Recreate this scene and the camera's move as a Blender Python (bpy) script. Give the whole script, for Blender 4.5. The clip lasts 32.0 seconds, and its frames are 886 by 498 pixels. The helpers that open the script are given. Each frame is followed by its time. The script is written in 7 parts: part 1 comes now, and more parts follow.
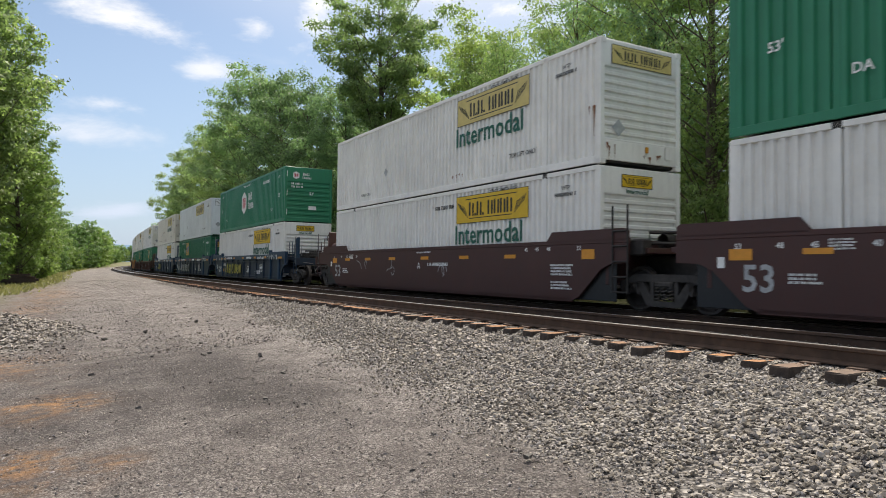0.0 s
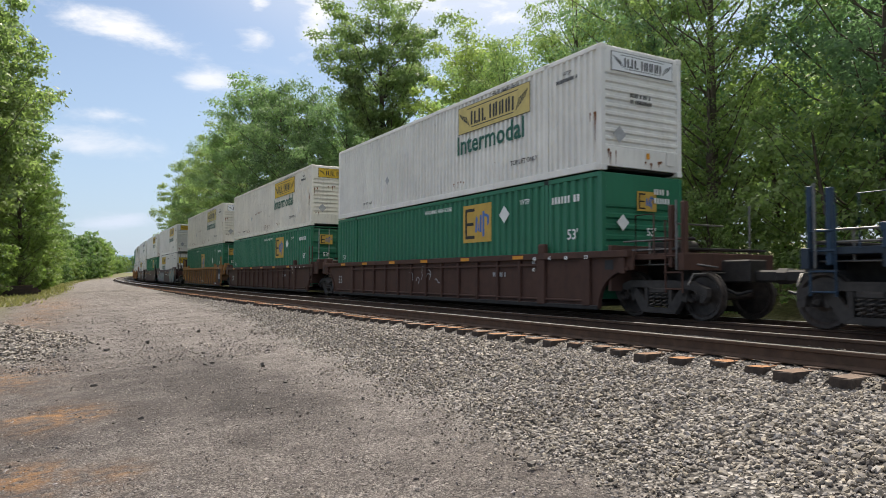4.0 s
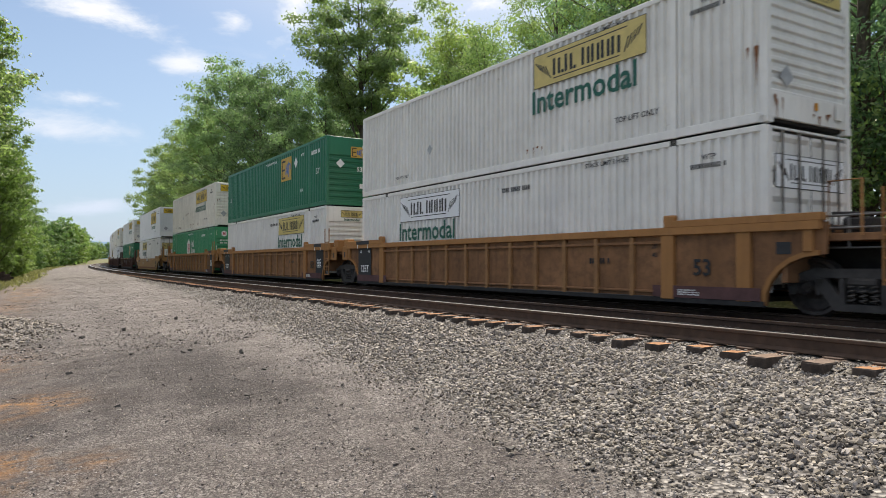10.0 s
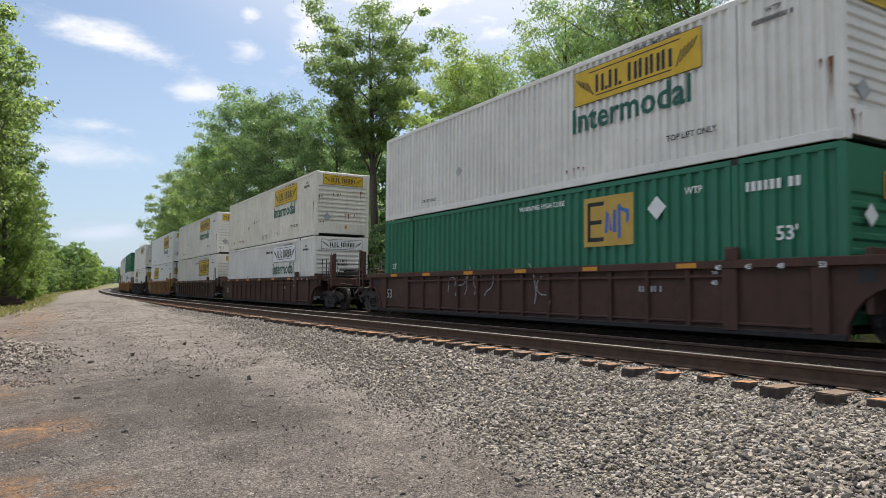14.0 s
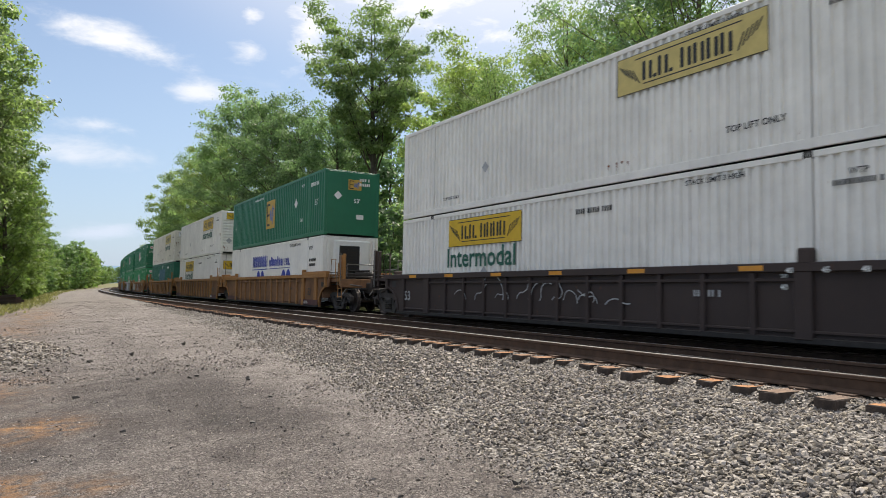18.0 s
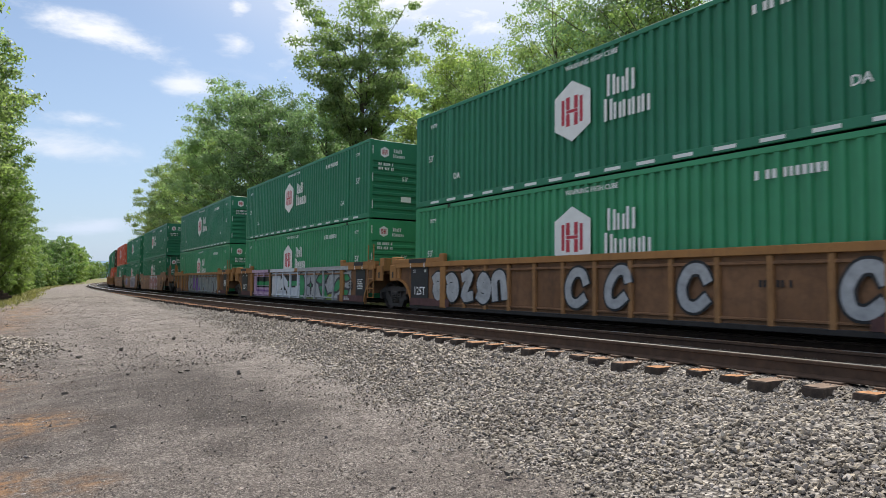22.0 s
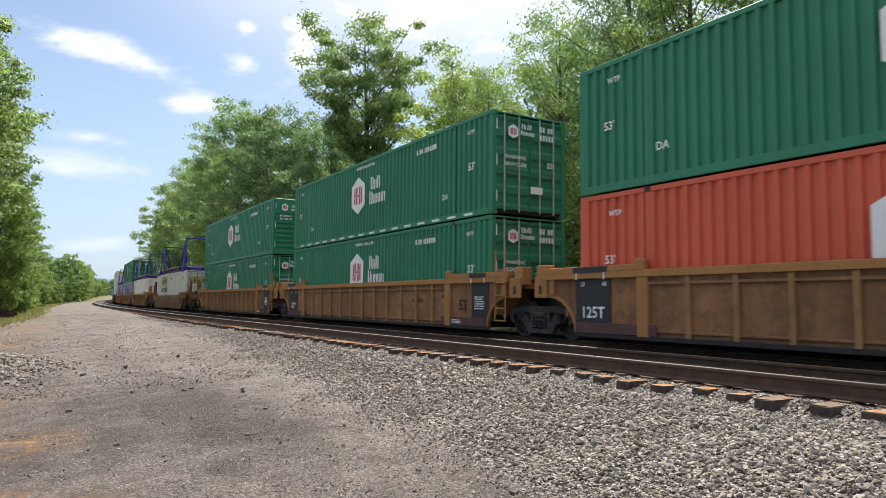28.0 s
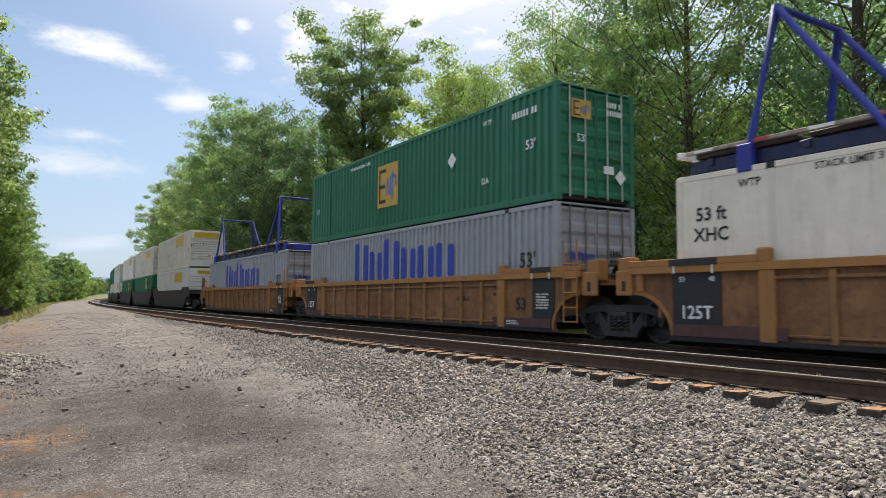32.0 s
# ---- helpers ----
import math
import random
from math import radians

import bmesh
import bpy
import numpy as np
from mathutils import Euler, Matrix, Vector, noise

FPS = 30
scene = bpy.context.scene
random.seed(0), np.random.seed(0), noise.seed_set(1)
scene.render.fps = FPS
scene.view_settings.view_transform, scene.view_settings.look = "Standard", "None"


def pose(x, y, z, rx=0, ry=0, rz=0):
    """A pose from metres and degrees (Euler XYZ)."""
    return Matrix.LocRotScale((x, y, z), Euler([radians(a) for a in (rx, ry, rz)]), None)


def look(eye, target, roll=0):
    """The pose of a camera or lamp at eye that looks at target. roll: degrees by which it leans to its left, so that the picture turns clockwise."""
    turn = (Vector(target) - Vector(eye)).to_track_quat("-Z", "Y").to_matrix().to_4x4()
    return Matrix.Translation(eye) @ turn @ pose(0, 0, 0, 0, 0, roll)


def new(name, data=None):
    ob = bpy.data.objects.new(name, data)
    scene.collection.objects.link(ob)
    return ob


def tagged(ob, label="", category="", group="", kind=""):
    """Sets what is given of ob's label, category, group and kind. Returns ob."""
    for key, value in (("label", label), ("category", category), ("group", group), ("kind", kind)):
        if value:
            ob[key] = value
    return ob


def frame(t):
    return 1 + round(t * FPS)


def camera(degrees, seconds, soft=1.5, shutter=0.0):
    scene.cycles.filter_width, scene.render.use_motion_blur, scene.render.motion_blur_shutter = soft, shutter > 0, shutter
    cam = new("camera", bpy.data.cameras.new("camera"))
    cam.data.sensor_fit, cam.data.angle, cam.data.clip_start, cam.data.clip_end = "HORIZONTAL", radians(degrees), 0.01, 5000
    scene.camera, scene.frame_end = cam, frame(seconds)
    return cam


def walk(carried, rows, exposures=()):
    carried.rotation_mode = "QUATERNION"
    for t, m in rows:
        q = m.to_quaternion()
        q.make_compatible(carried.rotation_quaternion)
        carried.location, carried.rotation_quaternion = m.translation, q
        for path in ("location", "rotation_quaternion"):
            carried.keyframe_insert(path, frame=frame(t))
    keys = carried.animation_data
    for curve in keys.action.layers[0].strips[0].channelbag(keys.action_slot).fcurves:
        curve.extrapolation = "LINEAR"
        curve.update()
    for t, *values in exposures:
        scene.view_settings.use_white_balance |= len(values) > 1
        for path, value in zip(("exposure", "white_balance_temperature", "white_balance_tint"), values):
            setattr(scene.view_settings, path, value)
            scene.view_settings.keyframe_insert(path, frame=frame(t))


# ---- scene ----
# The eye stands still beside the line, held in the hand; rows of seconds, turn to the left from +y, tilt up, lean (degrees).
cam = camera(65.3, 32.0, soft=0.6, shutter=0.08)
EYE = Vector((0.0, 0.0, 1.62))
SWAY = [
    (0, -30.384, 0.279, -1.800), (0.5, -30.369, 0.260, -1.850), (1, -30.111, 0.285, -1.731), (1.5, -29.708, 0.318, -1.956), 
    (2, -29.769, 0.388, -1.868), (2.5, -29.837, 0.557, -2.005), (3, -29.941, 0.645, -1.951), (3.5, -30.020, 0.887, -2.049), 
    (5.5, -31.148, 0.778, -2.870), (6, -31.495, 0.929, -2.076), (6.5, -31.444, 0.405, -2.771), (7, -31.165, 0.252, -3.825), 
    (7.5, -31.578, 0.054, -3.477), (8, -31.779, -0.079, -3.757), (8.5, -31.931, -0.219, -3.265), (9, -31.890, -0.326, -3.050), 
    (9.5, -31.844, -0.366, -2.501), (10, -31.907, -0.237, -2.226), (10.5, -31.947, -0.283, -2.076), (11, -31.821, 0.096, -1.839), 
    (12, -31.113, 1.186, -1.861), (12.5, -31.247, 1.585, -1.770), (13, -31.451, 1.958, -1.951), (13.5, -31.318, 2.016, -1.900), 
    (14, -31.242, 2.009, -1.892), (14.5, -31.175, 1.937, -1.846), (16.5, -31.074, 1.973, -1.849), (17, -31.000, 2.053, -1.602), 
    (17.5, -31.016, 2.119, -1.634), (18, -31.249, 2.184, -1.433), (18.5, -31.345, 2.219, -1.500), (19, -31.454, 1.930, -1.646), 
    (19.5, -31.502, 1.759, -1.564), (20, -31.593, 1.831, -2.844), (20.5, -31.789, 1.766, -2.625), (21, -31.905, 1.758, -2.207), 
    (21.5, -31.972, 1.720, -2.163), (22, -32.032, 1.537, -1.880), (22.5, -31.983, 1.479, -1.415), (23, -31.936, 1.506, -1.337), 
    (23.5, -31.964, 1.586, -1.304), (24, -31.822, 1.799, -1.824), (24.5, -31.865, 2.161, -1.697), (25, -31.838, 2.308, -1.861), 
    (25.5, -31.824, 2.408, -1.990), (27.5, -31.741, 2.893, -1.853), (28, -31.702, 3.001, -1.876), (28.5, -31.728, 3.126, -2.045), 
    (29, -31.801, 3.196, -1.937), (29.5, -31.789, 3.183, -1.858), (30, -31.698, 3.216, -1.871), (30.5, -31.617, 3.188, -1.882), 
    (31, -31.699, 3.103, -1.940), (31.5, -31.800, 2.952, -1.997), (32, -31.973, 2.830, -1.973), 
]


def aim(turn, tilt):
    a, b = radians(turn), radians(tilt)
    return EYE + Vector((-math.sin(a) * math.cos(b), math.cos(a) * math.cos(b), math.sin(b))) * 20


walk(cam, [(t, look(EYE, aim(turn, tilt), lean)) for t, turn, tilt, lean in SWAY], exposures=[(0.0, 0.43, 6700, 10), (21.0, 0.43, 6700, 10), (22.0, 0.41, 6500, 10), (23.0, 0.41, 6250, 10), (24.0, 0.48, 6600, 10), (25.0, 0.56, 6700, 10),
    (28.0, 0.64, 6700, 10), (29.0, 0.66, 6700, 10), (30.0, 0.60, 6700, 10), (31.0, 0.50, 6700, 10), (32.0, 0.47, 6700, 10)])

# ---- light ----
SUN_AZ, SUN_EL = radians(42), radians(56)
SUN_DIR = Vector((math.sin(SUN_AZ) * math.cos(SUN_EL), math.cos(SUN_AZ) * math.cos(SUN_EL), math.sin(SUN_EL)))
sun = new("sun", bpy.data.lights.new("sun", "SUN"))
sun.data.energy, sun.data.angle, sun.data.color = 4.4, radians(0.6), (1.0, 0.94, 0.84)
sun.matrix_world = look(SUN_DIR * 100, (0, 0, 0))


def sky():
    """A pale summer sky with thin clouds that thicken to a bright veil towards the sun."""
    w = bpy.data.worlds.new("sky")
    scene.world = w
    w.use_nodes = True
    nt = w.node_tree
    nt.nodes.clear()
    L = nt.links.new

    def nd(kind, **kw):
        n = nt.nodes.new(kind)
        for k, v in kw.items():
            n.inputs[k].default_value = v
        return n

    def math_(op, a, b=None):
        n = nt.nodes.new("ShaderNodeMath")
        n.operation = op
        for i, v in enumerate((a, b)):
            if v is None:
                continue
            if isinstance(v, (int, float)):
                n.inputs[i].default_value = v
            else:
                L(v, n.inputs[i])
        return n.outputs[0]

    tex = nt.nodes.new("ShaderNodeTexSky")
    tex.sky_type, tex.sun_disc = "NISHITA", False
    tex.sun_elevation, tex.sun_rotation = SUN_EL, SUN_AZ
    tex.air_density, tex.dust_density, tex.ozone_density = 1.0, 1.0, 1.6
    co = nt.nodes.new("ShaderNodeTexCoord")
    sep = nt.nodes.new("ShaderNodeSeparateXYZ")
    L(co.outputs["Generated"], sep.inputs[0])

    def dot(v):
        n = nt.nodes.new("ShaderNodeVectorMath")
        n.operation = "DOT_PRODUCT"
        L(co.outputs["Generated"], n.inputs[0])
        n.inputs[1].default_value = v
        return n.outputs["Value"]

    # thin cloud lies in one flat sheet overhead
    up = math_("ADD", math_("MAXIMUM", sep.outputs[2], 0.0), 0.12)
    cmb = nt.nodes.new("ShaderNodeCombineXYZ")
    L(math_("DIVIDE", sep.outputs[0], up), cmb.inputs[0])
    L(math_("DIVIDE", sep.outputs[1], up), cmb.inputs[1])
    mp = nt.nodes.new("ShaderNodeMapping")
    mp.inputs["Location"].default_value = CLOUD_SHIFT
    mp.inputs["Rotation"].default_value = (0, 0, radians(25))
    mp.inputs["Scale"].default_value = (0.9, 1.5, 1)
    L(cmb.outputs[0], mp.inputs[0])
    n1 = nd("ShaderNodeTexNoise", Scale=1.2, Detail=9.0, Roughness=0.60, Distortion=0.3)
    L(mp.outputs[0], n1.inputs["Vector"])
    fine = nd("ShaderNodeTexNoise", Scale=9.0, Detail=9.0, Roughness=0.62, Distortion=0.25)
    st = nt.nodes.new("ShaderNodeMapping")
    st.inputs["Scale"].default_value = (1.0, 1.0, 2.6)
    L(co.outputs["Generated"], st.inputs[0])
    L(st.outputs[0], fine.inputs["Vector"])
    # the single clouds: direction, half sizes along and across, tilt, weight
    total = None
    for c, a, b, tilt, w in CLOUDS:
        c = Vector(c).normalized()
        e1 = Vector((c.y, -c.x, 0)).normalized()
        e2 = e1.cross(c)
        ca, sa = math.cos(radians(tilt)), math.sin(radians(tilt))
        p = dot(tuple((e1 * ca + e2 * sa) / a))
        q = dot(tuple((e2 * ca - e1 * sa) / b))
        r2 = math_("ADD", math_("MULTIPLY", p, p), math_("MULTIPLY", q, q))
        inside = math_("MULTIPLY", math_("SUBTRACT", 1.0, math_("SQRT", r2)), w)
        total = inside if total is None else math_("MAXIMUM", total, inside)
    shape = math_("ADD", math_("MULTIPLY", math_("MAXIMUM", total, -1.2), 0.55), math_("MULTIPLY", math_("SUBTRACT", fine.outputs["Fac"], 0.5), 2.1))
    single = nd("ShaderNodeMapRange", **{"From Min": -0.05, "From Max": 0.75})
    single.interpolation_type = "SMOOTHSTEP"
    L(shape, single.inputs[0])
    sheet = nd("ShaderNodeMapRange", **{"From Min": 0.60, "From Max": 0.80, "To Max": 0.30})
    sheet.interpolation_type = "SMOOTHSTEP"
    L(n1.outputs["Fac"], sheet.inputs[0])
    # broken cloud added overhead, above the view, for whiter and brighter sky light
    high = nd("ShaderNodeMapRange", **{"From Min": 0.40, "From Max": 0.58})
    high.interpolation_type = "SMOOTHSTEP"
    L(sep.outputs[2], high.inputs[0])
    broken = nd("ShaderNodeMapRange", **{"From Min": 0.36, "From Max": 0.56})
    broken.interpolation_type = "SMOOTHSTEP"
    L(n1.outputs["Fac"], broken.inputs[0])
    over = math_("MULTIPLY", high.outputs[0], broken.outputs[0])
    # bright veil towards the sun
    veil = nd("ShaderNodeMapRange", **{"From Min": 0.71, "From Max": 0.91})
    veil.interpolation_type = "SMOOTHSTEP"
    L(dot(SUN_DIR), veil.inputs[0])
    cover = math_("MAXIMUM", math_("MAXIMUM", math_("MAXIMUM", single.outputs[0], over), sheet.outputs[0]), math_("MULTIPLY", veil.outputs[0], 0.9))
    mix = nt.nodes.new("ShaderNodeMix")
    mix.data_type = "RGBA"
    L(math_("MINIMUM", cover, 0.95), mix.inputs["Factor"])
    L(tex.outputs[0], mix.inputs["A"])
    mix.inputs["B"].default_value = (8.6, 8.6, 8.8, 1)
    # haze low over the land
    haze = nd("ShaderNodeMapRange", **{"From Min": 0.0, "From Max": 0.35, "To Min": 0.70, "To Max": 0.05})
    L(sep.outputs[2], haze.inputs[0])
    mix2 = nt.nodes.new("ShaderNodeMix")
    mix2.data_type = "RGBA"
    L(haze.outputs[0], mix2.inputs["Factor"])
    L(mix.outputs["Result"], mix2.inputs["A"])
    mix2.inputs["B"].default_value = (3.4, 4.75, 6.9, 1)
    bg = nd("ShaderNodeBackground", Strength=0.097)
    L(mix2.outputs["Result"], bg.inputs[0])
    out = nt.nodes.new("ShaderNodeOutputWorld")
    L(bg.outputs[0], out.inputs[0])


CLOUDS = [((0.092, 0.947, 0.308), 0.098, 0.021, -16, 1.15), ((0.20, 0.946, 0.252), 0.05, 0.020, -6, 1.1), ((0.335, 0.89, 0.335), 0.035, 0.065, -20, 1.3), ((0.262, 0.914, 0.307), 0.020, 0.014, 0, 0.7),
          ((0.08, 0.976, 0.203), 0.050, 0.010, -4, 0.8), ((0.06, 0.985, 0.160), 0.085, 0.020, -3, 0.6), ((0.092, 0.994, 0.067), 0.046, 0.011, 8, 0.7), ((0.254, 0.90, 0.354), 0.022, 0.014, 0, 0.9), ((0.53, 0.76, 0.40), 0.20, 0.10, 8, 1.4)]
CLOUD_SHIFT = (3.1, 1.7, 0.0)
sky()

# ---- materials ----
MATS = {}


def nodes_of(name):
    m = bpy.data.materials.new(name)
    m.use_nodes = True
    nt = m.node_tree
    return m, nt, nt.nodes["Principled BSDF"]


def noise_node(nt, scale, detail=6.0, rough=0.6, vec=None, stretch=None, coord="Object"):
    n = nt.nodes.new("ShaderNodeTexNoise")
    n.inputs["Scale"].default_value, n.inputs["Detail"].default_value, n.inputs["Roughness"].default_value = scale, detail, rough
    co = nt.nodes.new("ShaderNodeTexCoord")
    src = co.outputs[coord]
    if stretch:
        mp = nt.nodes.new("ShaderNodeMapping")
        mp.inputs["Scale"].default_value = stretch
        nt.links.new(src, mp.inputs[0])
        src = mp.outputs[0]
    nt.links.new(src, n.inputs["Vector"])
    return n.outputs["Fac"]


def ramp_node(nt, fac, a, b, ca=(0, 0, 0, 1), cb=(1, 1, 1, 1)):
    r = nt.nodes.new("ShaderNodeValToRGB")
    e = r.color_ramp.elements
    e[0].position, e[1].position, e[0].color, e[1].color = a, b, ca, cb
    nt.links.new(fac, r.inputs[0])
    return r.outputs[0]


def mix_node(nt, fac, a, b, mode="MIX"):
    m = nt.nodes.new("ShaderNodeMix")
    m.data_type, m.blend_type = "RGBA", mode
    for sock, v in (("Factor", fac), ("A", a), ("B", b)):
        if isinstance(v, (int, float)):
            m.inputs[sock].default_value = v
        elif isinstance(v, tuple):
            m.inputs[sock].default_value = (*v[:3], 1)
        else:
            nt.links.new(v, m.inputs[sock])
    return m.outputs["Result"]


def bump_node(nt, bsdf, fac, strength, dist):
    b = nt.nodes.new("ShaderNodeBump")
    b.inputs["Strength"].default_value, b.inputs["Distance"].default_value = strength, dist
    nt.links.new(fac, b.inputs["Height"])
    nt.links.new(b.outputs[0], bsdf.inputs["Normal"])


def paint(name, col, grime=(0.12, 0.10, 0.08), dirt=0.35, rough=0.5, rust=0.0, metal=0.0, fade=0.12):
    """Weathered paint: streaks that run down, patches of grime, spots of rust."""
    if name in MATS:
        return MATS[name]
    m, nt, b = nodes_of(name)
    info = nt.nodes.new("ShaderNodeObjectInfo")
    big = noise_node(nt, 0.55, 5, 0.65)
    c = mix_node(nt, ramp_node(nt, big, 0.35, 0.7), tuple(v * (1 - fade) for v in col), tuple(min(1, v * (1 + fade * 0.6)) for v in col))
    streak = noise_node(nt, 1.0, 7, 0.7, stretch=(7.0, 7.0, 0.5))
    s = nt.nodes.new("ShaderNodeMath")
    s.operation = "MULTIPLY"
    nt.links.new(ramp_node(nt, streak, 0.5, 0.8), s.inputs[0])
    s.inputs[1].default_value = dirt
    c = mix_node(nt, s.outputs[0], c, grime)
    if rust:
        spots = noise_node(nt, 5.0, 8, 0.75, stretch=(1.6, 1.6, 0.7))
        r = nt.nodes.new("ShaderNodeMath")
        r.operation = "MULTIPLY"
        nt.links.new(ramp_node(nt, spots, 0.66 - 0.1 * rust, 0.74 - 0.06 * rust), r.inputs[0])
        r.inputs[1].default_value = 0.85
        c = mix_node(nt, r.outputs[0], c, (0.20, 0.075, 0.03))
    scuff = nt.nodes.new("ShaderNodeMath")
    scuff.operation = "MULTIPLY"
    nt.links.new(ramp_node(nt, noise_node(nt, 2.6, 9, 0.78), 0.46, 0.66), scuff.inputs[0])
    scuff.inputs[1].default_value = min(0.8, 2.2 * dirt * dirt)
    c = mix_node(nt, scuff.outputs[0], c, mix_node(nt, 0.25, grime, c))
    tone = nt.nodes.new("ShaderNodeMapRange")
    tone.inputs["To Min"].default_value, tone.inputs["To Max"].default_value = 0.94, 1.05
    nt.links.new(info.outputs["Random"], tone.inputs[0])
    c = mix_node(nt, 1.0, c, tone.outputs[0], "MULTIPLY")
    nt.links.new(c, b.inputs["Base Color"])
    b.inputs["Roughness"].default_value, b.inputs["Metallic"].default_value = rough, metal
    # chalky old paint hardly shines
    b.inputs["Specular IOR Level"].default_value = 0.15 if rough >= 0.6 else 0.4
    bump_node(nt, b, noise_node(nt, 9.0, 4, 0.6), 0.12, 0.01)
    MATS[name] = m
    return m


def plain(name, col, rough=0.6, metal=0.0, var=0.25, scale=8.0, bump=0.2, bd=0.01, tint=None):
    if name in MATS:
        return MATS[name]
    m, nt, b = nodes_of(name)
    n = noise_node(nt, scale, 8, 0.65)
    c = mix_node(nt, ramp_node(nt, n, 0.3, 0.72), tuple(v * (1 - var) for v in col), tuple(min(1, v * (1 + var)) for v in (tint or col)))
    nt.links.new(c, b.inputs["Base Color"])
    b.inputs["Roughness"].default_value, b.inputs["Metallic"].default_value = rough, metal
    if bump:
        bump_node(nt, b, n, bump, bd)
    MATS[name] = m
    return m


def leaf_mat(name, dark, light, trans=0.45):
    m, nt, b = nodes_of(name)
    geo = nt.nodes.new("ShaderNodeNewGeometry")
    c = mix_node(nt, geo.outputs["Random Per Island"], dark, light)
    big = noise_node(nt, 0.5, 3, 0.5)
    c = mix_node(nt, ramp_node(nt, big, 0.35, 0.7), c, mix_node(nt, 0.45, c, light))
    info = nt.nodes.new("ShaderNodeObjectInfo")
    tone = nt.nodes.new("ShaderNodeMapRange")
    tone.inputs["To Min"].default_value, tone.inputs["To Max"].default_value = 0.8, 1.2
    nt.links.new(info.outputs["Random"], tone.inputs[0])
    c = mix_node(nt, 1.0, c, tone.outputs[0], "MULTIPLY")
    hue = mix_node(nt, info.outputs["Random"], (0.82, 0.98, 1.12), (1.04, 1.02, 0.92))
    c = mix_node(nt, 1.0, c, hue, "MULTIPLY")
    nt.links.new(c, b.inputs["Base Color"])
    b.inputs["Roughness"].default_value = 0.48
    t = nt.nodes.new("ShaderNodeBsdfTranslucent")
    nt.links.new(mix_node(nt, 1.0, c, (1.45, 1.65, 1.15), "MULTIPLY"), t.inputs[0])
    mx = nt.nodes.new("ShaderNodeMixShader")
    mx.inputs[0].default_value = trans
    nt.links.new(b.outputs[0], mx.inputs[1])
    nt.links.new(t.outputs[0], mx.inputs[2])
    nt.links.new(mx.outputs[0], nt.nodes["Material Output"].inputs[0])
    return m


WHITE = paint("white_paint", (0.80, 0.785, 0.745), dirt=0.20, rust=0.10)
WHITE_NEW = paint("fresh_white_paint", (0.80, 0.81, 0.82), dirt=0.10, fade=0.04)
CREAM = paint("aged_white_paint", (0.78, 0.745, 0.66), dirt=0.28, rust=0.6)
REEFER_CREAM = paint("cream_reefer_sheet", (0.76, 0.71, 0.61), dirt=0.28, grime=(0.22, 0.15, 0.10), rust=0.15)
SMOOTH_WHITE = paint("smooth_white_sheet", (0.76, 0.79, 0.82), dirt=0.18)
GREEN = paint("green_paint", (0.027, 0.168, 0.092), dirt=0.22, grime=(0.03, 0.05, 0.04), rough=0.38)
GREEN_LIGHT = paint("light_green_paint", (0.048, 0.285, 0.130), dirt=0.18, grime=(0.04, 0.07, 0.05), rough=0.38)
GREEN_OLD = paint("faded_green_paint", (0.026, 0.165, 0.108), dirt=0.35, grime=(0.02, 0.05, 0.05), fade=0.3)
HUB_GREEN = paint("mid_green_paint", (0.030, 0.202, 0.106), dirt=0.24, grime=(0.03, 0.06, 0.045), rough=0.4)
RED = paint("red_paint", (0.60, 0.105, 0.050), dirt=0.2, rough=0.45)
GREY = paint("light_grey_paint", (0.34, 0.36, 0.40), dirt=0.3)
RUSTY = paint("rust_brown_paint", (0.10, 0.055, 0.04), dirt=0.5, rust=0.6)
BROWN = paint("maroon_brown_paint", (0.065, 0.026, 0.022), dirt=0.35, grime=(0.04, 0.03, 0.03), rough=0.55)
ORANGE = paint("faded_orange_brown_paint", (0.250, 0.134, 0.072), dirt=0.58, grime=(0.10, 0.062, 0.044), rough=0.7, rust=0.45, fade=0.32)
ORANGE_EDGE = paint("orange_chord_paint", (0.37, 0.185, 0.068), dirt=0.4, grime=(0.10, 0.06, 0.04), rough=0.6, rust=0.25)
DARKBROWN = paint("dark_brown_paint", (0.095, 0.052, 0.040), dirt=0.45, grime=(0.03, 0.025, 0.025), rough=0.6, rust=0.2)
CHARCOAL = paint("charcoal_paint", (0.062, 0.048, 0.045), dirt=0.4, grime=(0.07, 0.05, 0.04), rough=0.6, rust=0.3)
AMBER = paint("worn_amber_paint", (0.290, 0.146, 0.070), dirt=0.6, grime=(0.085, 0.05, 0.034), rough=0.68, rust=0.4, fade=0.3)
RUST_ORANGE = paint("rusted_orange_paint", (0.29, 0.130, 0.055), dirt=0.55, grime=(0.07, 0.045, 0.035), rough=0.65, rust=0.6, fade=0.3)
AMBER_EDGE = paint("amber_chord_paint", (0.38, 0.185, 0.068), dirt=0.35, grime=(0.12, 0.07, 0.04), rough=0.6, rust=0.2)
YELLOW_CAR = paint("amber_paint", (0.35, 0.17, 0.045), dirt=0.5, grime=(0.09, 0.05, 0.03), rough=0.55)
NAVY = paint("navy_paint", (0.020, 0.032, 0.050), dirt=0.4, grime=(0.03, 0.03, 0.035), rough=0.5)
NAVY_EDGE = paint("blue_chord_paint", (0.016, 0.043, 0.082), dirt=0.25, grime=(0.03, 0.03, 0.035), rough=0.5)
BLUE_STEEL = paint("bright_blue_paint", (0.026, 0.042, 0.30), dirt=0.3, grime=(0.03, 0.03, 0.08))
DEEP_BLUE = paint("deep_blue_paint", (0.014, 0.022, 0.075), dirt=0.35)
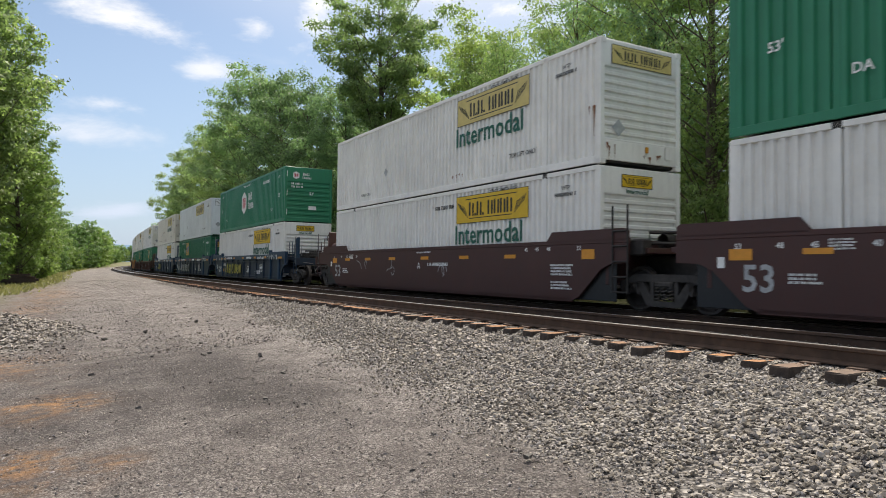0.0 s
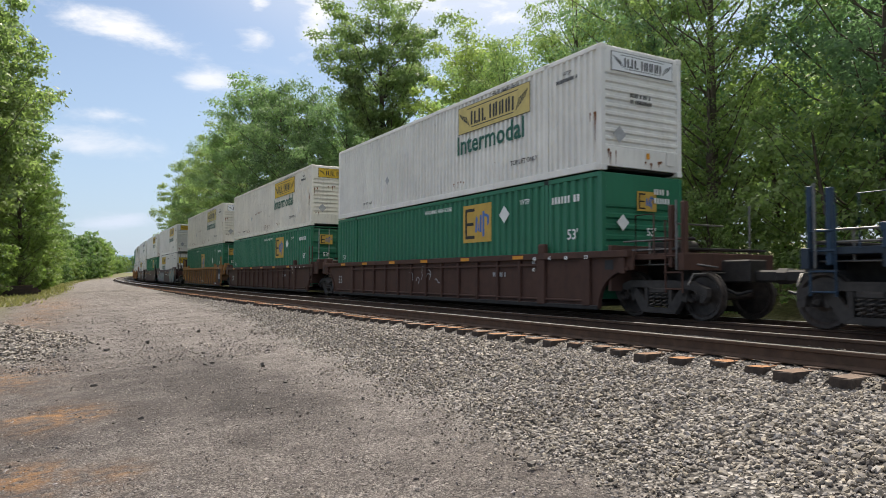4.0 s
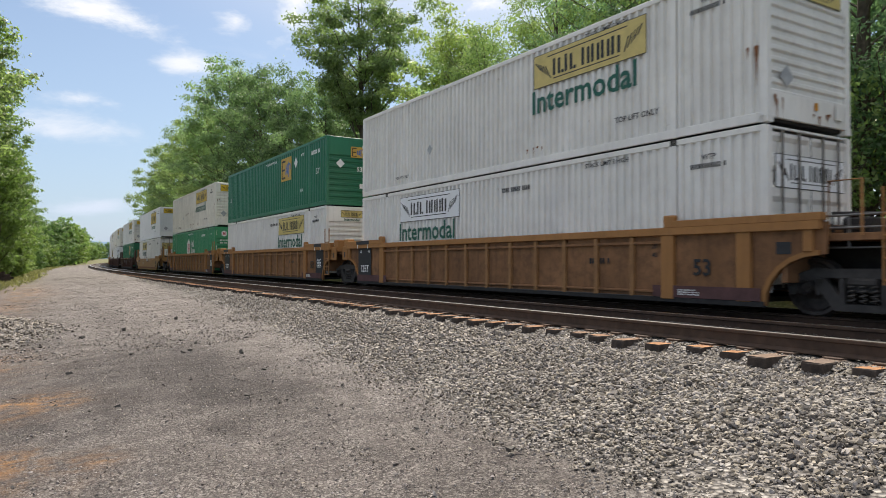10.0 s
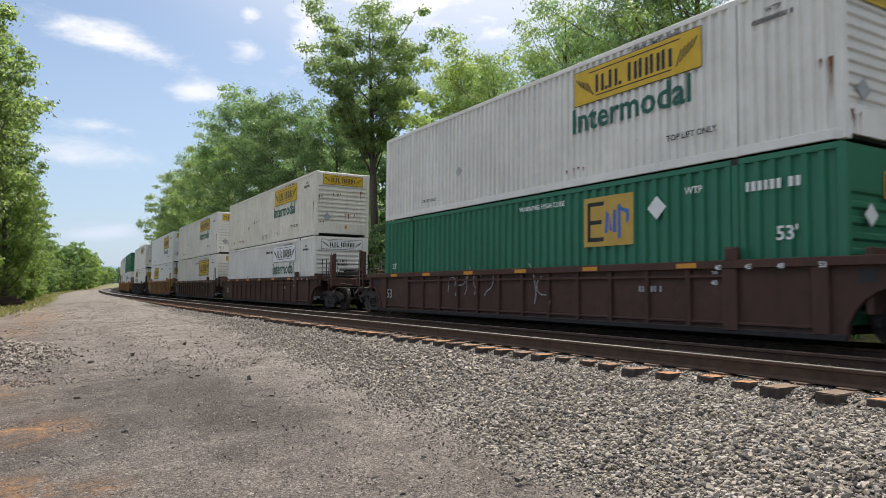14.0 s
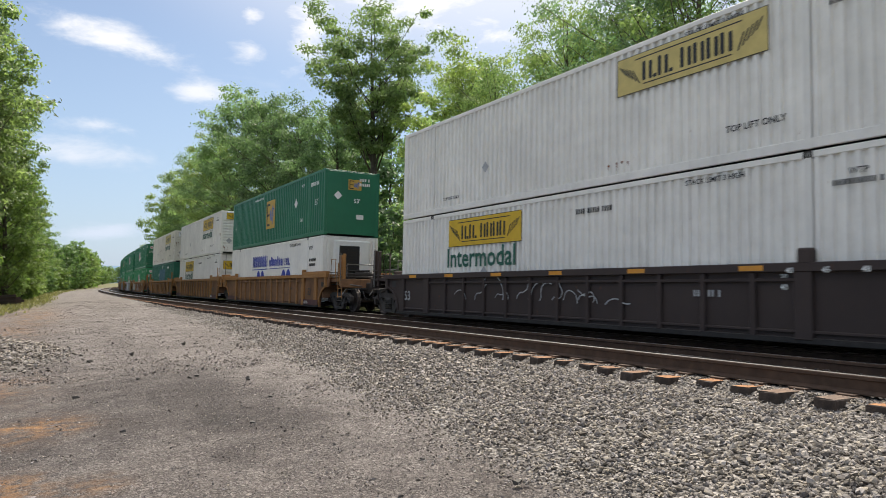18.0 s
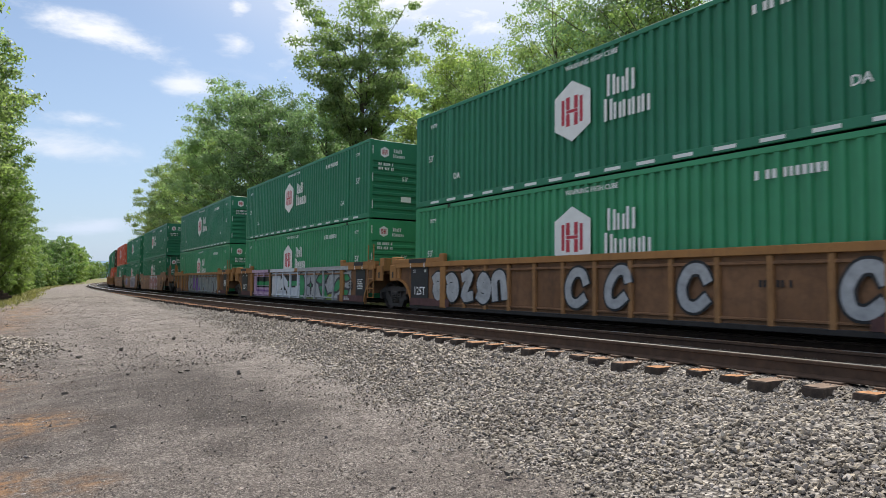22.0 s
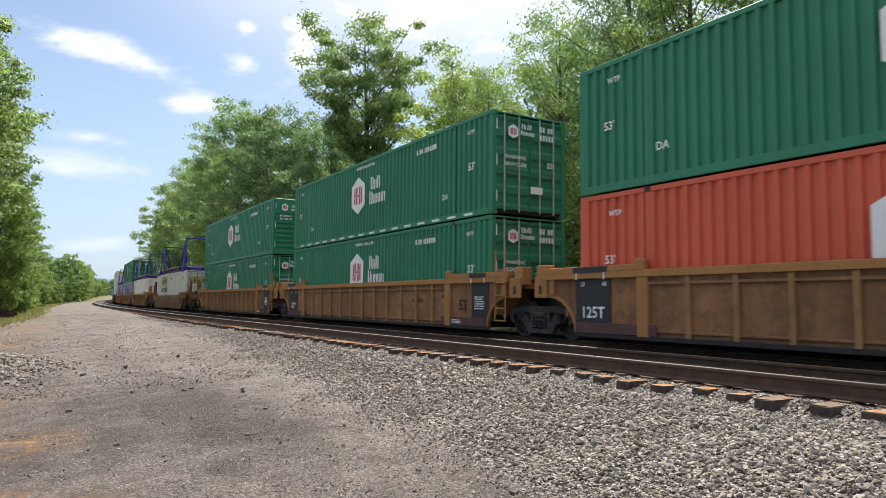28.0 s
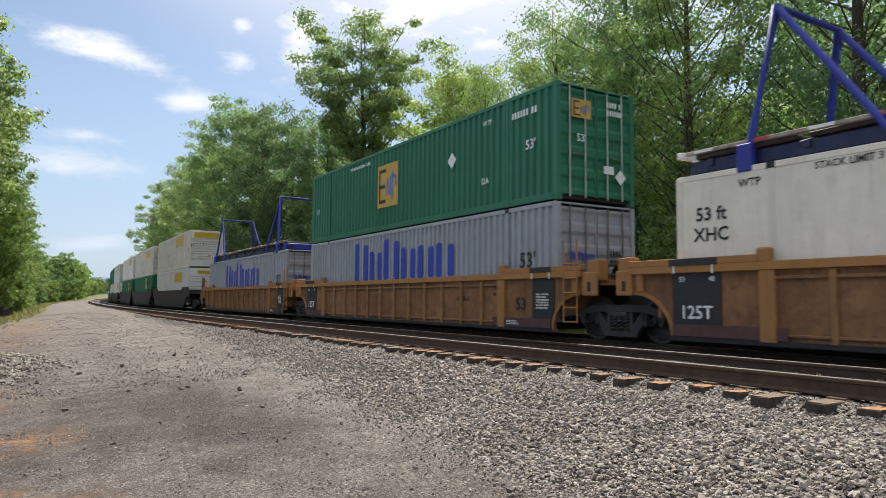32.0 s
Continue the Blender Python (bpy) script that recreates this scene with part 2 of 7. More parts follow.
TAN = paint("faded_tan_paint", (0.34, 0.182, 0.105), dirt=0.4, grime=(0.13, 0.085, 0.06), rough=0.6, rust=0.2, fade=0.25)
PRIMER = plain("dull_red_primer", (0.10, 0.045, 0.042), 0.8, var=0.35, scale=3, bump=0)
TRUCK_STEEL = plain("dusty_cast_steel", (0.052, 0.046, 0.042), 0.8, 0.1, 0.45, 5.0)
SPRING_STEEL = plain("dusty_spring_steel", (0.10, 0.088, 0.078), 0.75, 0.2, 0.3)
STEEL_DARK = plain("grimy_steel", (0.032, 0.028, 0.026), 0.65, 0.3, 0.4)
ZINC = plain("pale_zinc_bar", (0.42, 0.44, 0.42), 0.5, 0.4, 0.25)
BAR_STEEL = plain("dull_zinc_bar", (0.17, 0.155, 0.14), 0.6, 0.3, 0.35)
STEEL = plain("worn_steel", (0.20, 0.19, 0.18), 0.45, 0.8, 0.3)
RAIL_TOP = plain("polished_rail_head", (0.62, 0.60, 0.58), 0.28, 1.0, 0.12, 3.0, 0.0)
RAIL_SIDE = plain("rust_brown_rail", (0.075, 0.045, 0.03), 0.85, 0.1, 0.35, 6.0)
TIE_WOOD = plain("creosoted_oak", (0.05, 0.037, 0.03), 0.9, 0.0, 0.5, 12.0, 0.5, 0.02)


def tie_top():
    """Weathered tie tops: mostly grey-brown, some stained with rust."""
    m, nt, b = nodes_of("weathered_tie_top")
    info = nt.nodes.new("ShaderNodeObjectInfo")
    n = noise_node(nt, 9.0, 8, 0.7)
    wood = ramp_node(nt, n, 0.3, 0.7, (0.045, 0.034, 0.028, 1), (0.21, 0.165, 0.135, 1))
    rust = ramp_node(nt, n, 0.3, 0.7, (0.16, 0.068, 0.03, 1), (0.46, 0.225, 0.095, 1))
    amount = ramp_node(nt, info.outputs["Random"], 0.0, 0.40)
    blot = ramp_node(nt, noise_node(nt, 2.5, 4, 0.6), 0.26, 0.46)
    nt.links.new(mix_node(nt, mix_node(nt, 1.0, amount, blot, "MULTIPLY"), wood, rust), b.inputs["Base Color"])
    b.inputs["Roughness"].default_value = 0.9
    bump_node(nt, b, n, 0.5, 0.01)
    return m


TIE_RUST = tie_top()
BLACK = plain("black_paint", (0.012, 0.012, 0.013), 0.5, var=0.2, bump=0)
PANEL_BLACK = plain("dark_stencil_panel", (0.02, 0.02, 0.022), 0.6, var=0.3, bump=0)
LOGO_YELLOW = plain("yellow_decal", (0.62, 0.40, 0.02), 0.5, var=0.12, scale=3, bump=0)
LOGO_PALE = plain("faded_yellow_decal", (0.56, 0.45, 0.16), 0.55, var=0.15, scale=3, bump=0)
LOGO_GOLD = plain("gold_decal", (0.52, 0.33, 0.06), 0.5, var=0.12, scale=3, bump=0)
LOGO_GREEN = plain("green_decal", (0.008, 0.095, 0.062), 0.5, var=0.12, scale=3, bump=0)
LOGO_WHITE = plain("white_decal", (0.75, 0.76, 0.74), 0.5, var=0.08, scale=3, bump=0)
LOGO_RED = plain("red_decal", (0.46, 0.035, 0.055), 0.5, var=0.1, scale=3, bump=0)
LOGO_BLUE = plain("blue_decal", (0.02, 0.045, 0.36), 0.5, var=0.1, scale=3, bump=0)
LOGO_SKY = plain("mid_blue_decal", (0.05, 0.14, 0.42), 0.5, var=0.1, scale=3, bump=0)
REFLECT = plain("amber_reflector", (0.62, 0.26, 0.02), 0.4, var=0.15, bump=0)
TAG_SILVER = plain("silver_spray_paint", (0.36, 0.37, 0.38), 0.45, var=0.3, scale=4, bump=0)
TAG_GREEN = plain("green_spray_paint", (0.03, 0.26, 0.10), 0.5, var=0.3, scale=4, bump=0)
TAG_TEAL = plain("teal_spray_paint", (0.03, 0.17, 0.19), 0.5, var=0.3, scale=4, bump=0)
TAG_PURPLE = plain("purple_spray_paint", (0.22, 0.10, 0.30), 0.5, var=0.3, scale=4, bump=0)
TAG_PINK = plain("pink_spray_paint", (0.42, 0.13, 0.13), 0.5, var=0.35, scale=4, bump=0)
TAG_YELLOW = plain("yellow_spray_paint", (0.45, 0.40, 0.05), 0.5, var=0.3, scale=4, bump=0)
BARK = plain("grey_brown_bark", (0.10, 0.08, 0.06), 0.95, var=0.45, scale=6, bump=0.6, bd=0.03)
LEAF_A = leaf_mat("oak_leaves", (0.080, 0.115, 0.050), (0.272, 0.330, 0.135), 0.50)
LEAF_B = leaf_mat("locust_leaves", (0.105, 0.145, 0.052), (0.30, 0.355, 0.125), 0.54)
LEAF_C = leaf_mat("shade_leaves", (0.092, 0.135, 0.074), (0.265, 0.338, 0.170), 0.57)
LEAF_S = leaf_mat("sunlit_leaves", (0.075, 0.115, 0.036), (0.225, 0.295, 0.092), 0.46)

# ---- small builders ----


def arrays_mesh(name, verts, faces, mats, smooth=False, index=None):
    """A mesh from numpy arrays: verts (n, 3), faces (m, k)."""
    me = bpy.data.meshes.new(name)
    verts, faces = np.asarray(verts, float), np.asarray(faces, int)
    m, k = faces.shape
    me.vertices.add(len(verts))
    me.vertices.foreach_set("co", verts.ravel())
    me.loops.add(m * k)
    me.loops.foreach_set("vertex_index", faces.ravel())
    me.polygons.add(m)
    me.polygons.foreach_set("loop_start", np.arange(0, m * k, k))
    me.polygons.foreach_set("loop_total", np.full(m, k))
    for mat in mats:
        me.materials.append(mat)
    if index is not None:
        me.polygons.foreach_set("material_index", np.asarray(index, int))
    me.polygons.foreach_set("use_smooth", np.full(m, smooth))
    me.update(calc_edges=True)
    return me


def part(name, data, parent, m=None, label=""):
    """One mesh object under a thing or a part. data: a mesh."""
    ob = new(name, data)
    ob.parent = parent
    if m is not None:
        ob.matrix_basis = m
    if label:
        ob["label"] = label
    if name in ("wordmark", "small_print", "lettering", "logo_scroll", "rust_stain", "badge_mark", "logo_mark"):
        ob["kind"] = "stuff"
    return ob


def empty(name, m=None):
    ob = new(name)
    ob.empty_display_size = 0.3
    if m is not None:
        ob.matrix_basis = m
    return ob


CACHE = {}


def box_mesh(sx, sy, sz, mat, bevel=0.01):
    """A box of that size about its middle, with bevelled edges, kept and shared by its size."""
    key = ("box", round(sx, 3), round(sy, 3), round(sz, 3), mat.name, bevel)
    if key not in CACHE:
        bm = bmesh.new()
        bmesh.ops.create_cube(bm, size=1)
        bmesh.ops.scale(bm, vec=(sx, sy, sz), verts=bm.verts)
        if bevel:
            bmesh.ops.bevel(bm, geom=bm.edges[:], offset=min(bevel, 0.3 * min(sx, sy, sz)), segments=1, affect="EDGES")
        me = bpy.data.meshes.new("box")
        bm.to_mesh(me)
        bm.free()
        me.materials.append(mat)
        CACHE[key] = me
    return CACHE[key]


def poly_mesh(key, loops, mat, y0, y1):
    """Flat outlines in x, z, given depth from y0 to y1."""
    key = ("poly", key, mat.name, round(y0, 4), round(y1, 4))
    if key not in CACHE:
        bm = bmesh.new()
        for loop in loops:
            a = [bm.verts.new((x, y0, z)) for x, z in loop]
            b = [bm.verts.new((x, y1, z)) for x, z in loop]
            n = len(loop)
            bm.faces.new(a)
            bm.faces.new(b[::-1])
            for i in range(n):
                bm.faces.new((a[i], b[i], b[(i + 1) % n], a[(i + 1) % n]))
        bmesh.ops.recalc_face_normals(bm, faces=bm.faces[:])
        me = bpy.data.meshes.new("plate")
        bm.to_mesh(me)
        bm.free()
        me.materials.append(mat)
        CACHE[key] = me
    return CACHE[key]


def tube_mesh(key, paths, radius, mat, sides=8):
    """Round bars along polylines."""
    key = ("tube", key, mat.name)
    if key not in CACHE:
        vs, fs = [], []
        for path in paths:
            pts = [Vector(p) for p in path]
            base = len(vs)
            for i, p in enumerate(pts):
                d = (pts[min(i + 1, len(pts) - 1)] - pts[max(i - 1, 0)]).normalized()
                u = d.cross(Vector((0, 0, 1)) if abs(d.z) < 0.9 else Vector((1, 0, 0))).normalized()
                v = d.cross(u)
                for k in range(sides):
                    a = 2 * math.pi * k / sides
                    vs.append(p + (u * math.cos(a) + v * math.sin(a)) * radius)
            for i in range(len(pts) - 1):
                for k in range(sides):
                    a, b = base + i * sides + k, base + i * sides + (k + 1) % sides
                    fs.append((a, b, b + sides, a + sides))
        CACHE[key] = arrays_mesh("bar", [tuple(v) for v in vs], fs, [mat], True)
    return CACHE[key]


def text_mesh(words, size, mat):
    """Painted words, standing in x, z and facing -y."""
    key = ("text", words, round(size, 3), mat.name)
    if key not in CACHE:
        cu = bpy.data.curves.new("words", "FONT")
        cu.body, cu.size, cu.align_x, cu.align_y, cu.extrude, cu.resolution_u = words, size, "CENTER", "CENTER", 0.0, 2
        cu.offset = 0.018 * size
        ob = bpy.data.objects.new("words", cu)
        scene.collection.objects.link(ob)
        me = bpy.data.meshes.new_from_object(ob.evaluated_get(bpy.context.evaluated_depsgraph_get()))
        bpy.data.objects.remove(ob)
        me.transform(pose(0, 0, 0, 90, 0, 0))
        me.materials.clear()
        me.materials.append(mat)
        CACHE[key] = me
    return CACHE[key]


# ---- the line ----
# The track runs along +y and bends to the right; s is the way along it from the place abeam of the eye.
K0, K1 = 3.378e-4, 3.174e-6
TRAIN_X, NEAR_X = 12.05, 7.95
TRAIN_Z, NEAR_Z, CANT = 0.183, 0.472, 0.0504
_S = np.linspace(-80, 1300, 2761)
_T = np.minimum(K0 * _S + 0.5 * K1 * np.maximum(_S, 0) ** 2, 0.75)
_X = np.concatenate([[0], np.cumsum(np.sin((_T[1:] + _T[:-1]) / 2) * 0.5)])
_Y = np.concatenate([[0], np.cumsum(np.cos((_T[1:] + _T[:-1]) / 2) * 0.5)])
_X, _Y = _X - _X[160], _Y - _Y[160]


def bend_at(y):
    """How far the line has swung to the right at y."""
    return np.interp(y, _Y, _X)


def on_line(s, off=0.0, z=0.0, base=TRAIN_X):
    x, y, th = np.interp(s, _S, _X), np.interp(s, _S, _Y), np.interp(s, _S, _T)
    return base + x + off * np.cos(th), y - off * np.sin(th), z + 0 * s


def line_pose(s, base=TRAIN_X, z=TRAIN_Z):
    """A pose on the track: local +x is the way the train goes, local +y the far side, leaning with the banked track."""
    x, y, _ = on_line(s, 0, 0, base)
    th = float(np.interp(s, _S, _T))
    return pose(float(x), float(y), z) @ Matrix.Rotation(-th - math.pi / 2, 4, "Z") @ Matrix.Rotation(-CANT, 4, "X")

# ---- ground ----


def smooth(a, b, v):
    t = np.clip((v - a) / (b - a), 0, 1)
    return t * t * (3 - 2 * t)


def shoulder_foot(y):
    """Where the ballast runs out into the road, across the line."""
    return np.interp(y, [-20, 2, 3.5, 7.5, 12, 20, 32, 60, 120], [3.3, 3.4, 3.5, 3.9, 4.35, 5.1, 5.8, 6.1, 6.2])


def lie(u, y):
    """The height of the ground at u across and y along."""
    u, y = np.asarray(u, float), np.asarray(y, float)
    road = 0.34 * smooth(6, 70, y)
    foot = shoulder_foot(y)
    z = road + (np.maximum(0.20, road) - road) * smooth(foot - 0.2, 6.3, u) ** 1.2
    z = z + (np.maximum(0.295, road - 0.04) - z) * smooth(6.55, 6.95, u)
    z = z + (-0.06 - z) * smooth(9.4, 11.2, u)
    z = z - 0.5 * smooth(13.6, 15.5, u) + 0.9 * smooth(16.5, 24, u) + 1.5 * smooth(24, 60, u)
    left = smooth(-1.5, -7, u)
    z = z + 0.35 * left + 1.2 * smooth(-8, -40, u)
    # the heap of spare stone beside the road
    d = np.hypot((u + 1.5) / 2.3, (y - 18.8) / 4.4)
    return z + 0.72 * np.clip(1 - d, 0, 1) ** 1.1


def fbm(x, y, f, seed=0.0, n=4):
    """Cheap smooth noise for arrays."""
    out, a = 0, 1.0
    for k in range(n):
        ph = seed + k * 12.9
        out = out + a * (np.sin(x * f * 1.0 + 1.7 * np.sin(y * f * 0.83 + ph) + ph) * np.cos(y * f * 1.13 + 1.3 * np.sin(x * f * 0.71 - ph) + 2 * ph))
        a, f = a * 0.5, f * 2.03
    return out / 1.9


def ground_mat():
    m, nt, b = nodes_of("ground_gravel")

    def attr(name):
        a = nt.nodes.new("ShaderNodeAttribute")
        a.attribute_name = name
        return a.outputs["Fac"]

    # pale stone, dusty grit and dark coal dust, dry straw, weeds
    vor = nt.nodes.new("ShaderNodeTexVoronoi")
    vor.inputs["Scale"].default_value = 21.0
    co = nt.nodes.new("ShaderNodeTexCoord")
    nt.links.new(co.outputs["Object"], vor.inputs["Vector"])
    bw = nt.nodes.new("ShaderNodeRGBToBW")
    nt.links.new(vor.outputs["Color"], bw.inputs[0])
    stone = ramp_node(nt, bw.outputs[0], 0.25, 0.8, (0.11, 0.098, 0.09, 1), (0.43, 0.395, 0.36, 1))
    # shade in the gaps between stones is painted dark at the cell edges
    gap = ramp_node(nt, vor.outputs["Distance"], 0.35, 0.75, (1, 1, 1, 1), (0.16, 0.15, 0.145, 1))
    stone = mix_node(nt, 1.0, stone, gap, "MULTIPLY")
    grit_n = noise_node(nt, 26.0, 9, 0.78)
    grit = ramp_node(nt, grit_n, 0.36, 0.66, (0.060, 0.052, 0.049, 1), (0.25, 0.222, 0.212, 1))
    patch = ramp_node(nt, noise_node(nt, 0.9, 6, 0.65), 0.38, 0.66)
    grit = mix_node(nt, patch, mix_node(nt, 1.0, grit, (0.74, 0.72, 0.73), "MULTIPLY"), grit)
    # small stones bedded in the dust
    for scale, share, lo, hi in ((30.0, 0.85, 0.06, 0.42), (62.0, 0.80, 0.05, 0.46)):
        v2 = nt.nodes.new("ShaderNodeTexVoronoi")
        v2.inputs["Scale"].default_value = scale
        nt.links.new(co.outputs["Object"], v2.inputs["Vector"])
        b2 = nt.nodes.new("ShaderNodeRGBToBW")
        nt.links.new(v2.outputs["Color"], b2.inputs[0])
        tint = ramp_node(nt, b2.outputs[0], 0.2, 0.85, (lo, lo * 0.92, lo * 0.88, 1), (hi, hi * 0.95, hi * 0.89, 1))
        here = ramp_node(nt, v2.outputs["Distance"], 0.38, 0.56, (share, share, share, 1), (0, 0, 0, 1))
        bare = ramp_node(nt, noise_node(nt, 3.2, 5, 0.7), 0.30, 0.52)
        grit = mix_node(nt, mix_node(nt, 1.0, here, bare, "MULTIPLY"), grit, tint)
    grit = mix_node(nt, attr("coal"), grit, mix_node(nt, 1.0, grit, (0.42, 0.40, 0.40), "MULTIPLY"))
    straw = ramp_node(nt, noise_node(nt, 30.0, 8, 0.7), 0.35, 0.7, (0.17, 0.085, 0.033, 1), (0.52, 0.285, 0.11, 1))
    torn = ramp_node(nt, noise_node(nt, 5.0, 7, 0.7), 0.40, 0.60)
    grit = mix_node(nt, mix_node(nt, 1.0, attr("straw"), torn, "MULTIPLY"), grit, straw)
    shade = ramp_node(nt, noise_node(nt, 0.35, 4, 0.6), 0.35, 0.65, (0.76, 0.725, 0.705, 1), (1.08, 1.055, 1.04, 1))
    grit = mix_node(nt, 1.0, grit, shade, "MULTIPLY")
    worn = ramp_node(nt, noise_node(nt, 1.7, 8, 0.75), 0.36, 0.60, (0.70, 0.675, 0.66, 1), (1.20, 1.18, 1.17, 1))
    grit = mix_node(nt, 1.0, grit, worn, "MULTIPLY")
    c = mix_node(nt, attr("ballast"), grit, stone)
    # shade at the rails and under the train, multiplied into the ground colour
    c = mix_node(nt, attr("track_shade"), c, mix_node(nt, 1.0, c, (0.16, 0.135, 0.12), "MULTIPLY"))
    weed = ramp_node(nt, noise_node(nt, 7.0, 8, 0.7), 0.3, 0.75, (0.055, 0.062, 0.024, 1), (0.23, 0.205, 0.085, 1))
    c = mix_node(nt, attr("weeds"), c, weed)
    nt.links.new(c, b.inputs["Base Color"])
    b.inputs["Roughness"].default_value = 0.92
    h = mix_node(nt, attr("ballast"), grit_n, vor.outputs["Distance"])
    bump_node(nt, b, h, 1.0, 0.035)
    return m


GROUND_MAT = ground_mat()


def grow(a, b, n, p=2.2):
    return a + (b - a) * np.linspace(0, 1, n) ** p


us = np.concatenate([-grow(2.5, 420, 46)[::-1], np.arange(-2.3, 14.0, 0.19), grow(14.2, 480, 50)])
ys = np.concatenate([-grow(0.5, 70, 22)[::-1], np.arange(0, 34, 0.28), grow(34.3, 2600, 150)])
U, V = np.meshgrid(us, ys)
Z = lie(U, V) + 0.018 * fbm(U, V, 1.6) * smooth(300, 60, V) * (U < 14) + 0.006 * fbm(U, V, 9.0, 3.0) * (U < 14)
Z = Z + smooth(15, 30, U) * 0.25 * fbm(U, V, 0.5, 7.0)
# ruts of the road
for c0, w0, d0 in ((1.75, 0.42, 0.025), (3.05, 0.38, 0.02)):
    Z = Z - d0 * np.exp(-(((U - c0 - 0.25 * np.sin(V * 0.11)) / w0) ** 2)) * smooth(60, 10, V)
X = U + bend_at(V)
n_u = len(us)
ii = np.arange((len(ys) - 1) * n_u).reshape(len(ys) - 1, n_u)[:, :-1].ravel()
ground_me = arrays_mesh("ground", np.stack([X.ravel(), V.ravel(), Z.ravel()], 1), np.stack([ii, ii + 1, ii + n_u + 1, ii + n_u], 1), [GROUND_MAT], True)
foot = shoulder_foot(V)
edge = 0.28 * fbm(U, V, 1.3, 2.0) + 0.12 * fbm(U, V, 6.0, 5.0)
heap = np.hypot((U + 1.5) / 2.3, (V - 18.8) / 4.4) + 0.10 * fbm(U, V, 2.2, 1.0)
ballast = np.maximum(smooth(foot - 0.25, foot + 0.25, U + edge) * smooth(16.2, 15.2, U + edge), smooth(1.05, 0.85, heap))
blot = lambda x, y, rx, ry, k=0.0: np.exp(-(((U - x) / rx) ** 2 + ((V - y) / ry) ** 2) * (1 + 0.5 * fbm(U, V, 3.0, k)))
rag = np.clip(0.5 + 0.9 * fbm(U, V, 4.0, 11.0), 0, 1)
straw = np.clip((1.9 * blot(0.0, 9.1, 0.55, 0.55) + 1.9 * blot(-0.25, 6.5, 0.4, 0.5, 1) + 1.2 * blot(0.25, 6.15, 0.35, 0.35, 2)
                 + 0.8 * blot(-0.5, 13, 0.8, 1.6, 3) + 1.0 * blot(0.2, 40, 1.1, 9, 4) + 0.8 * blot(-0.6, 27, 0.8, 5, 4)) * rag, 0, 1)
tread = np.exp(-(((U - 2.0 - 0.2 * np.sin(V * 0.15)) / 0.75) ** 2)) * smooth(40, 12, V) * smooth(5.5, 8.0, V)
coal = np.clip((0.9 * blot(1.7, 6.65, 0.28, 0.35, 5) + 0.8 * blot(1.2, 11.8, 0.7, 1.4, 6) + 0.5 * blot(2.7, 6.2, 0.6, 0.4, 7) + 0.8 * blot(2.3, 11.2, 0.7, 2.0, 8)
                + 0.62 * tread + 0.75 * blot(1.0, 8.7, 1.7, 0.9, 9) + 0.7 * blot(2.7, 8.1, 0.8, 0.7, 10) + 0.7 * blot(2.0, 10.5, 1.0, 1.2, 12)
                + 0.80 * smooth(1.7, 0.0, U + 0.5 * edge) * smooth(60, 20, V) * smooth(4.0, 8.0, V)) * (0.50 + 0.7 * rag), 0, 0.95)
# mask of the painted shade, from the near rail to beyond the train
track_shade = np.clip((0.55 * smooth(6.9, 7.6, U) + 0.45 * smooth(8.6, 9.6, U)) * smooth(15.5, 13.5, U), 0, 1)
weeds = np.clip(smooth(-1.6, -3.2, U + 0.6 * edge - 0.02 * V) + smooth(15.6, 17, U + edge) + smooth(120, 260, V) * smooth(4.6, 3.6, U + edge)
                + 0.75 * smooth(38, 66, V) * smooth(1.6, 0.0, U + edge), 0, 1)
for name, vals in (("ballast", ballast), ("straw", straw), ("coal", coal), ("track_shade", track_shade), ("weeds", weeds)):
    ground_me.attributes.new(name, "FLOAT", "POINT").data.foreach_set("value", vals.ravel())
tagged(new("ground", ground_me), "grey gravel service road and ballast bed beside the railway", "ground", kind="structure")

# far hills, so far off that they do not shift
hx = np.linspace(-900, 2600, 90)
crest = 52 + 22 * np.sin(hx / 330) + 10 * np.sin(hx / 121 + 1)
hv, hf = [], []
for k, (yy, f) in enumerate(((2500, 0.0), (2620, 0.75), (2800, 1.0), (3300, 0.6))):
    hv += [(x, yy, f * c * (1 + 0.02 * math.sin(x / 17))) for x, c in zip(hx, crest)]
for k in range(3):
    hf += [(k * 90 + i, k * 90 + i + 1, (k + 1) * 90 + i + 1, (k + 1) * 90 + i) for i in range(89)]
# distance haze is put into the blue base colour of the hills
HILL = plain("haze_tinted_wood", (0.11, 0.19, 0.28), 0.95, var=0.12, scale=0.02, bump=0)
tagged(new("backdrop", arrays_mesh("hills", hv, hf, [HILL], True)), "low wooded hills on the horizon, tinted blue for haze", "hills", kind="structure")

# ---- loose stone ----


CUBE_V = np.array([(-1, -1, -1), (1, -1, -1), (1, 1, -1), (-1, 1, -1), (-1, -1, 1), (1, -1, 1), (1, 1, 1), (-1, 1, 1)], float) * 0.72
CUBE_F = np.array([(4, 5, 6), (4, 6, 7), (0, 1, 5), (0, 5, 4), (1, 2, 6), (1, 6, 5), (2, 3, 7), (2, 7, 6), (3, 0, 4), (3, 4, 7), (0, 2, 1), (0, 3, 2)])
OCT_V = np.array([(1, 0, 0), (-1, 0, 0), (0, 1, 0), (0, -1, 0), (0, 0, 1), (0, 0, -1)], float)
OCT_F = np.array([(0, 2, 4), (2, 1, 4), (1, 3, 4), (3, 0, 4), (2, 0, 5), (1, 2, 5), (3, 1, 5), (0, 3, 5)])


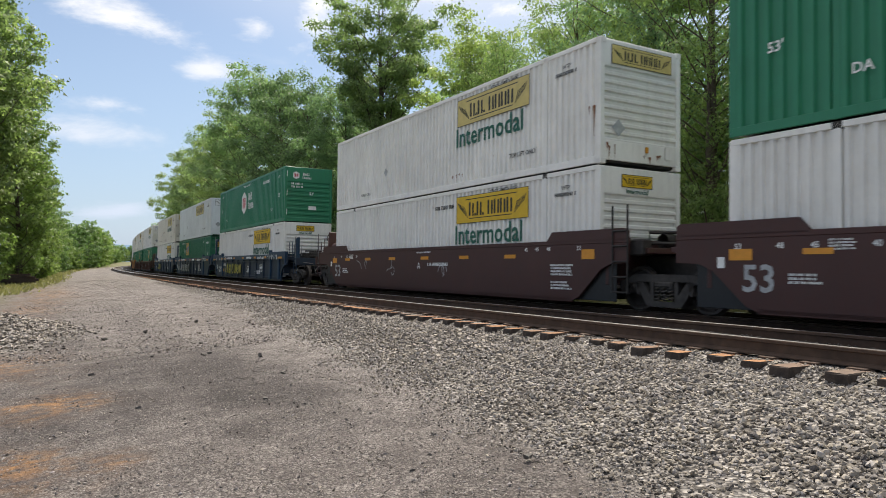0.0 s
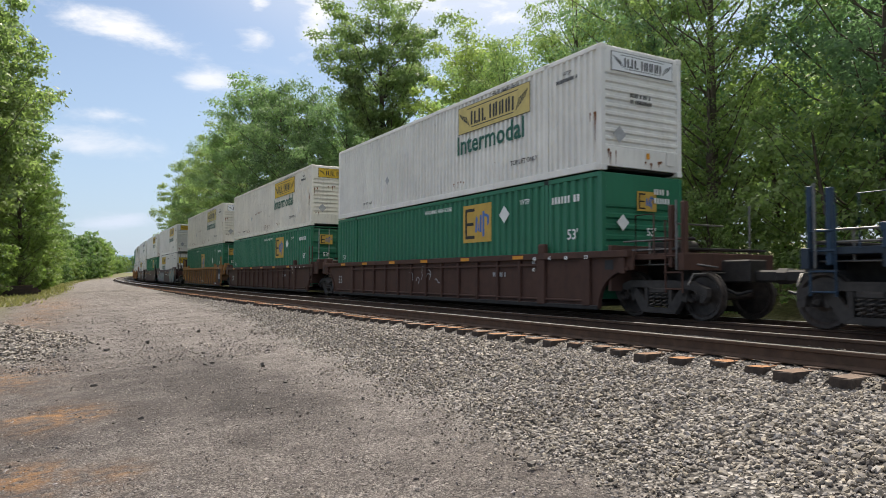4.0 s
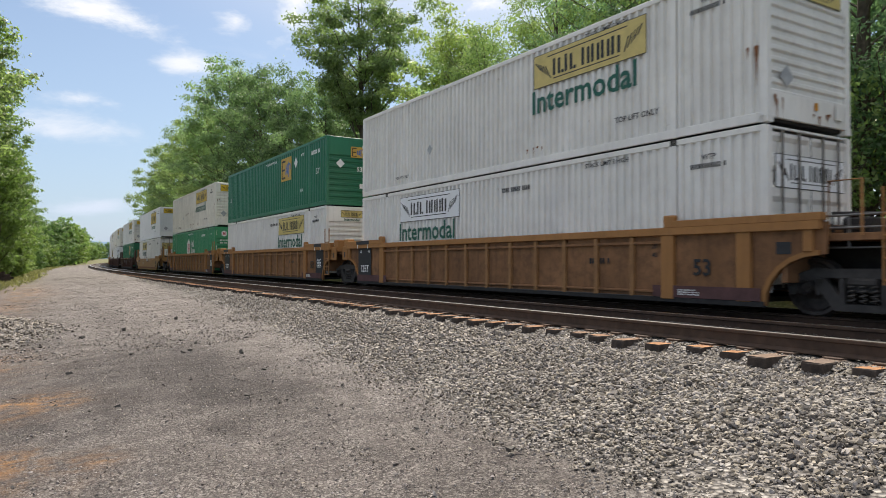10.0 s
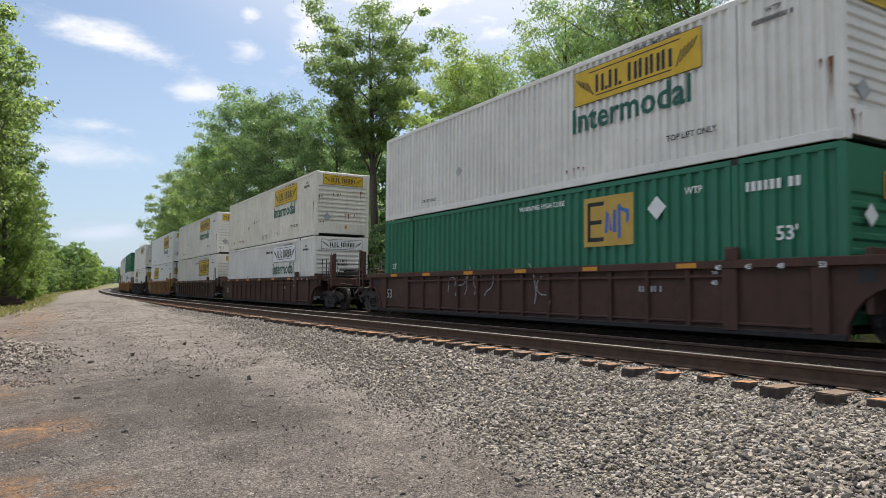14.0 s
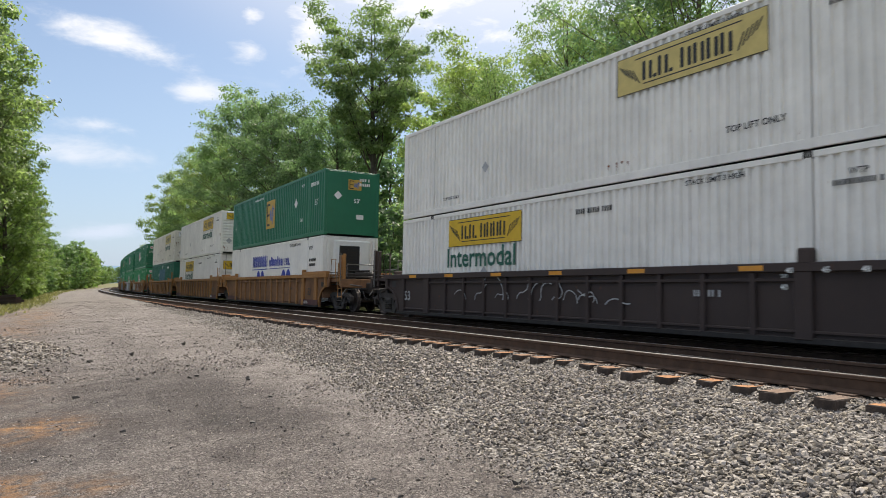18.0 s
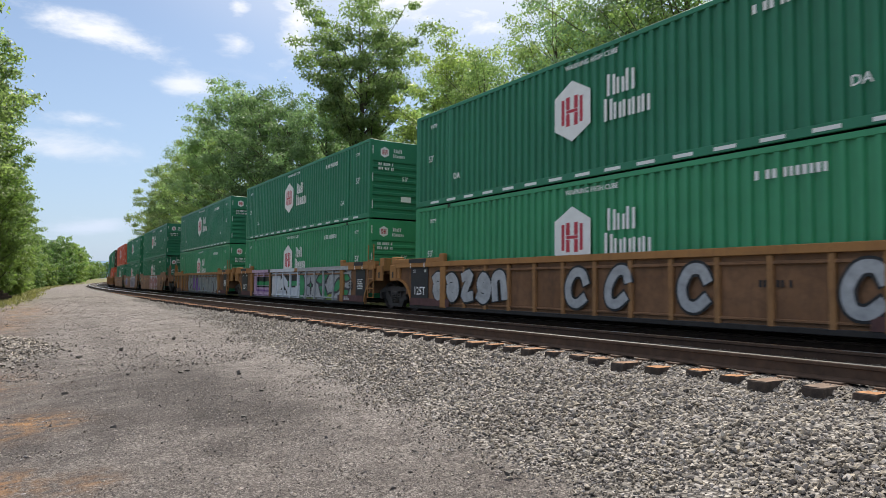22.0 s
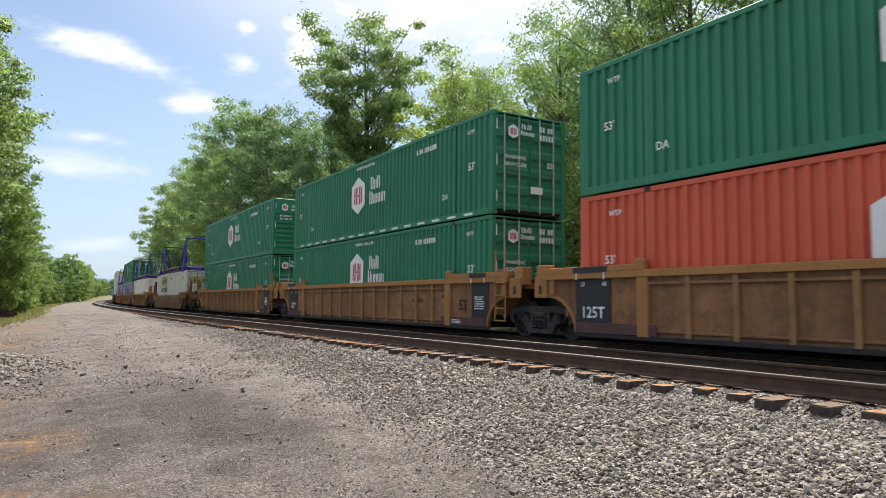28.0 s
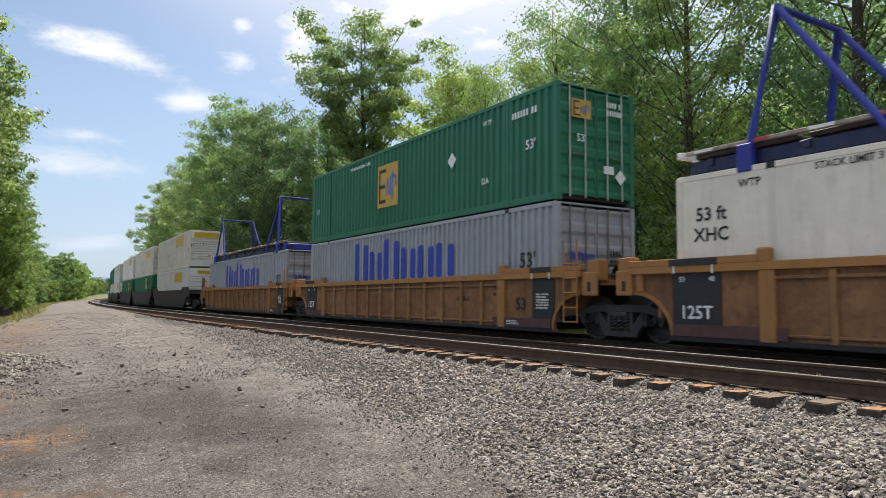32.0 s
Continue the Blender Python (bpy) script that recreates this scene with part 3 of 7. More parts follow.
_G = (1 + 5 ** 0.5) / 2
ICO_V = np.array([(-1, _G, 0), (1, _G, 0), (-1, -_G, 0), (1, -_G, 0), (0, -1, _G), (0, 1, _G), (0, -1, -_G), (0, 1, -_G), (_G, 0, -1), (_G, 0, 1), (-_G, 0, -1), (-_G, 0, 1)], float) * 0.52
ICO_F = np.array([(0, 11, 5), (0, 5, 1), (0, 1, 7), (0, 7, 10), (0, 10, 11), (1, 5, 9), (5, 11, 4), (11, 10, 2), (10, 7, 6), (7, 1, 8), (3, 9, 4), (3, 4, 2), (3, 2, 6), (3, 6, 8), (3, 8, 9), (4, 9, 5), (2, 4, 11), (6, 2, 10), (8, 6, 7), (9, 8, 1)])


def stones(name, px, py, pz, size, mat, seed, flat=0.6, fine=True):
    """Broken stones, each with its own shape and turn."""
    r = np.random.default_rng(seed)
    n = len(px)
    V0, F0 = ((ICO_V, ICO_F) if fine == "round" else (CUBE_V, CUBE_F)) if fine else (OCT_V, OCT_F)
    nv = len(V0)
    rag = 1.0
    v = V0[None] * (1 + rag * r.uniform(-0.45, 0.30, (n, nv, 1))) + rag * r.uniform(-0.22, 0.22, (n, nv, 3))
    v = v * np.stack([r.uniform(0.75, 1.4, n), r.uniform(0.55, 1.0, n), r.uniform(flat - 0.22, flat + 0.18, n)], -1)[:, None] * size[:, None, None]
    a, t = r.uniform(0, 6.283, n), r.normal(0, 0.45, n)
    ca, sa, ct, st = np.cos(a), np.sin(a), np.cos(t), np.sin(t)
    o, i = np.zeros(n), np.ones(n)
    rz = np.stack([np.stack([ca, -sa, o], -1), np.stack([sa, ca, o], -1), np.stack([o, o, i], -1)], 1)
    rx = np.stack([np.stack([i, o, o], -1), np.stack([o, ct, -st], -1), np.stack([o, st, ct], -1)], 1)
    v = np.einsum("nij,nkj->nki", rx @ rz, v)
    v = v + np.stack([px, py, pz], -1)[:, None]
    f = F0[None] + nv * np.arange(n)[:, None, None]
    return new(name, arrays_mesh(name, v.reshape(-1, 3), f.reshape(-1, 3), [mat]))


def stone_mat(name, lo, hi):
    m, nt, b = nodes_of(name)
    geo = nt.nodes.new("ShaderNodeNewGeometry")
    r = nt.nodes.new("ShaderNodeValToRGB")
    e = r.color_ramp.elements
    e[0].color, e[1].color = (*lo, 1), (*hi, 1)
    mid = e.new(0.6)
    mid.color = (*[(a * 0.45 + c * 0.55) for a, c in zip(lo, hi)], 1)
    nt.links.new(geo.outputs["Random Per Island"], r.inputs[0])
    n = noise_node(nt, 45.0, 5, 0.7)
    # some stones warm and buff, some cool and violet-grey
    hue = ramp_node(nt, noise_node(nt, 17.0, 2, 0.5), 0.40, 0.60, (1.05, 1.0, 0.90, 1), (0.97, 0.97, 1.03, 1))
    tone = mix_node(nt, 1.0, r.outputs[0], hue, "MULTIPLY")
    c = mix_node(nt, ramp_node(nt, n, 0.3, 0.7), mix_node(nt, 1.0, tone, (0.72, 0.71, 0.7), "MULTIPLY"), tone)
    nt.links.new(c, b.inputs["Base Color"])
    b.inputs["Roughness"].default_value = 0.9
    bump_node(nt, b, n, 0.3, 0.005)
    MATS[name] = m
    return m


STONE = stone_mat("crushed_limestone", (0.10, 0.088, 0.078), (0.47, 0.432, 0.384))
STONE_SHADED = stone_mat("shaded_ballast", (0.025, 0.021, 0.018), (0.15, 0.125, 0.105))
PEBBLE = stone_mat("road_grit", (0.07, 0.062, 0.06), (0.46, 0.42, 0.39))


def scatter(n, u0, u1, y0, y1, seed, power=1.0):
    r = np.random.default_rng(seed)
    return r.uniform(u0, u1, n), y0 + (y1 - y0) * r.uniform(0, 1, n) ** power, r


# shoulder of the near track, near to far
BALLAST = "loose pale grey crushed stone ballast along the track"
for n_, y0, y1, seed, pw, shape in ((23000, 2.2, 8.5, 21, 1.0, "round"), (26000, 8.5, 17.0, 27, 1.15, True), (26000, 17.0, 48.0, 22, 1.35, False)):
    u, y, r = scatter(n_, 2.5 if y0 < 9 else 3.4, 6.65, y0, y1, seed, pw)
    keep = u + 0.28 * fbm(u, y, 1.3, 2.0) + r.normal(0, 0.30, len(u)) > shoulder_foot(y)
    u, y = u[keep], y[keep]
    sz = np.clip(r.lognormal(math.log(0.0205), 0.26, len(u)), 0.010, 0.040) * (0.62 + 0.42 * smooth(-0.4, 1.4, u - shoulder_foot(y))) * (1.0 if y0 < 17 else 1.2)
    tagged(stones("ballast_stones", u + bend_at(y), y, lie(u, y) + sz * r.uniform(0.0, 0.75, len(u)), sz, STONE, seed, 0.72, shape), BALLAST, "ballast", kind="stuff")
# between and behind the rails, with shade put into the stones' colour
u, y, r = scatter(9000, 6.9, 9.8, 3, 34, 23, 1.3)
sz = r.uniform(0.02, 0.036, len(u))
tagged(stones("ballast_stones", u + bend_at(y), y, lie(u, y) + sz * 0.2, sz, STONE_SHADED, 3, fine=False), "ballast between the rails, coloured dark for shade", "ballast", kind="stuff")
# cribs at the tie ends
u, y, r = scatter(9000, 6.40, 7.0, 3, 26, 26, 1.4)
sz = r.uniform(0.018, 0.034, len(u))
tagged(stones("ballast_stones", u + bend_at(y), y, lie(u, y) + sz * 0.25, sz, STONE, 6, fine=False), "grey ballast between the tie ends", "ballast", kind="stuff")
# heap
u, y, r = scatter(9000, -3.7, 1.6, 14.2, 23.4, 24)
keep = np.hypot((u + 1.5) / 2.3, (y - 18.8) / 4.4) < r.normal(0.93, 0.1, len(u))
u, y = u[keep], y[keep]
sz = r.uniform(0.025, 0.058, len(u))
tagged(stones("stone_heap", u + bend_at(y), y, lie(u, y) + sz * 0.35, sz, STONE, 4, fine=False), "low heap of spare grey ballast stone beside the road", "stone heap", kind="stuff")
# grit strewn on the road, near to far
for n_, y0, y1, seed, pw, lo, hi in ((26000, 3.2, 15.0, 25, 1.35, 0.005, 0.0135), (15000, 13.0, 60.0, 28, 1.5, 0.012, 0.026)):
    u, y, r = scatter(n_, -2.6, 5.4, y0, y1, seed, pw)
    keep = u < shoulder_foot(y) + 0.3
    u, y = u[keep], y[keep]
    drift = 0.5 + 0.5 * fbm(u, y, 1.1, 4.0) + r.normal(0, 0.35, len(u)) > 0.25
    u, y = u[drift], y[drift]
    sz = r.uniform(lo, hi, len(u)) * np.where(r.uniform(0, 1, len(u)) > 0.96, 1.9, 1)
    tagged(stones("road_grit", u + bend_at(y), y, lie(u, y) + sz * 0.25, sz, PEBBLE, seed, fine=False), "small grey stones strewn over the road", "gravel", kind="stuff")
# a few larger dark lumps
lumps = [(2.61, 13.8, 0.075), (3.25, 4.34, 0.05), (2.2, 7.9, 0.04), (2.9, 9.5, 0.045), (1.1, 16.0, 0.06), (2.75, 13.1, 0.05), (0.9, 8.3, 0.04), (1.6, 12.6, 0.05), (3.4, 18.5, 0.07), (2.35, 12.2, 0.04), (2.5, 12.35, 0.06), (3.0, 5.4, 0.03), (1.9, 9.4, 0.035), (3.3, 7.7, 0.035), (0.6, 11.2, 0.05), (2.0, 16.8, 0.06), (3.1, 11.4, 0.05)]
DARK_STONE = plain("dark_clod", (0.11, 0.10, 0.09), 0.9, var=0.4, scale=20, bump=0.5)
for k, (x, y_, s_) in enumerate(lumps):
    ob = stones("stone", np.zeros(1), np.zeros(1), np.array([0.25 * s_]), np.array([0.8 * s_]), DARK_STONE, 60 + k)
    ob.matrix_basis = pose(x + float(bend_at(y_)), y_, float(lie(x, y_)))
    tagged(ob, "dark lump of stone lying on the gravel road", "stone", "stones on the road")

# ---- rails and ties ----


def rail(name, base, off, z, parent, s0=-40.0, s1=620.0):
    """A rail along the line: foot, web and head, with the polished running face on top."""
    prof = [(-0.07, 0.0), (0.07, 0.0), (0.07, 0.014), (0.012, 0.04), (0.012, 0.135), (0.036, 0.148), (0.036, 0.178), (0.03, 0.186), (-0.03, 0.186), (-0.036, 0.178), (-0.036, 0.148), (-0.012, 0.135), (-0.012, 0.04), (-0.07, 0.014)]
    ss = np.concatenate([np.arange(s0, 60, 2.0), np.arange(60, s1, 5.0)])
    vs, fs, mi = [], [], []
    k = len(prof)
    for a, b_ in prof:
        x, y, zz = on_line(ss, off + a, z - 0.186 + b_ - CANT * off, base)
        vs.append(np.stack([x, y, zz], -1))
    v = np.stack(vs, 1).reshape(-1, 3)
    for i in range(len(ss) - 1):
        for j in range(k):
            p, q = i * k + j, i * k + (j + 1) % k
            fs.append((p, p + k, q + k, q))
            mi.append(1 if j == 7 else 0)
    return part(name, arrays_mesh(name, v, fs, [RAIL_SIDE, RAIL_TOP], False, mi), parent)


def tie_mesh(seed):
    """A hewn oak tie with worn edges; stained by rust where the plates lie."""
    r = random.Random(seed)
    bm = bmesh.new()
    bmesh.ops.create_cube(bm, size=1)
    bmesh.ops.scale(bm, vec=(2.59, 0.228, 0.178), verts=bm.verts)
    bmesh.ops.bevel(bm, geom=bm.edges[:], offset=0.012, segments=1, affect="EDGES")
    for v in bm.verts:
        v.co += Vector((r.uniform(-0.012, 0.012), r.uniform(-0.008, 0.008), r.uniform(-0.006, 0.004)))
    me = bpy.data.meshes.new("tie")
    bm.to_mesh(me)
    bm.free()
    me.materials.append(TIE_WOOD)
    me.materials.append(TIE_RUST)
    for p in me.polygons:
        if p.normal.z > 0.9:
            p.material_index = 1
    return me


TIES = [tie_mesh(k) for k in range(6)]
RUST_STEEL = plain("rusty_spike_steel", (0.30, 0.20, 0.13), 0.6, 0.3, 0.3)
PLATE = box_mesh(0.36, 0.19, 0.02, RAIL_SIDE, 0.004)
SPIKE = box_mesh(0.042, 0.036, 0.06, RUST_STEEL, 0.01)


def track(label, base, z, singles, s_end, plates):
    ob = tagged(empty("track"), label, "railway track", kind="structure")
    rail("rail", base, -0.7535, z, ob)
    rail("rail", base, 0.7535, z, ob)
    r = random.Random(3)
    far = []
    s = -8.1
    n = 0
    while s < s_end:
        m = line_pose(s, base, z - 0.186 - 0.02 - 0.089) @ pose(0, r.uniform(-0.09, 0.09), r.uniform(-0.012, 0.006), 0, 0, 90 + r.uniform(-2.0, 2.0))
        if n < singles:
            part("tie", TIES[n % 6], ob, m)
            if n < plates:
                for off in (-0.7535,):
                    pm = line_pose(s, base, z - 0.186 - 0.01) @ pose(0, off, 0, 0, 0, 90)
                    part("tie_plate", PLATE, ob, pm)
                    for dx, dy in ((0.11, 0.05), (0.11, -0.05)):
                        part("spike", SPIKE, ob, pm @ pose(dx, dy, 0.025))
        else:
            far.append(m)
        s += 0.5
        n += 1
    vs, fs = [], []
    for m in far:
        b0 = len(vs)
        for cx, cy, cz in ((-1, -1, -1), (1, -1, -1), (1, 1, -1), (-1, 1, -1), (-1, -1, 1), (1, -1, 1), (1, 1, 1), (-1, 1, 1)):
            vs.append(tuple(m @ Vector((cx * 1.29, cy * 0.112, cz * 0.088))))
        fs += [tuple(b0 + i for i in f) for f in ((4, 5, 6, 7), (0, 1, 5, 4), (1, 2, 6, 5), (2, 3, 7, 6), (3, 0, 4, 7))]
    tagged(part("ties", arrays_mesh("ties", vs, fs, [TIE_WOOD]), ob), "row of far wooden ties", kind="stuff")
    return ob


track("empty track with rusty rails on worn wooden ties", NEAR_X, NEAR_Z, 160, 380, 60)
track("track under the train, rails on wooden ties", TRAIN_X, TRAIN_Z, 30, 300, 0)

# ---- trees ----


def leaf_cloud(r, centres, radii, count, size, stretch=0.62):
    """Leaves round the given clumps, as small pointed blades."""
    w = radii ** 2
    idx = r.choice(len(centres), count, p=w / w.sum())
    d = r.normal(0, 1, (count, 3))
    d /= np.linalg.norm(d, axis=1)[:, None]
    rad = radii[idx] * r.uniform(0.06, 1.0, count) ** 0.48 * np.where(r.uniform(0, 1, count) > 0.80, r.uniform(1.15, 1.75, count), 1.0)
    # each clump is drawn out its own way
    shape = np.stack([r.uniform(0.75, 1.45, len(centres)), r.uniform(0.75, 1.45, len(centres)), stretch * r.uniform(0.7, 1.3, len(centres))], 1)
    c = centres[idx] + d * rad[:, None] * shape[idx]
    nrm = d * 0.75 + r.normal(0, 0.42, (count, 3)) + np.array([0, 0, 0.45])
    nrm /= np.linalg.norm(nrm, axis=1)[:, None]
    a = np.cross(nrm, r.normal(0, 1, (count, 3)))
    a /= np.linalg.norm(a, axis=1)[:, None]
    b = np.cross(nrm, a)
    s = size * r.uniform(0.6, 1.35, count)[:, None]
    droop = nrm * s * 0.22
    v = np.stack([c - a * s, c + b * s * 0.55 + a * s * 0.3 - droop * 0.4, c - b * s * 0.55 + a * s * 0.5 - droop], 1)
    f = np.arange(count * 3).reshape(count, 3)
    return v.reshape(-1, 3), f


def limb(path, r0, r1, sides=7):
    pts = [Vector(p) for p in path]
    vs, fs = [], []
    n = len(pts)
    for i, p in enumerate(pts):
        d = (pts[min(i + 1, n - 1)] - pts[max(i - 1, 0)]).normalized()
        u_ = d.cross(Vector((0.3, 1, 0.1))).normalized()
        w_ = d.cross(u_)
        rad = r0 + (r1 - r0) * i / (n - 1)
        vs += [p + (u_ * math.cos(6.2832 * k / sides) + w_ * math.sin(6.2832 * k / sides)) * rad for k in range(sides)]
    for i in range(n - 1):
        fs += [(i * sides + k, i * sides + (k + 1) % sides, (i + 1) * sides + (k + 1) % sides, (i + 1) * sides + k) for k in range(sides)]
    return [tuple(v) for v in vs], fs


def tree_meshes(seed, height, spread, bare, leaves, size, mat, clumps=34, airy=0.5, sides=4, broad=False):
    """Trunk with limbs and a ragged crown: two meshes."""
    r = np.random.default_rng(seed)
    top = height * 0.9
    lean = r.normal(0, 0.03, 2)
    line = lambda t: np.array([lean[0] * t * height + 0.25 * math.sin(3 * t + seed), lean[1] * t * height + 0.25 * math.cos(2.3 * t), t * top])
    tv, tf = limb([line(t) for t in np.linspace(0, 1, 9)], 0.018 * height, 0.03)
    cs, rs = [], []
    for k in range(clumps):
        t = bare + (1 - bare) * (k + 0.5) / clumps
        a = k * 2.4 + r.uniform(-0.5, 0.5)
        q = (t - bare) / (1 - bare)
        reach = spread * (0.30 + 0.75 * math.sin(math.pi * min(1, 0.16 + 0.80 * q) ** 1.35)) * r.uniform(0.55, 1.1)
        if broad:
            reach = spread * (0.62 + 0.75 * q * math.cos(1.35 * max(0.0, q - 0.45))) * r.uniform(0.55, 1.1)
            t = bare + (1 - bare) * (0.12 + 0.80 * q)
        p0 = line(max(bare * 0.75, t - 0.12))
        tip = line(t) + np.array([math.cos(a) * reach, math.sin(a) * reach, r.uniform(-0.3, 0.9) + 0.05 * height])
        mid = (p0 + tip) / 2 + np.array([0, 0, -0.06 * reach]) + r.normal(0, 0.15, 3)
        v, f = limb([p0, mid, tip], 0.0031 * height * (1.1 - 0.6 * q), 0.012, sides)
        tf += [tuple(i + len(tv) for i in x) for x in f]
        tv += v
        for w, rr in ((1.0, 1.0), (0.82, 0.9), (0.62, 0.8), (0.42, 0.6)):
            if w < 0.5 and q < 0.25:
                continue
            cs.append(p0 + (tip - p0) * w + r.normal(0, 0.085 * spread, 3))
            rs.append((0.6 + 0.4 * rr) * spread * r.uniform(0.13, 0.25) * (1.15 - airy * 0.4))
    cs.append(line(1.0) + np.array([0, 0, 0.03 * height]))
    rs.append(0.3 * spread)
    lv, lf = leaf_cloud(r, np.array(cs), np.array(rs), leaves, size)
    return arrays_mesh("trunk", tv, tf, [BARK], True), arrays_mesh("crown", lv, lf, [mat])


KINDS = {}


def tree(kind, x, y, height, turn, label, spread=1.0, z=None, category="tree", group="trees along the line"):
    trunk, crown, base_h = KINDS[kind]
    k = height / base_h
    z = float(lie(x - bend_at(y), y)) - 0.1 if z is None else z
    ob = tagged(empty("bush" if category == "bush" else "tree", Matrix.Translation((x, y, z)) @ Matrix.Rotation(turn, 4, "Z") @ Matrix.Diagonal((k * spread, k * spread, k, 1))), label, category, group)
    part("trunk", trunk, ob)
    part("crown", crown, ob)
    return ob


KINDS["oak"] = (*tree_meshes(11, 18, 4.6, 0.16, 35000, 0.128, LEAF_A, 56, 0.65), 18)
KINDS["ash"] = (*tree_meshes(12, 18, 4.2, 0.18, 35000, 0.128, LEAF_C, 54, 0.65), 18)
KINDS["locust"] = (*tree_meshes(13, 18, 4.2, 0.20, 34000, 0.126, LEAF_B, 56, 0.55), 18)
KINDS["tall"] = (*tree_meshes(17, 20, 3.7, 0.46, 36000, 0.122, LEAF_A, 34, 0.30, 4, True), 20)
KINDS["sunny"] = (*tree_meshes(19, 18, 3.9, 0.04, 23000, 0.165, LEAF_S, 60, 0.3), 18)
KINDS["crowned"] = (*tree_meshes(59, 18, 3.8, 0.30, 27000, 0.160, LEAF_A, 56, 0.3), 18)
KINDS["near_ash"] = (*tree_meshes(43, 18, 4.4, 0.12, 36000, 0.092, LEAF_C, 66, 0.6), 18)
KINDS["near_locust"] = (*tree_meshes(47, 18, 4.2, 0.12, 35000, 0.092, LEAF_B, 66, 0.65), 18)
KINDS["deep"] = (*tree_meshes(37, 18, 5.2, 0.08, 6000, 0.32, LEAF_C, 44, 0.4, 3), 18)
KINDS["far"] = (*tree_meshes(41, 14, 5.0, 0.02, 3400, 0.45, LEAF_S, 34, 0.2, 3), 14)
KINDS["bush"] = (*tree_meshes(23, 6, 2.8, 0.04, 3400, 0.22, LEAF_C, 26, 0.3, 3), 6)
KINDS["near_bush"] = (*tree_meshes(53, 6, 2.8, 0.04, 6500, 0.115, LEAF_B, 36, 0.5, 3), 6)
KINDS["sunbush"] = (*tree_meshes(29, 6, 2.6, 0.03, 5000, 0.195, LEAF_S, 30, 0.2), 6)

R_ = random.Random(8)
# beyond the train: the ragged front of the wood, near to far (kind, across, along, height)
FRONT = [("near_ash", 21.5, 5, 17), ("near_ash", 22.5, 11, 18.5), ("near_locust", 21.2, 16.5, 16), ("near_ash", 22.5, 21, 17.5), ("near_locust", 23.0, 25.5, 15.0), ("near_locust", 21.8, 30.5, 13.4),
         ("locust", 22.4, 36.5, 15.6), ("tall", 20.7, 42.5, 21.4), ("ash", 20.2, 49.0, 15.0), ("oak", 19.8, 55.0, 16.5), ("oak", 19.4, 61.0, 18.8), ("ash", 19.6, 71.5, 22.0),
         ("oak", 20.0, 80.0, 19.5), ("ash", 20.6, 92.0, 19.5), ("oak", 22.6, 108.0, 21.0), ("oak", 22.0, 118.0, 20.0), ("ash", 24.0, 135.0, 17.5), ("oak", 26.0, 155.0, 16.0), ("oak", 31.0, 185.0, 15.0)]
for kind, x, y, h in FRONT:
    tree(kind, x, y, h, R_.uniform(0, 6.28), {"oak": "broad green oak at the edge of the wood", "ash": "dark green leafy tree at the wood's edge", "locust": "light green locust tree at the wood's edge",
                                             "tall": "tall airy tree rising above the wood"}[kind.replace("near_", "")])
# the wood behind
for k in range(26):
    y = -6 + k * 6.4 + R_.uniform(-2, 2)
    x = 28.5 + bend_at(y) * 0.8 + R_.uniform(-1.5, 4)
    tree("deep", float(x), y, R_.uniform(13, 16.5) * (1.0 if y < 100 else 0.9), R_.uniform(0, 6.28), "leafy tree deep in the green wood", 1.1)
for k in range(20):
    y = -4 + k * 9.5 + R_.uniform(-2, 2)
    tree("deep", float(38 + bend_at(y) * 0.8 + R_.uniform(-2, 4)), y, R_.uniform(11, 14.5), R_.uniform(0, 6.28), "leafy tree deep in the green wood", 1.2)
for k in range(24):
    y = 0 + k * 5.2 + R_.uniform(-1.2, 1.2)
    tree("near_bush" if y < 34 else "bush", float(24.5 + bend_at(y) + R_.uniform(-1, 2)), y, R_.uniform(6.0, 8.5), R_.uniform(0, 6.28), "tall dark green thicket among the trees", 1.0, category="bush", group="undergrowth")
# undergrowth at the foot of the wood
for k in range(30):
    y = 2 + k * 4.6 + R_.uniform(-1.2, 1.2)
    x = 18.4 + bend_at(y) + R_.uniform(-0.8, 1.2)
    tree("near_bush" if y < 34 else "bush", float(x), y, R_.uniform(3.6, 6.4), R_.uniform(0, 6.28), "dense dark green shrub under the trees", 1.0, category="bush", group="undergrowth")
# the road's other side
LEFT = [("crowned", -3.3, 54, 20.8), ("crowned", -5.5, 61, 22.0), ("crowned", -3.6, 68, 17.0), ("oak", -7.5, 56, 17.0), ("sunny", -1.1, 59, 13.0), ("sunny", -0.7, 72, 13.0), ("sunny", 0.0, 86, 12.5), ("sunny", 0.6, 100, 11.5), ("sunny", 0.9, 116, 11.0), ("sunny", 2.2, 134, 10.5), ("sunny", -9, 46, 16), ("oak", -8, 66, 17)]
for k in range(20):
    y = 146 + k * 17.0
    edge_x = min(0.0865 * y - 3.8, float(bend_at(y)) + float(np.interp(y, [146, 190, 230, 300, 480], [-3.0, 0.5, 2.6, 2.0, -2.0])))
    LEFT.append(("far", edge_x + R_.uniform(-1.5, 0.2), y, R_.uniform(9.5, 11.0) * float(np.interp(y, [146, 200, 300, 480], [0.9, 1.15, 1.2, 1.0]))))
    LEFT.append(("far", edge_x - 7.0 + R_.uniform(-2.5, 1.0), y + 8, R_.uniform(11.0, 13.0)))
LEFT += [("far", 36.0, 405, 8.5), ("far", 39.5, 420, 9.5), ("far", 43.5, 440, 9.0), ("far", 48.0, 455, 9.5), ("far", 33.0, 380, 9.0)]
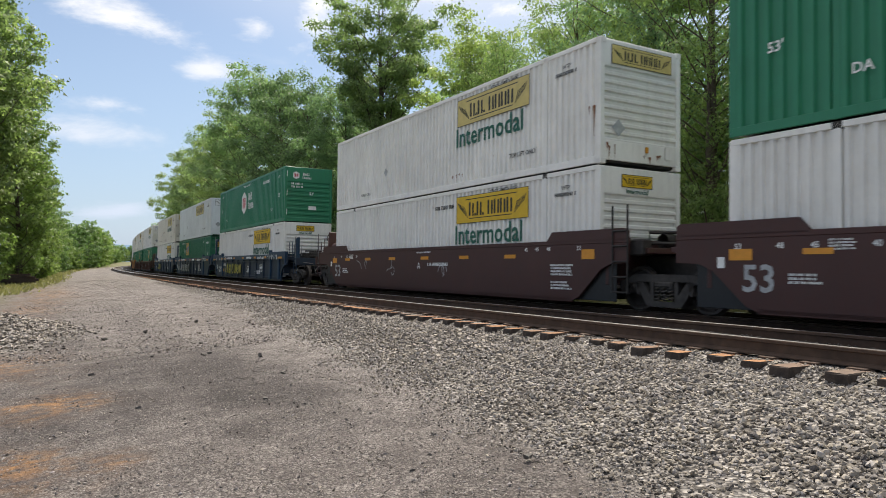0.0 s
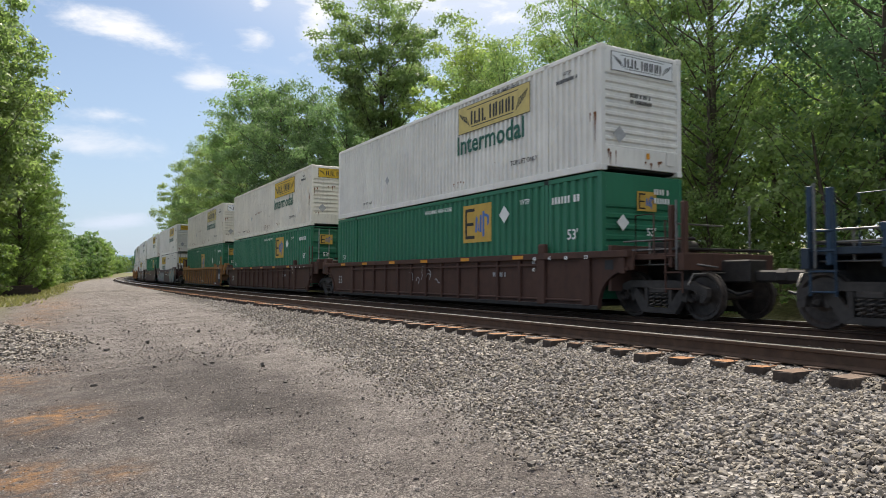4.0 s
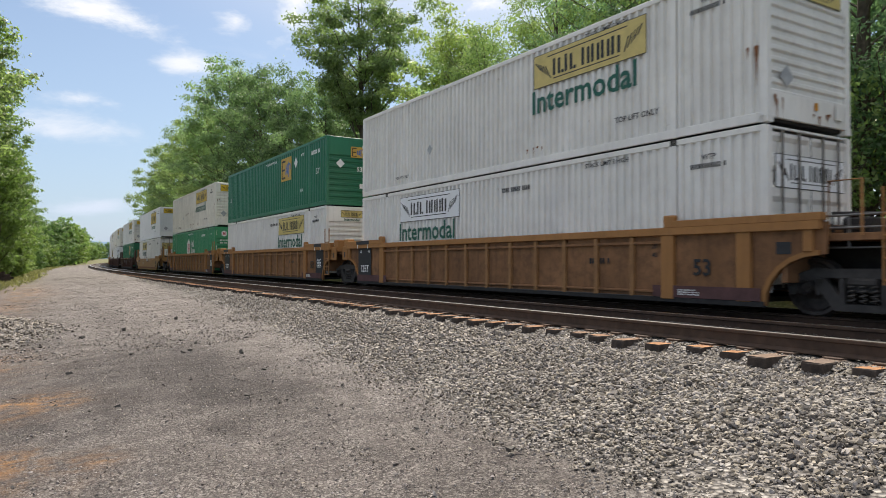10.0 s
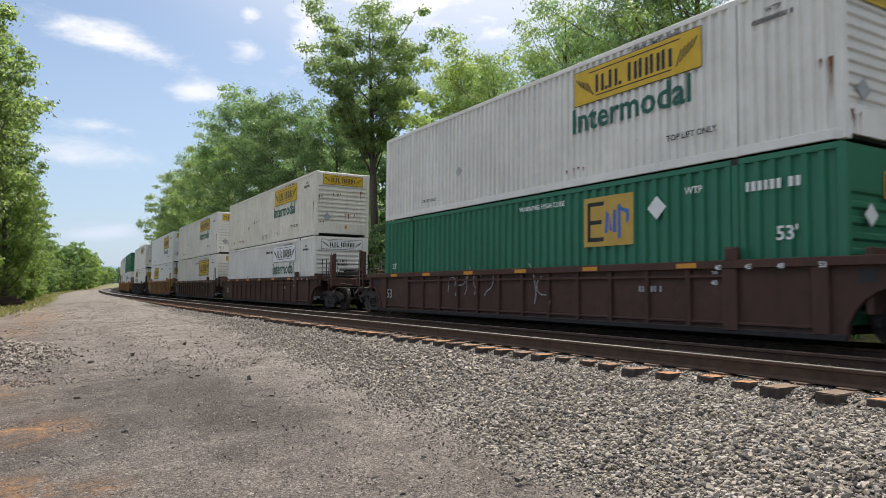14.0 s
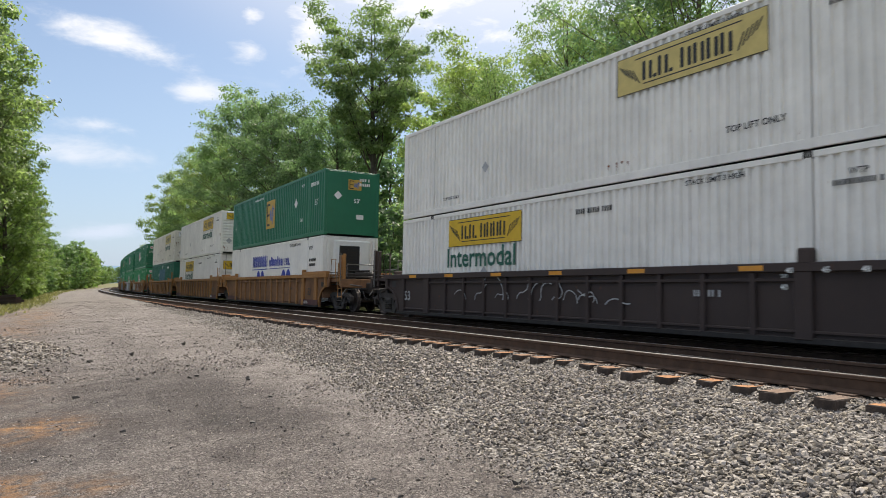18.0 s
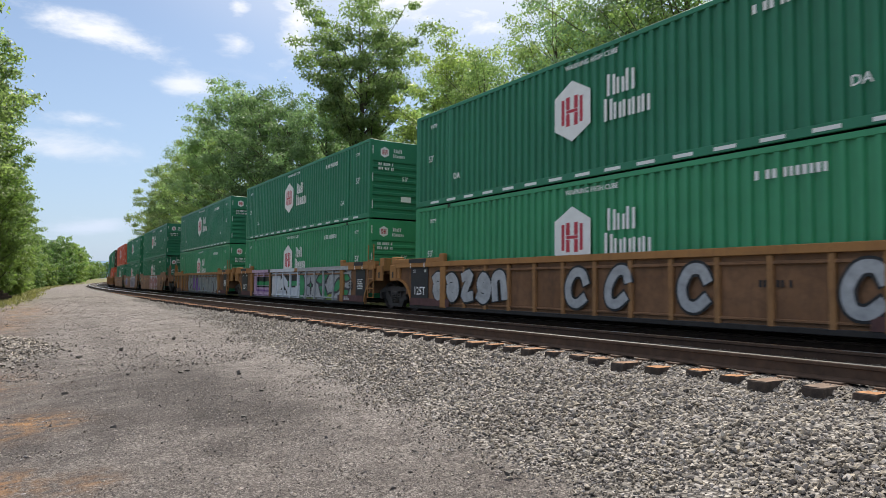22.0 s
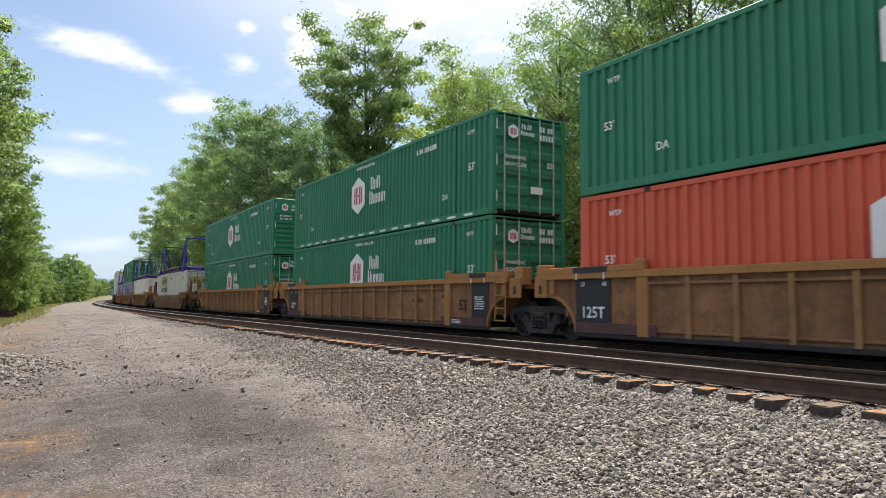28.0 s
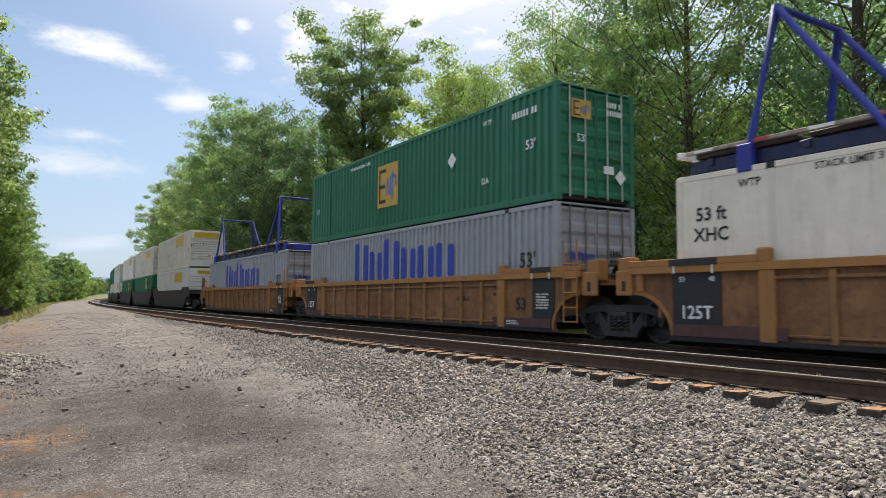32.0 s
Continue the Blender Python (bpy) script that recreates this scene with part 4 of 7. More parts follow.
for kind, x, y, h in LEFT:
    tree(kind, x, y, h, R_.uniform(0, 6.28), "sunlit green leafy tree beside the road")
for k in range(24):
    y = 46 + k * 8.5 + R_.uniform(-2, 2)
    x = -0.9 + 0.012 * (y - 46) + bend_at(y) * 0.82 + R_.uniform(-1.6, 0.3) - (2.5 if y < 60 else 0)
    tree("sunbush", float(x), y, R_.uniform(2.6, 4.6) * (1 + 0.002 * y), R_.uniform(0, 6.28), "sunlit leafy shrub beside the gravel road", 1.0, category="bush", group="roadside shrubs")

# grass along the foot of the shrubs
u, y, r = scatter(9000, -3.2, 2.3, 40, 175, 31, 1.5)
keep = u + 0.5 * fbm(u, y, 0.9, 6.0) < np.interp(y, [40, 60, 175], [-1.4, 0.7, 1.6]) + r.normal(0, 0.35, len(u))
u, y = u[keep], y[keep]
px, pz, hgt, turn_ = u + bend_at(y), lie(u, y), r.uniform(0.06, 0.24, len(u)), r.uniform(0, math.pi, len(u))
dx, dy, wd = np.cos(turn_), np.sin(turn_), 0.05 + 0.0004 * y
blade = np.stack([np.stack([px - dx * wd, y - dy * wd, pz - 0.02], 1), np.stack([px + dx * wd, y + dy * wd, pz - 0.02], 1),
                  np.stack([px + r.normal(0, 0.12, len(u)), y + r.normal(0, 0.12, len(u)), pz + hgt], 1)], 1)
tagged(new("grass", arrays_mesh("grass", blade.reshape(-1, 3), np.arange(3 * len(u)).reshape(-1, 3), [leaf_mat("dry_grass", (0.12, 0.115, 0.05), (0.30, 0.26, 0.11), 0.3)])),
       "yellow-green grass along the edge of the gravel road", "grass", kind="stuff")

# a stack of old ties under the trees
stack = tagged(empty("tie_stack", pose(-1.6, 57, float(lie(-1.6, 57)), 0, 0, 12)), "untidy stack of old dark wooden ties beside the road", "timber stack")
for k in range(16):
    part("tie", TIES[k % 6], stack, pose(R_.uniform(-0.3, 0.3), (k % 4 - 1.5) * 0.3 + R_.uniform(-0.05, 0.05), 0.09 + 0.18 * (k // 4) + 0.0, R_.uniform(-4, 4), 0, R_.uniform(-8, 8)), "old dark wooden tie")

# ---- containers ----
FAR_OFF = [False]
CL, CW, CH = 16.15, 2.59, 2.896
HALF = CW / 2


def wall_mesh(mat, pitch, depth, x0, x1, z0, z1, key):
    """Corrugated sheet in x, z facing -y: ridges flush with y = 0, grooves behind."""
    key = ("wall", key, mat.name, pitch, depth, x0, x1, z0, z1)
    if key not in CACHE:
        n = max(1, round((x1 - x0) / pitch))
        p = (x1 - x0) / n
        xs, ys = [], []
        for i in range(n):
            b = x0 + i * p
            xs += [b, b + 0.34 * p, b + 0.45 * p, b + 0.89 * p]
            ys += [0, 0, depth, depth]
        xs.append(x1)
        ys.append(0)
        k = len(xs)
        v = [(x, y, z0) for x, y in zip(xs, ys)] + [(x, y, z1) for x, y in zip(xs, ys)]
        f = [(i, i + 1, k + i + 1, k + i) for i in range(k - 1)]
        # back sheet, so that the wall has thickness
        v += [(x0, 0.09, z0), (x1, 0.09, z0), (x1, 0.09, z1), (x0, 0.09, z1)]
        f.append((2 * k + 1, 2 * k, 2 * k + 3, 2 * k + 2))
        CACHE[key] = arrays_mesh("sheet", v, f, [mat])
    return CACHE[key]


def ribs_mesh(mat, w, z0, z1, n, key):
    """End wall with level ribs, in y, z, facing +x."""
    key = ("ribs", key, mat.name, n, z0, z1)
    if key not in CACHE:
        zs, xs = [z0], [0.0]
        h = (z1 - z0) / n
        for i in range(n):
            b = z0 + i * h
            zs += [b + 0.18 * h, b + 0.34 * h, b + 0.72 * h, b + 0.88 * h]
            xs += [0.0, -0.045, -0.045, 0.0]
        zs.append(z1)
        xs.append(0.0)
        k = len(zs)
        v = [(x, -w / 2, z) for x, z in zip(xs, zs)] + [(x, w / 2, z) for x, z in zip(xs, zs)]
        CACHE[key] = arrays_mesh("end_sheet", v, [(i, k + i, k + i + 1, i + 1) for i in range(k - 1)], [mat])
    return CACHE[key]


def blocks(parent, name, mat, x, z, words, h, width, y, label="", lead=False):
    """A brand's wording as plain upright bars of its size. words: t tall, l low, . dot, _ space."""
    if FAR_OFF[0]:
        return
    n = sum({"t": 1.0, "l": 0.9, ".": 0.35, "_": 0.5}[c] for c in words)
    p = width / n
    cx, loops = -width / 2, []
    for c in words:
        w = p * {"t": 1.0, "l": 0.9, ".": 0.35, "_": 0.5}[c]
        hh = {"t": h, "l": 0.74 * h, ".": 0.18 * h, "_": 0}[c]
        if hh:
            a, b = cx + 0.07 * w, cx + 0.93 * w
            if c == ".":
                loops.append([(a, 0), (b, 0), (b, hh), (a, hh)])
            else:
                k = 0.33 * (b - a)
                g = 0.2 * k
                loops += [[(p0 + g, 0), (p1 - g, 0), (p1, g), (p1, h1 - g), (p1 - g, h1), (p0 + g, h1), (p0, h1 - g), (p0, g)] for p0, p1, h1 in ((a, a + k, hh), (b - k, b, hh * 0.93))]
        cx += w
    me = poly_mesh((name, words, round(h, 3), round(width, 3)), loops, mat, -0.003, 0.0)
    m = pose(x, y, z) if not lead else pose(y, x, z, 0, 0, 90)
    return part(name, me, parent, m, label)


def plate(parent, name, mat, x, z, w, h, y, label="", lead=False, t=0.004):
    me = poly_mesh((round(w, 3), round(h, 3)), [[(-w / 2, -h / 2), (w / 2, -h / 2), (w / 2, h / 2), (-w / 2, h / 2)]], mat, -t, 0.0)
    return part(name, me, parent, pose(x, y, z) if not lead else pose(y, x, z, 0, 0, 90), label)


def words(parent, text, mat, x, z, size, y, lead=False, label=""):
    if FAR_OFF[0]:
        return
    m = pose(x, y, z) if not lead else pose(y, x, z, 0, 0, 90)
    return part("lettering", text_mesh(text, size, mat), parent, m, label)


def bars(parent, mat, x, z, w, rows, h, y, lead=False, gap=0.6):
    """Small print as plain bars; none on what stays a speck far off."""
    if FAR_OFF[0]:
        return
    loops = []
    r = random.Random(round(w * 1000) + rows)
    for k in range(rows):
        zz = -k * h * (1 + gap)
        ww = w * r.uniform(0.75, 1.0)
        cx = -w / 2
        while cx < -w / 2 + ww - h * 0.4:
            # one narrow bar for each letter, a gap after each word
            q = min(h * r.uniform(0.34, 0.52), -w / 2 + ww - cx)
            loops.append([(cx, zz), (cx + q, zz), (cx + q, zz + h), (cx, zz + h)])
            cx += q + h * (0.26 if r.random() < 0.82 else 0.8)
    me = poly_mesh(("bars", round(w, 3), rows, round(h, 3)), loops, mat, -0.003, 0)
    return part("small_print", me, parent, pose(x, y, z) if not lead else pose(y, x, z, 0, 0, 90))


def diamond(parent, mat, x, z, s, y, lead=False):
    if FAR_OFF[0]:
        return
    me = poly_mesh(("diamond", s), [[(0, -s), (s, 0), (0, s), (-s, 0)]], mat, -0.004, 0)
    return part("placard", me, parent, pose(x, y, z) if not lead else pose(y, x, z, 0, 0, 90))


FACE = -HALF - 0.002


def scroll_logo(c, x, z, w, h, fill, border, y=FACE, lead=False):
    """The haulier's yellow panel: a framed board with a scroll, its wording as blocks."""
    if FAR_OFF[0]:
        plate(c, "logo_panel", fill, x, z, w, h, y, "brand panel", lead=lead)
        return
    if border:
        plate(c, "logo_border", BLACK, x, z, w + 0.10, h + 0.10, y, lead=lead)
    else:
        plate(c, "logo_border", BLACK, x, z, w + 0.03, h + 0.03, y, lead=lead)
    d = -0.004 if not lead else 0.004
    plate(c, "logo_panel", fill, x, z, w, h, y + d, "brand panel with a scroll", lead=lead)
    blocks(c, "wordmark", BLACK, x, z - 0.26 * h, "t.t._tttt", 0.52 * h, 0.62 * w, y + 2 * d, lead=lead)
    arcs = []
    for sx in (-1, 1):
        for k in range(5):
            a = sx * (0.33 + 0.026 * k) * w
            arcs.append([(a, -0.30 * h + 0.08 * k * h), (a + 0.010 * w, -0.30 * h + 0.08 * k * h), (a + sx * 0.045 * w, 0.10 * h + 0.05 * k * h), (a + sx * 0.045 * w - 0.010 * w, 0.10 * h + 0.05 * k * h)])
    arcs.append([(-0.36 * w, 0.36 * h), (0.36 * w, 0.36 * h), (0.36 * w, 0.39 * h), (-0.36 * w, 0.39 * h)])
    arcs.append([(-0.30 * w, -0.36 * h), (0.30 * w, -0.36 * h), (0.30 * w, -0.33 * h), (-0.30 * w, -0.33 * h)])
    me = poly_mesh(("scroll", round(w, 3), round(h, 3)), arcs, BLACK, -0.003, 0)
    part("logo_scroll", me, c, pose(x, y + 2 * d, z) if not lead else pose(y + 2 * d, x, z, 0, 0, 90))


def hex_logo(c, x, z, h, y=FACE, lead=False, wide=1.0):
    """White six-sided badge with a red mark."""
    s = h / 2
    hexa = [(0, -s), (0.84 * s, -0.55 * s), (0.84 * s, 0.55 * s), (0, s), (-0.84 * s, 0.55 * s), (-0.84 * s, -0.55 * s)]
    d = -0.004 if not lead else 0.004
    m = (lambda yy: pose(x, yy, z)) if not lead else (lambda yy: pose(yy, x, z, 0, 0, 90))
    part("badge", poly_mesh(("hex", h), [hexa], LOGO_WHITE, -0.003, 0), c, m(y), "white six-sided badge")
    b = []
    for a0, a1, z0, z1 in ((-0.50, -0.36, -0.42, 0.42), (-0.28, -0.10, -0.48, -0.07), (-0.28, -0.10, 0.07, 0.48), (0.10, 0.28, -0.48, -0.07), (0.10, 0.28, 0.07, 0.48), (0.36, 0.50, -0.42, 0.42), (-0.28, 0.28, -0.05, 0.05)):
        b.append([(a0 * s, z0 * s), (a1 * s, z0 * s), (a1 * s, z1 * s), (a0 * s, z1 * s)])
    part("badge_mark", poly_mesh(("hexmark", h), b, LOGO_RED, -0.003, 0), c, m(y + d), "red bar mark")


def square_logo(c, x, z, s, y=FACE, lead=False, fill=None):
    """Gold board with a black, a blue and a small blue mark."""
    d = -0.004 if not lead else 0.004
    m = (lambda yy: pose(x, yy, z)) if not lead else (lambda yy: pose(yy, x, z, 0, 0, 90))
    w, h = s
    plate(c, "logo_panel", fill or LOGO_GOLD, x, z, w, h, y, "gold brand board", lead=lead)
    k = [(-0.42, -0.36, -0.40, 0.40), (-0.42, -0.08, 0.32, 0.40), (-0.42, -0.12, -0.05, 0.03), (-0.42, -0.08, -0.40, -0.32)]
    part("logo_mark", poly_mesh(("sq_a", s), [[(a * w, c0 * h), (b * w, c0 * h), (b * w, c1 * h), (a * w, c1 * h)] for a, b, c0, c1 in k], BLACK, -0.003, 0), c, m(y + d))
    e = [[(-0.06 * w, -0.24 * h), (0.0, -0.24 * h), (0.02 * w, 0.14 * h), (-0.03 * w, 0.2 * h)], [(0.04 * w, -0.2 * h), (0.09 * w, -0.2 * h), (0.02 * w, 0.16 * h)],
         [(0.10 * w, -0.24 * h), (0.17 * w, -0.24 * h), (0.17 * w, 0.2 * h), (0.11 * w, 0.2 * h)], [(0.20 * w, -0.36 * h), (0.26 * w, -0.36 * h), (0.26 * w, 0.30 * h), (0.20 * w, 0.30 * h)],
         [(0.26 * w, 0.24 * h), (0.42 * w, 0.18 * h), (0.42 * w, -0.02 * h), (0.36 * w, -0.10 * h), (0.36 * w, 0.12 * h), (0.26 * w, 0.18 * h)]]
    part("logo_mark", poly_mesh(("sq_b", s), e, LOGO_SKY, -0.003, 0), c, m(y + d))


def container(label, mat, logo="", u=0.0, end="front", pitch=0.27, depth=0.036, low=False, end_mat=None):
    """A 53-foot box standing on its own base: walls, roof, ends, posts, castings and painted marks. u: the mark's place along the side."""
    c = tagged(empty("container"), label, "container", "containers on the train")
    em = end_mat or mat
    hx = CL / 2
    for sy, rot in ((-1, 0), (1, 180)):
        part("side_wall", wall_mesh(mat, pitch, depth, -hx + 0.16, hx - 0.16, 0.17, CH - 0.10, "side"), c, pose(0, sy * (HALF - 0.006), 0, 0, 0, rot))
        if sy < 0 or not FAR_OFF[0]:
            part("bottom_rail", box_mesh(CL - 0.1, 0.07, 0.17, mat), c, pose(0, sy * (HALF - 0.032), 0.105))
        part("top_rail", box_mesh(CL - 0.1, 0.07, 0.11, mat), c, pose(0, sy * (HALF - 0.032), CH - 0.055))
        for x in ((-hx + 0.08, hx - 0.08) if sy < 0 else (hx - 0.08,)):
            part("corner_post", box_mesh(0.16, 0.13, CH - 0.04, em if x > 0 else mat), c, pose(x, sy * (HALF - 0.066), CH / 2))
        for x in (-6.1, 6.1) if sy < 0 and not FAR_OFF[0] else ():
            part("lift_post", box_mesh(0.13, 0.06, CH - 0.02, mat), c, pose(x, sy * (HALF - 0.025), CH / 2))
            if sy < 0:
                part("casting", box_mesh(0.19, 0.12, 0.13, STEEL_DARK if low else mat, 0.015), c, pose(x, sy * (HALF - 0.055), CH - 0.06))
    part("roof", box_mesh(CL - 0.1, CW - 0.1, 0.05, mat), c, pose(0, 0, CH - 0.03))
    if not FAR_OFF[0]:
        part("floor", box_mesh(CL - 0.2, CW - 0.16, 0.12, STEEL_DARK), c, pose(0, 0, 0.12))
    if not FAR_OFF[0]:
        part("rear_wall", ribs_mesh(mat, CW - 0.24, 0.12, CH - 0.08, 7, "rear"), c, pose(-hx + 0.05, 0, 0, 0, 0, 180))
    ye = hx - 0.02
    if end == "front":
        part("front_wall", ribs_mesh(em, CW - 0.24, 0.55 if logo[:2] == "jb" else 0.16, CH - (0.62 if logo[:2] == "jb" else 0.75), 9 if logo[:2] == "jb" else 8, "front"), c, pose(hx - 0.02, 0, 0))
        part("front_header", box_mesh(0.05, CW - 0.24, 0.60 if logo[:2] == "jb" else 0.74, em), c, pose(hx - 0.04, 0, CH - (0.33 if logo[:2] == "jb" else 0.39)))
        part("front_sill", box_mesh(0.06, CW - 0.20, 0.45 if logo[:2] == "jb" else 0.16, em), c, pose(hx - 0.045, 0, 0.33 if logo[:2] == "jb" else 0.10))
    elif end == "smooth":
        part("front_wall", box_mesh(0.06, CW - 0.22, CH - 0.12, em), c, pose(hx - 0.04, 0, CH / 2))
    elif end == "reefer":
        part("front_wall", box_mesh(0.06, CW - 0.22, CH - 0.12, em), c, pose(hx - 0.06, 0, CH / 2))
        part("cooling_unit", box_mesh(0.34, 1.72, 1.75, LOGO_WHITE if "white" in label else BLACK, 0.06), c, pose(hx - 0.10, 0.05, 1.85), "cooling unit")
        part("grille", box_mesh(0.04, 0.95, 1.25, BLACK, 0.02), c, pose(hx + 0.08, -0.1, 1.85), "black louvred grille")
        for k in range(9):
            part("louvre", box_mesh(0.02, 0.85, 0.03, STEEL_DARK, 0.0), c, pose(hx + 0.105, -0.1, 1.36 + 0.12 * k))
        for sy in (-1, 1):
            part("guard_post", box_mesh(0.10, 0.12, CH - 0.3, em), c, pose(hx + 0.02, sy * 1.06, CH / 2))
    else:
        part("door_seal", box_mesh(0.05, 0.085, CH - 0.28, em, 0.006), c, pose(hx - 0.042, 0, CH / 2))
        part("seal_joint", box_mesh(0.012, 0.014, CH - 0.28, BLACK, 0), c, pose(hx - 0.016, 0, CH / 2))
        for sy in (-1, 1):
            d = part("door", ribs_mesh(em, CW / 2 - 0.14, 0.16, CH - 0.12, 5, "door"), c, pose(hx - 0.02, sy * (CW / 4 - 0.03), 0))
            for k in (-0.28, 0.22):
                part("locking_bar", tube_mesh("lockbar", [[(0.035, 0, 0.1), (0.035, 0, CH - 0.08)]], 0.021, BAR_STEEL if em in (WHITE, CREAM, WHITE_NEW, GREY) else ZINC), d, pose(0, k, 0))
            part("lock_handle", box_mesh(0.03, 0.34, 0.04, STEEL), d, pose(0.05, 0.0, 1.15))
    for sy in (-1, 1):
        for z in () if low or FAR_OFF[0] else (0.07, CH - 0.07):
            part("casting", box_mesh(0.17, 0.17, 0.13, em), c, pose(hx - 0.075, sy * (HALF - 0.082), z))
    x = u
    if logo[:2] == "jb":
        kind = logo[3:]
        fill = {"y": LOGO_YELLOW, "p": LOGO_PALE, "w": WHITE_NEW, "n": LOGO_YELLOW, "s": LOGO_PALE}[kind[0]]
        zz, ph = (2.02, 1.04) if kind[0] == "n" else (2.26, 0.78)
        scroll_logo(c, x, zz, 3.55, ph, fill, kind[0] == "n")
        if kind[0] != "s" and "-" not in kind:
            words(c, "Intermodal", LOGO_GREEN, x - (0.05 if kind[0] == "n" else 0.17), zz - ph / 2 - 0.37, 0.62 if kind[0] == "n" else 0.78, FACE)
        if not low:
            words(c, "TOP LIFT ONLY", BLACK, 5.15, 0.62, 0.168, FACE)
            words(c, "TOP LIFT ONLY", BLACK, -5.0, 0.42, 0.13, FACE)
        else:
            bars(c, BLACK, 1.2, 2.35, 1.3, 1, 0.12, FACE)
        words(c, "STACK LIMIT 3 HIGH", BLACK, 4.3, CH - 0.22, 0.14, FACE)
        words(c, "WTP", BLACK, 6.9, CH - 0.42, 0.14, FACE)
        bars(c, BLACK, 6.95, CH - 0.62, 0.9, 1, 0.09, FACE)
        diamond(c, TAG_SILVER, -3.2, 1.1, 0.16, FACE)
        if end == "door":
            scroll_logo(c, 0.0, 2.12, 2.1, 0.56, fill, False, hx - 0.017, True)
        elif end == "smooth" or kind.endswith("W"):
            scroll_logo(c, 0.0, CH - 0.36, 1.95, 0.42, WHITE_NEW, False, hx + 0.004, True)
            bars(c, BLACK, 0, 1.75, 0.8, 2, 0.09, hx + 0.004, True)
        elif low:
            scroll_logo(c, -0.15, CH - 0.32, 0.95, 0.27, fill, False, hx + 0.004, True)
            words(c, "Intermodal", LOGO_GREEN, -0.15, CH - 0.56, 0.16, hx + 0.004, True)
        else:
            scroll_logo(c, 0.0, CH - 0.36, 1.9, 0.42, fill, False, hx + 0.004, True)
        diamond(c, TAG_SILVER, -0.75, 0.85, 0.2, hx + 0.008, True)
        if not FAR_OFF[0]:
            plate(c, "sticker", REFLECT, 0.15, 0.42, 0.10, 0.14, hx + 0.008, lead=True)
            plate(c, "document_box", em, 0.86, 0.40, 0.24, 0.30, hx + 0.016, lead=True, t=0.02)
    elif logo == "emp old":
        diamond(c, LOGO_WHITE, -2.15, 1.82, 0.24, FACE)
        for k, t in enumerate(("WARNING", "HIGH", "CUBE")):
            words(c, t, LOGO_WHITE, 0.5, CH - 0.24 - 0.13 * k, 0.14, FACE - 0.006)
        bars(c, LOGO_WHITE, 4.4, CH - 0.55, 1.0, 1, 0.20, FACE)
        words(c, "53'", LOGO_WHITE, -7.4, 1.25, 0.30, FACE)
        words(c, "WTP", LOGO_WHITE, -6.7, CH - 0.35, 0.17, FACE)
    elif logo[:3] == "emp":
        zz = 2.05 if x > 2 or x < -2 else 1.57
        square_logo(c, x, zz, (1.5, 1.10) if abs(x) > 2 else (1.55, 1.5))
        diamond(c, LOGO_WHITE, x + (1.37 if x > 2 else -1.45 if x < -2 else 4.2), zz + (0.15 if x > -2 else -0.2), 0.24, FACE)
        words(c, "WARNING HIGH CUBE", LOGO_WHITE, x - 2.3, CH - 0.32, 0.17, FACE)
        words(c, "WTP", LOGO_WHITE, 5.2, CH - 0.45, 0.19, FACE)
        bars(c, LOGO_WHITE, 7.0, CH - 0.62, 1.35, 1, 0.17, FACE)
        words(c, "53'", LOGO_WHITE, 7.08, 1.50, 0.34, FACE)
        words(c, "53'", LOGO_WHITE, -7.3, 1.30, 0.26, FACE)
        words(c, "DA", LOGO_WHITE, 5.1, 0.85, 0.24, FACE)
        square_logo(c, -0.55 if end == "door" else 0.1, CH - 0.62, (0.62, 0.46), hx + (0.045 if end == "door" else 0.004), True)
        words(c, "53'", LOGO_WHITE, -0.55 if end == "door" else 0.2, 1.55, 0.26, hx + 0.045, True)
        diamond(c, LOGO_WHITE, -0.70 if end != "door" else 0.75, 1.75 if end != "door" else 0.7, 0.19, hx + 0.045, True)
        bars(c, LOGO_WHITE, 0.6, CH - 0.45, 0.6, 2, 0.13, hx + 0.045, True)
        plate(c, "notice", LOGO_WHITE, 0.35, 0.85, 0.34, 0.20, hx + 0.045, lead=True)
    elif logo[:3] == "hub":
        hex_logo(c, x, 1.62, 1.42)
        blocks(c, "wordmark", LOGO_WHITE, x + 1.50, 1.70, "tlt", 0.48, 0.82, FACE)
        blocks(c, "wordmark", LOGO_WHITE, x + 1.66, 1.16, "tllll", 0.50, 1.32, FACE)
        words(c, "WARNING HIGH CUBE", LOGO_WHITE, x + 0.6, CH - 0.25, 0.16, FACE)
        words(c, "53'", LOGO_WHITE, 7.05, 1.45, 0.30, FACE)
        words(c, "53'", LOGO_WHITE, -7.15, 1.45, 0.26, FACE)
        words(c, "WTP", LOGO_WHITE, 7.0, CH - 0.45, 0.17, FACE)
        words(c, "WTP", LOGO_WHITE, -7.0, CH - 0.45, 0.17, FACE)
        words(c, "DA", LOGO_WHITE, 5.6, 0.75, 0.24, FACE)
        words(c, "DA", LOGO_WHITE, -5.7, 0.75, 0.24, FACE)
        bars(c, LOGO_WHITE, 4.6, CH - 0.55, 1.6, 1, 0.16, FACE)
        if "d" in logo[3:]:
            for k in range(16):
                plate(c, "reflector", LOGO_WHITE, -6.9 + 0.92 * k, 0.10, 0.46, 0.07, FACE - 0.004)
        yy = hx + (0.045 if end == "door" else 0.006)
        hex_logo(c, -0.62 if end == "door" else -0.70, CH - 0.45 - (0.1 if end == "door" else 0), 0.40, yy, True)
        blocks(c, "wordmark", LOGO_WHITE, -0.16, CH - 0.44, "tlt", 0.15, 0.35, yy, lead=True)
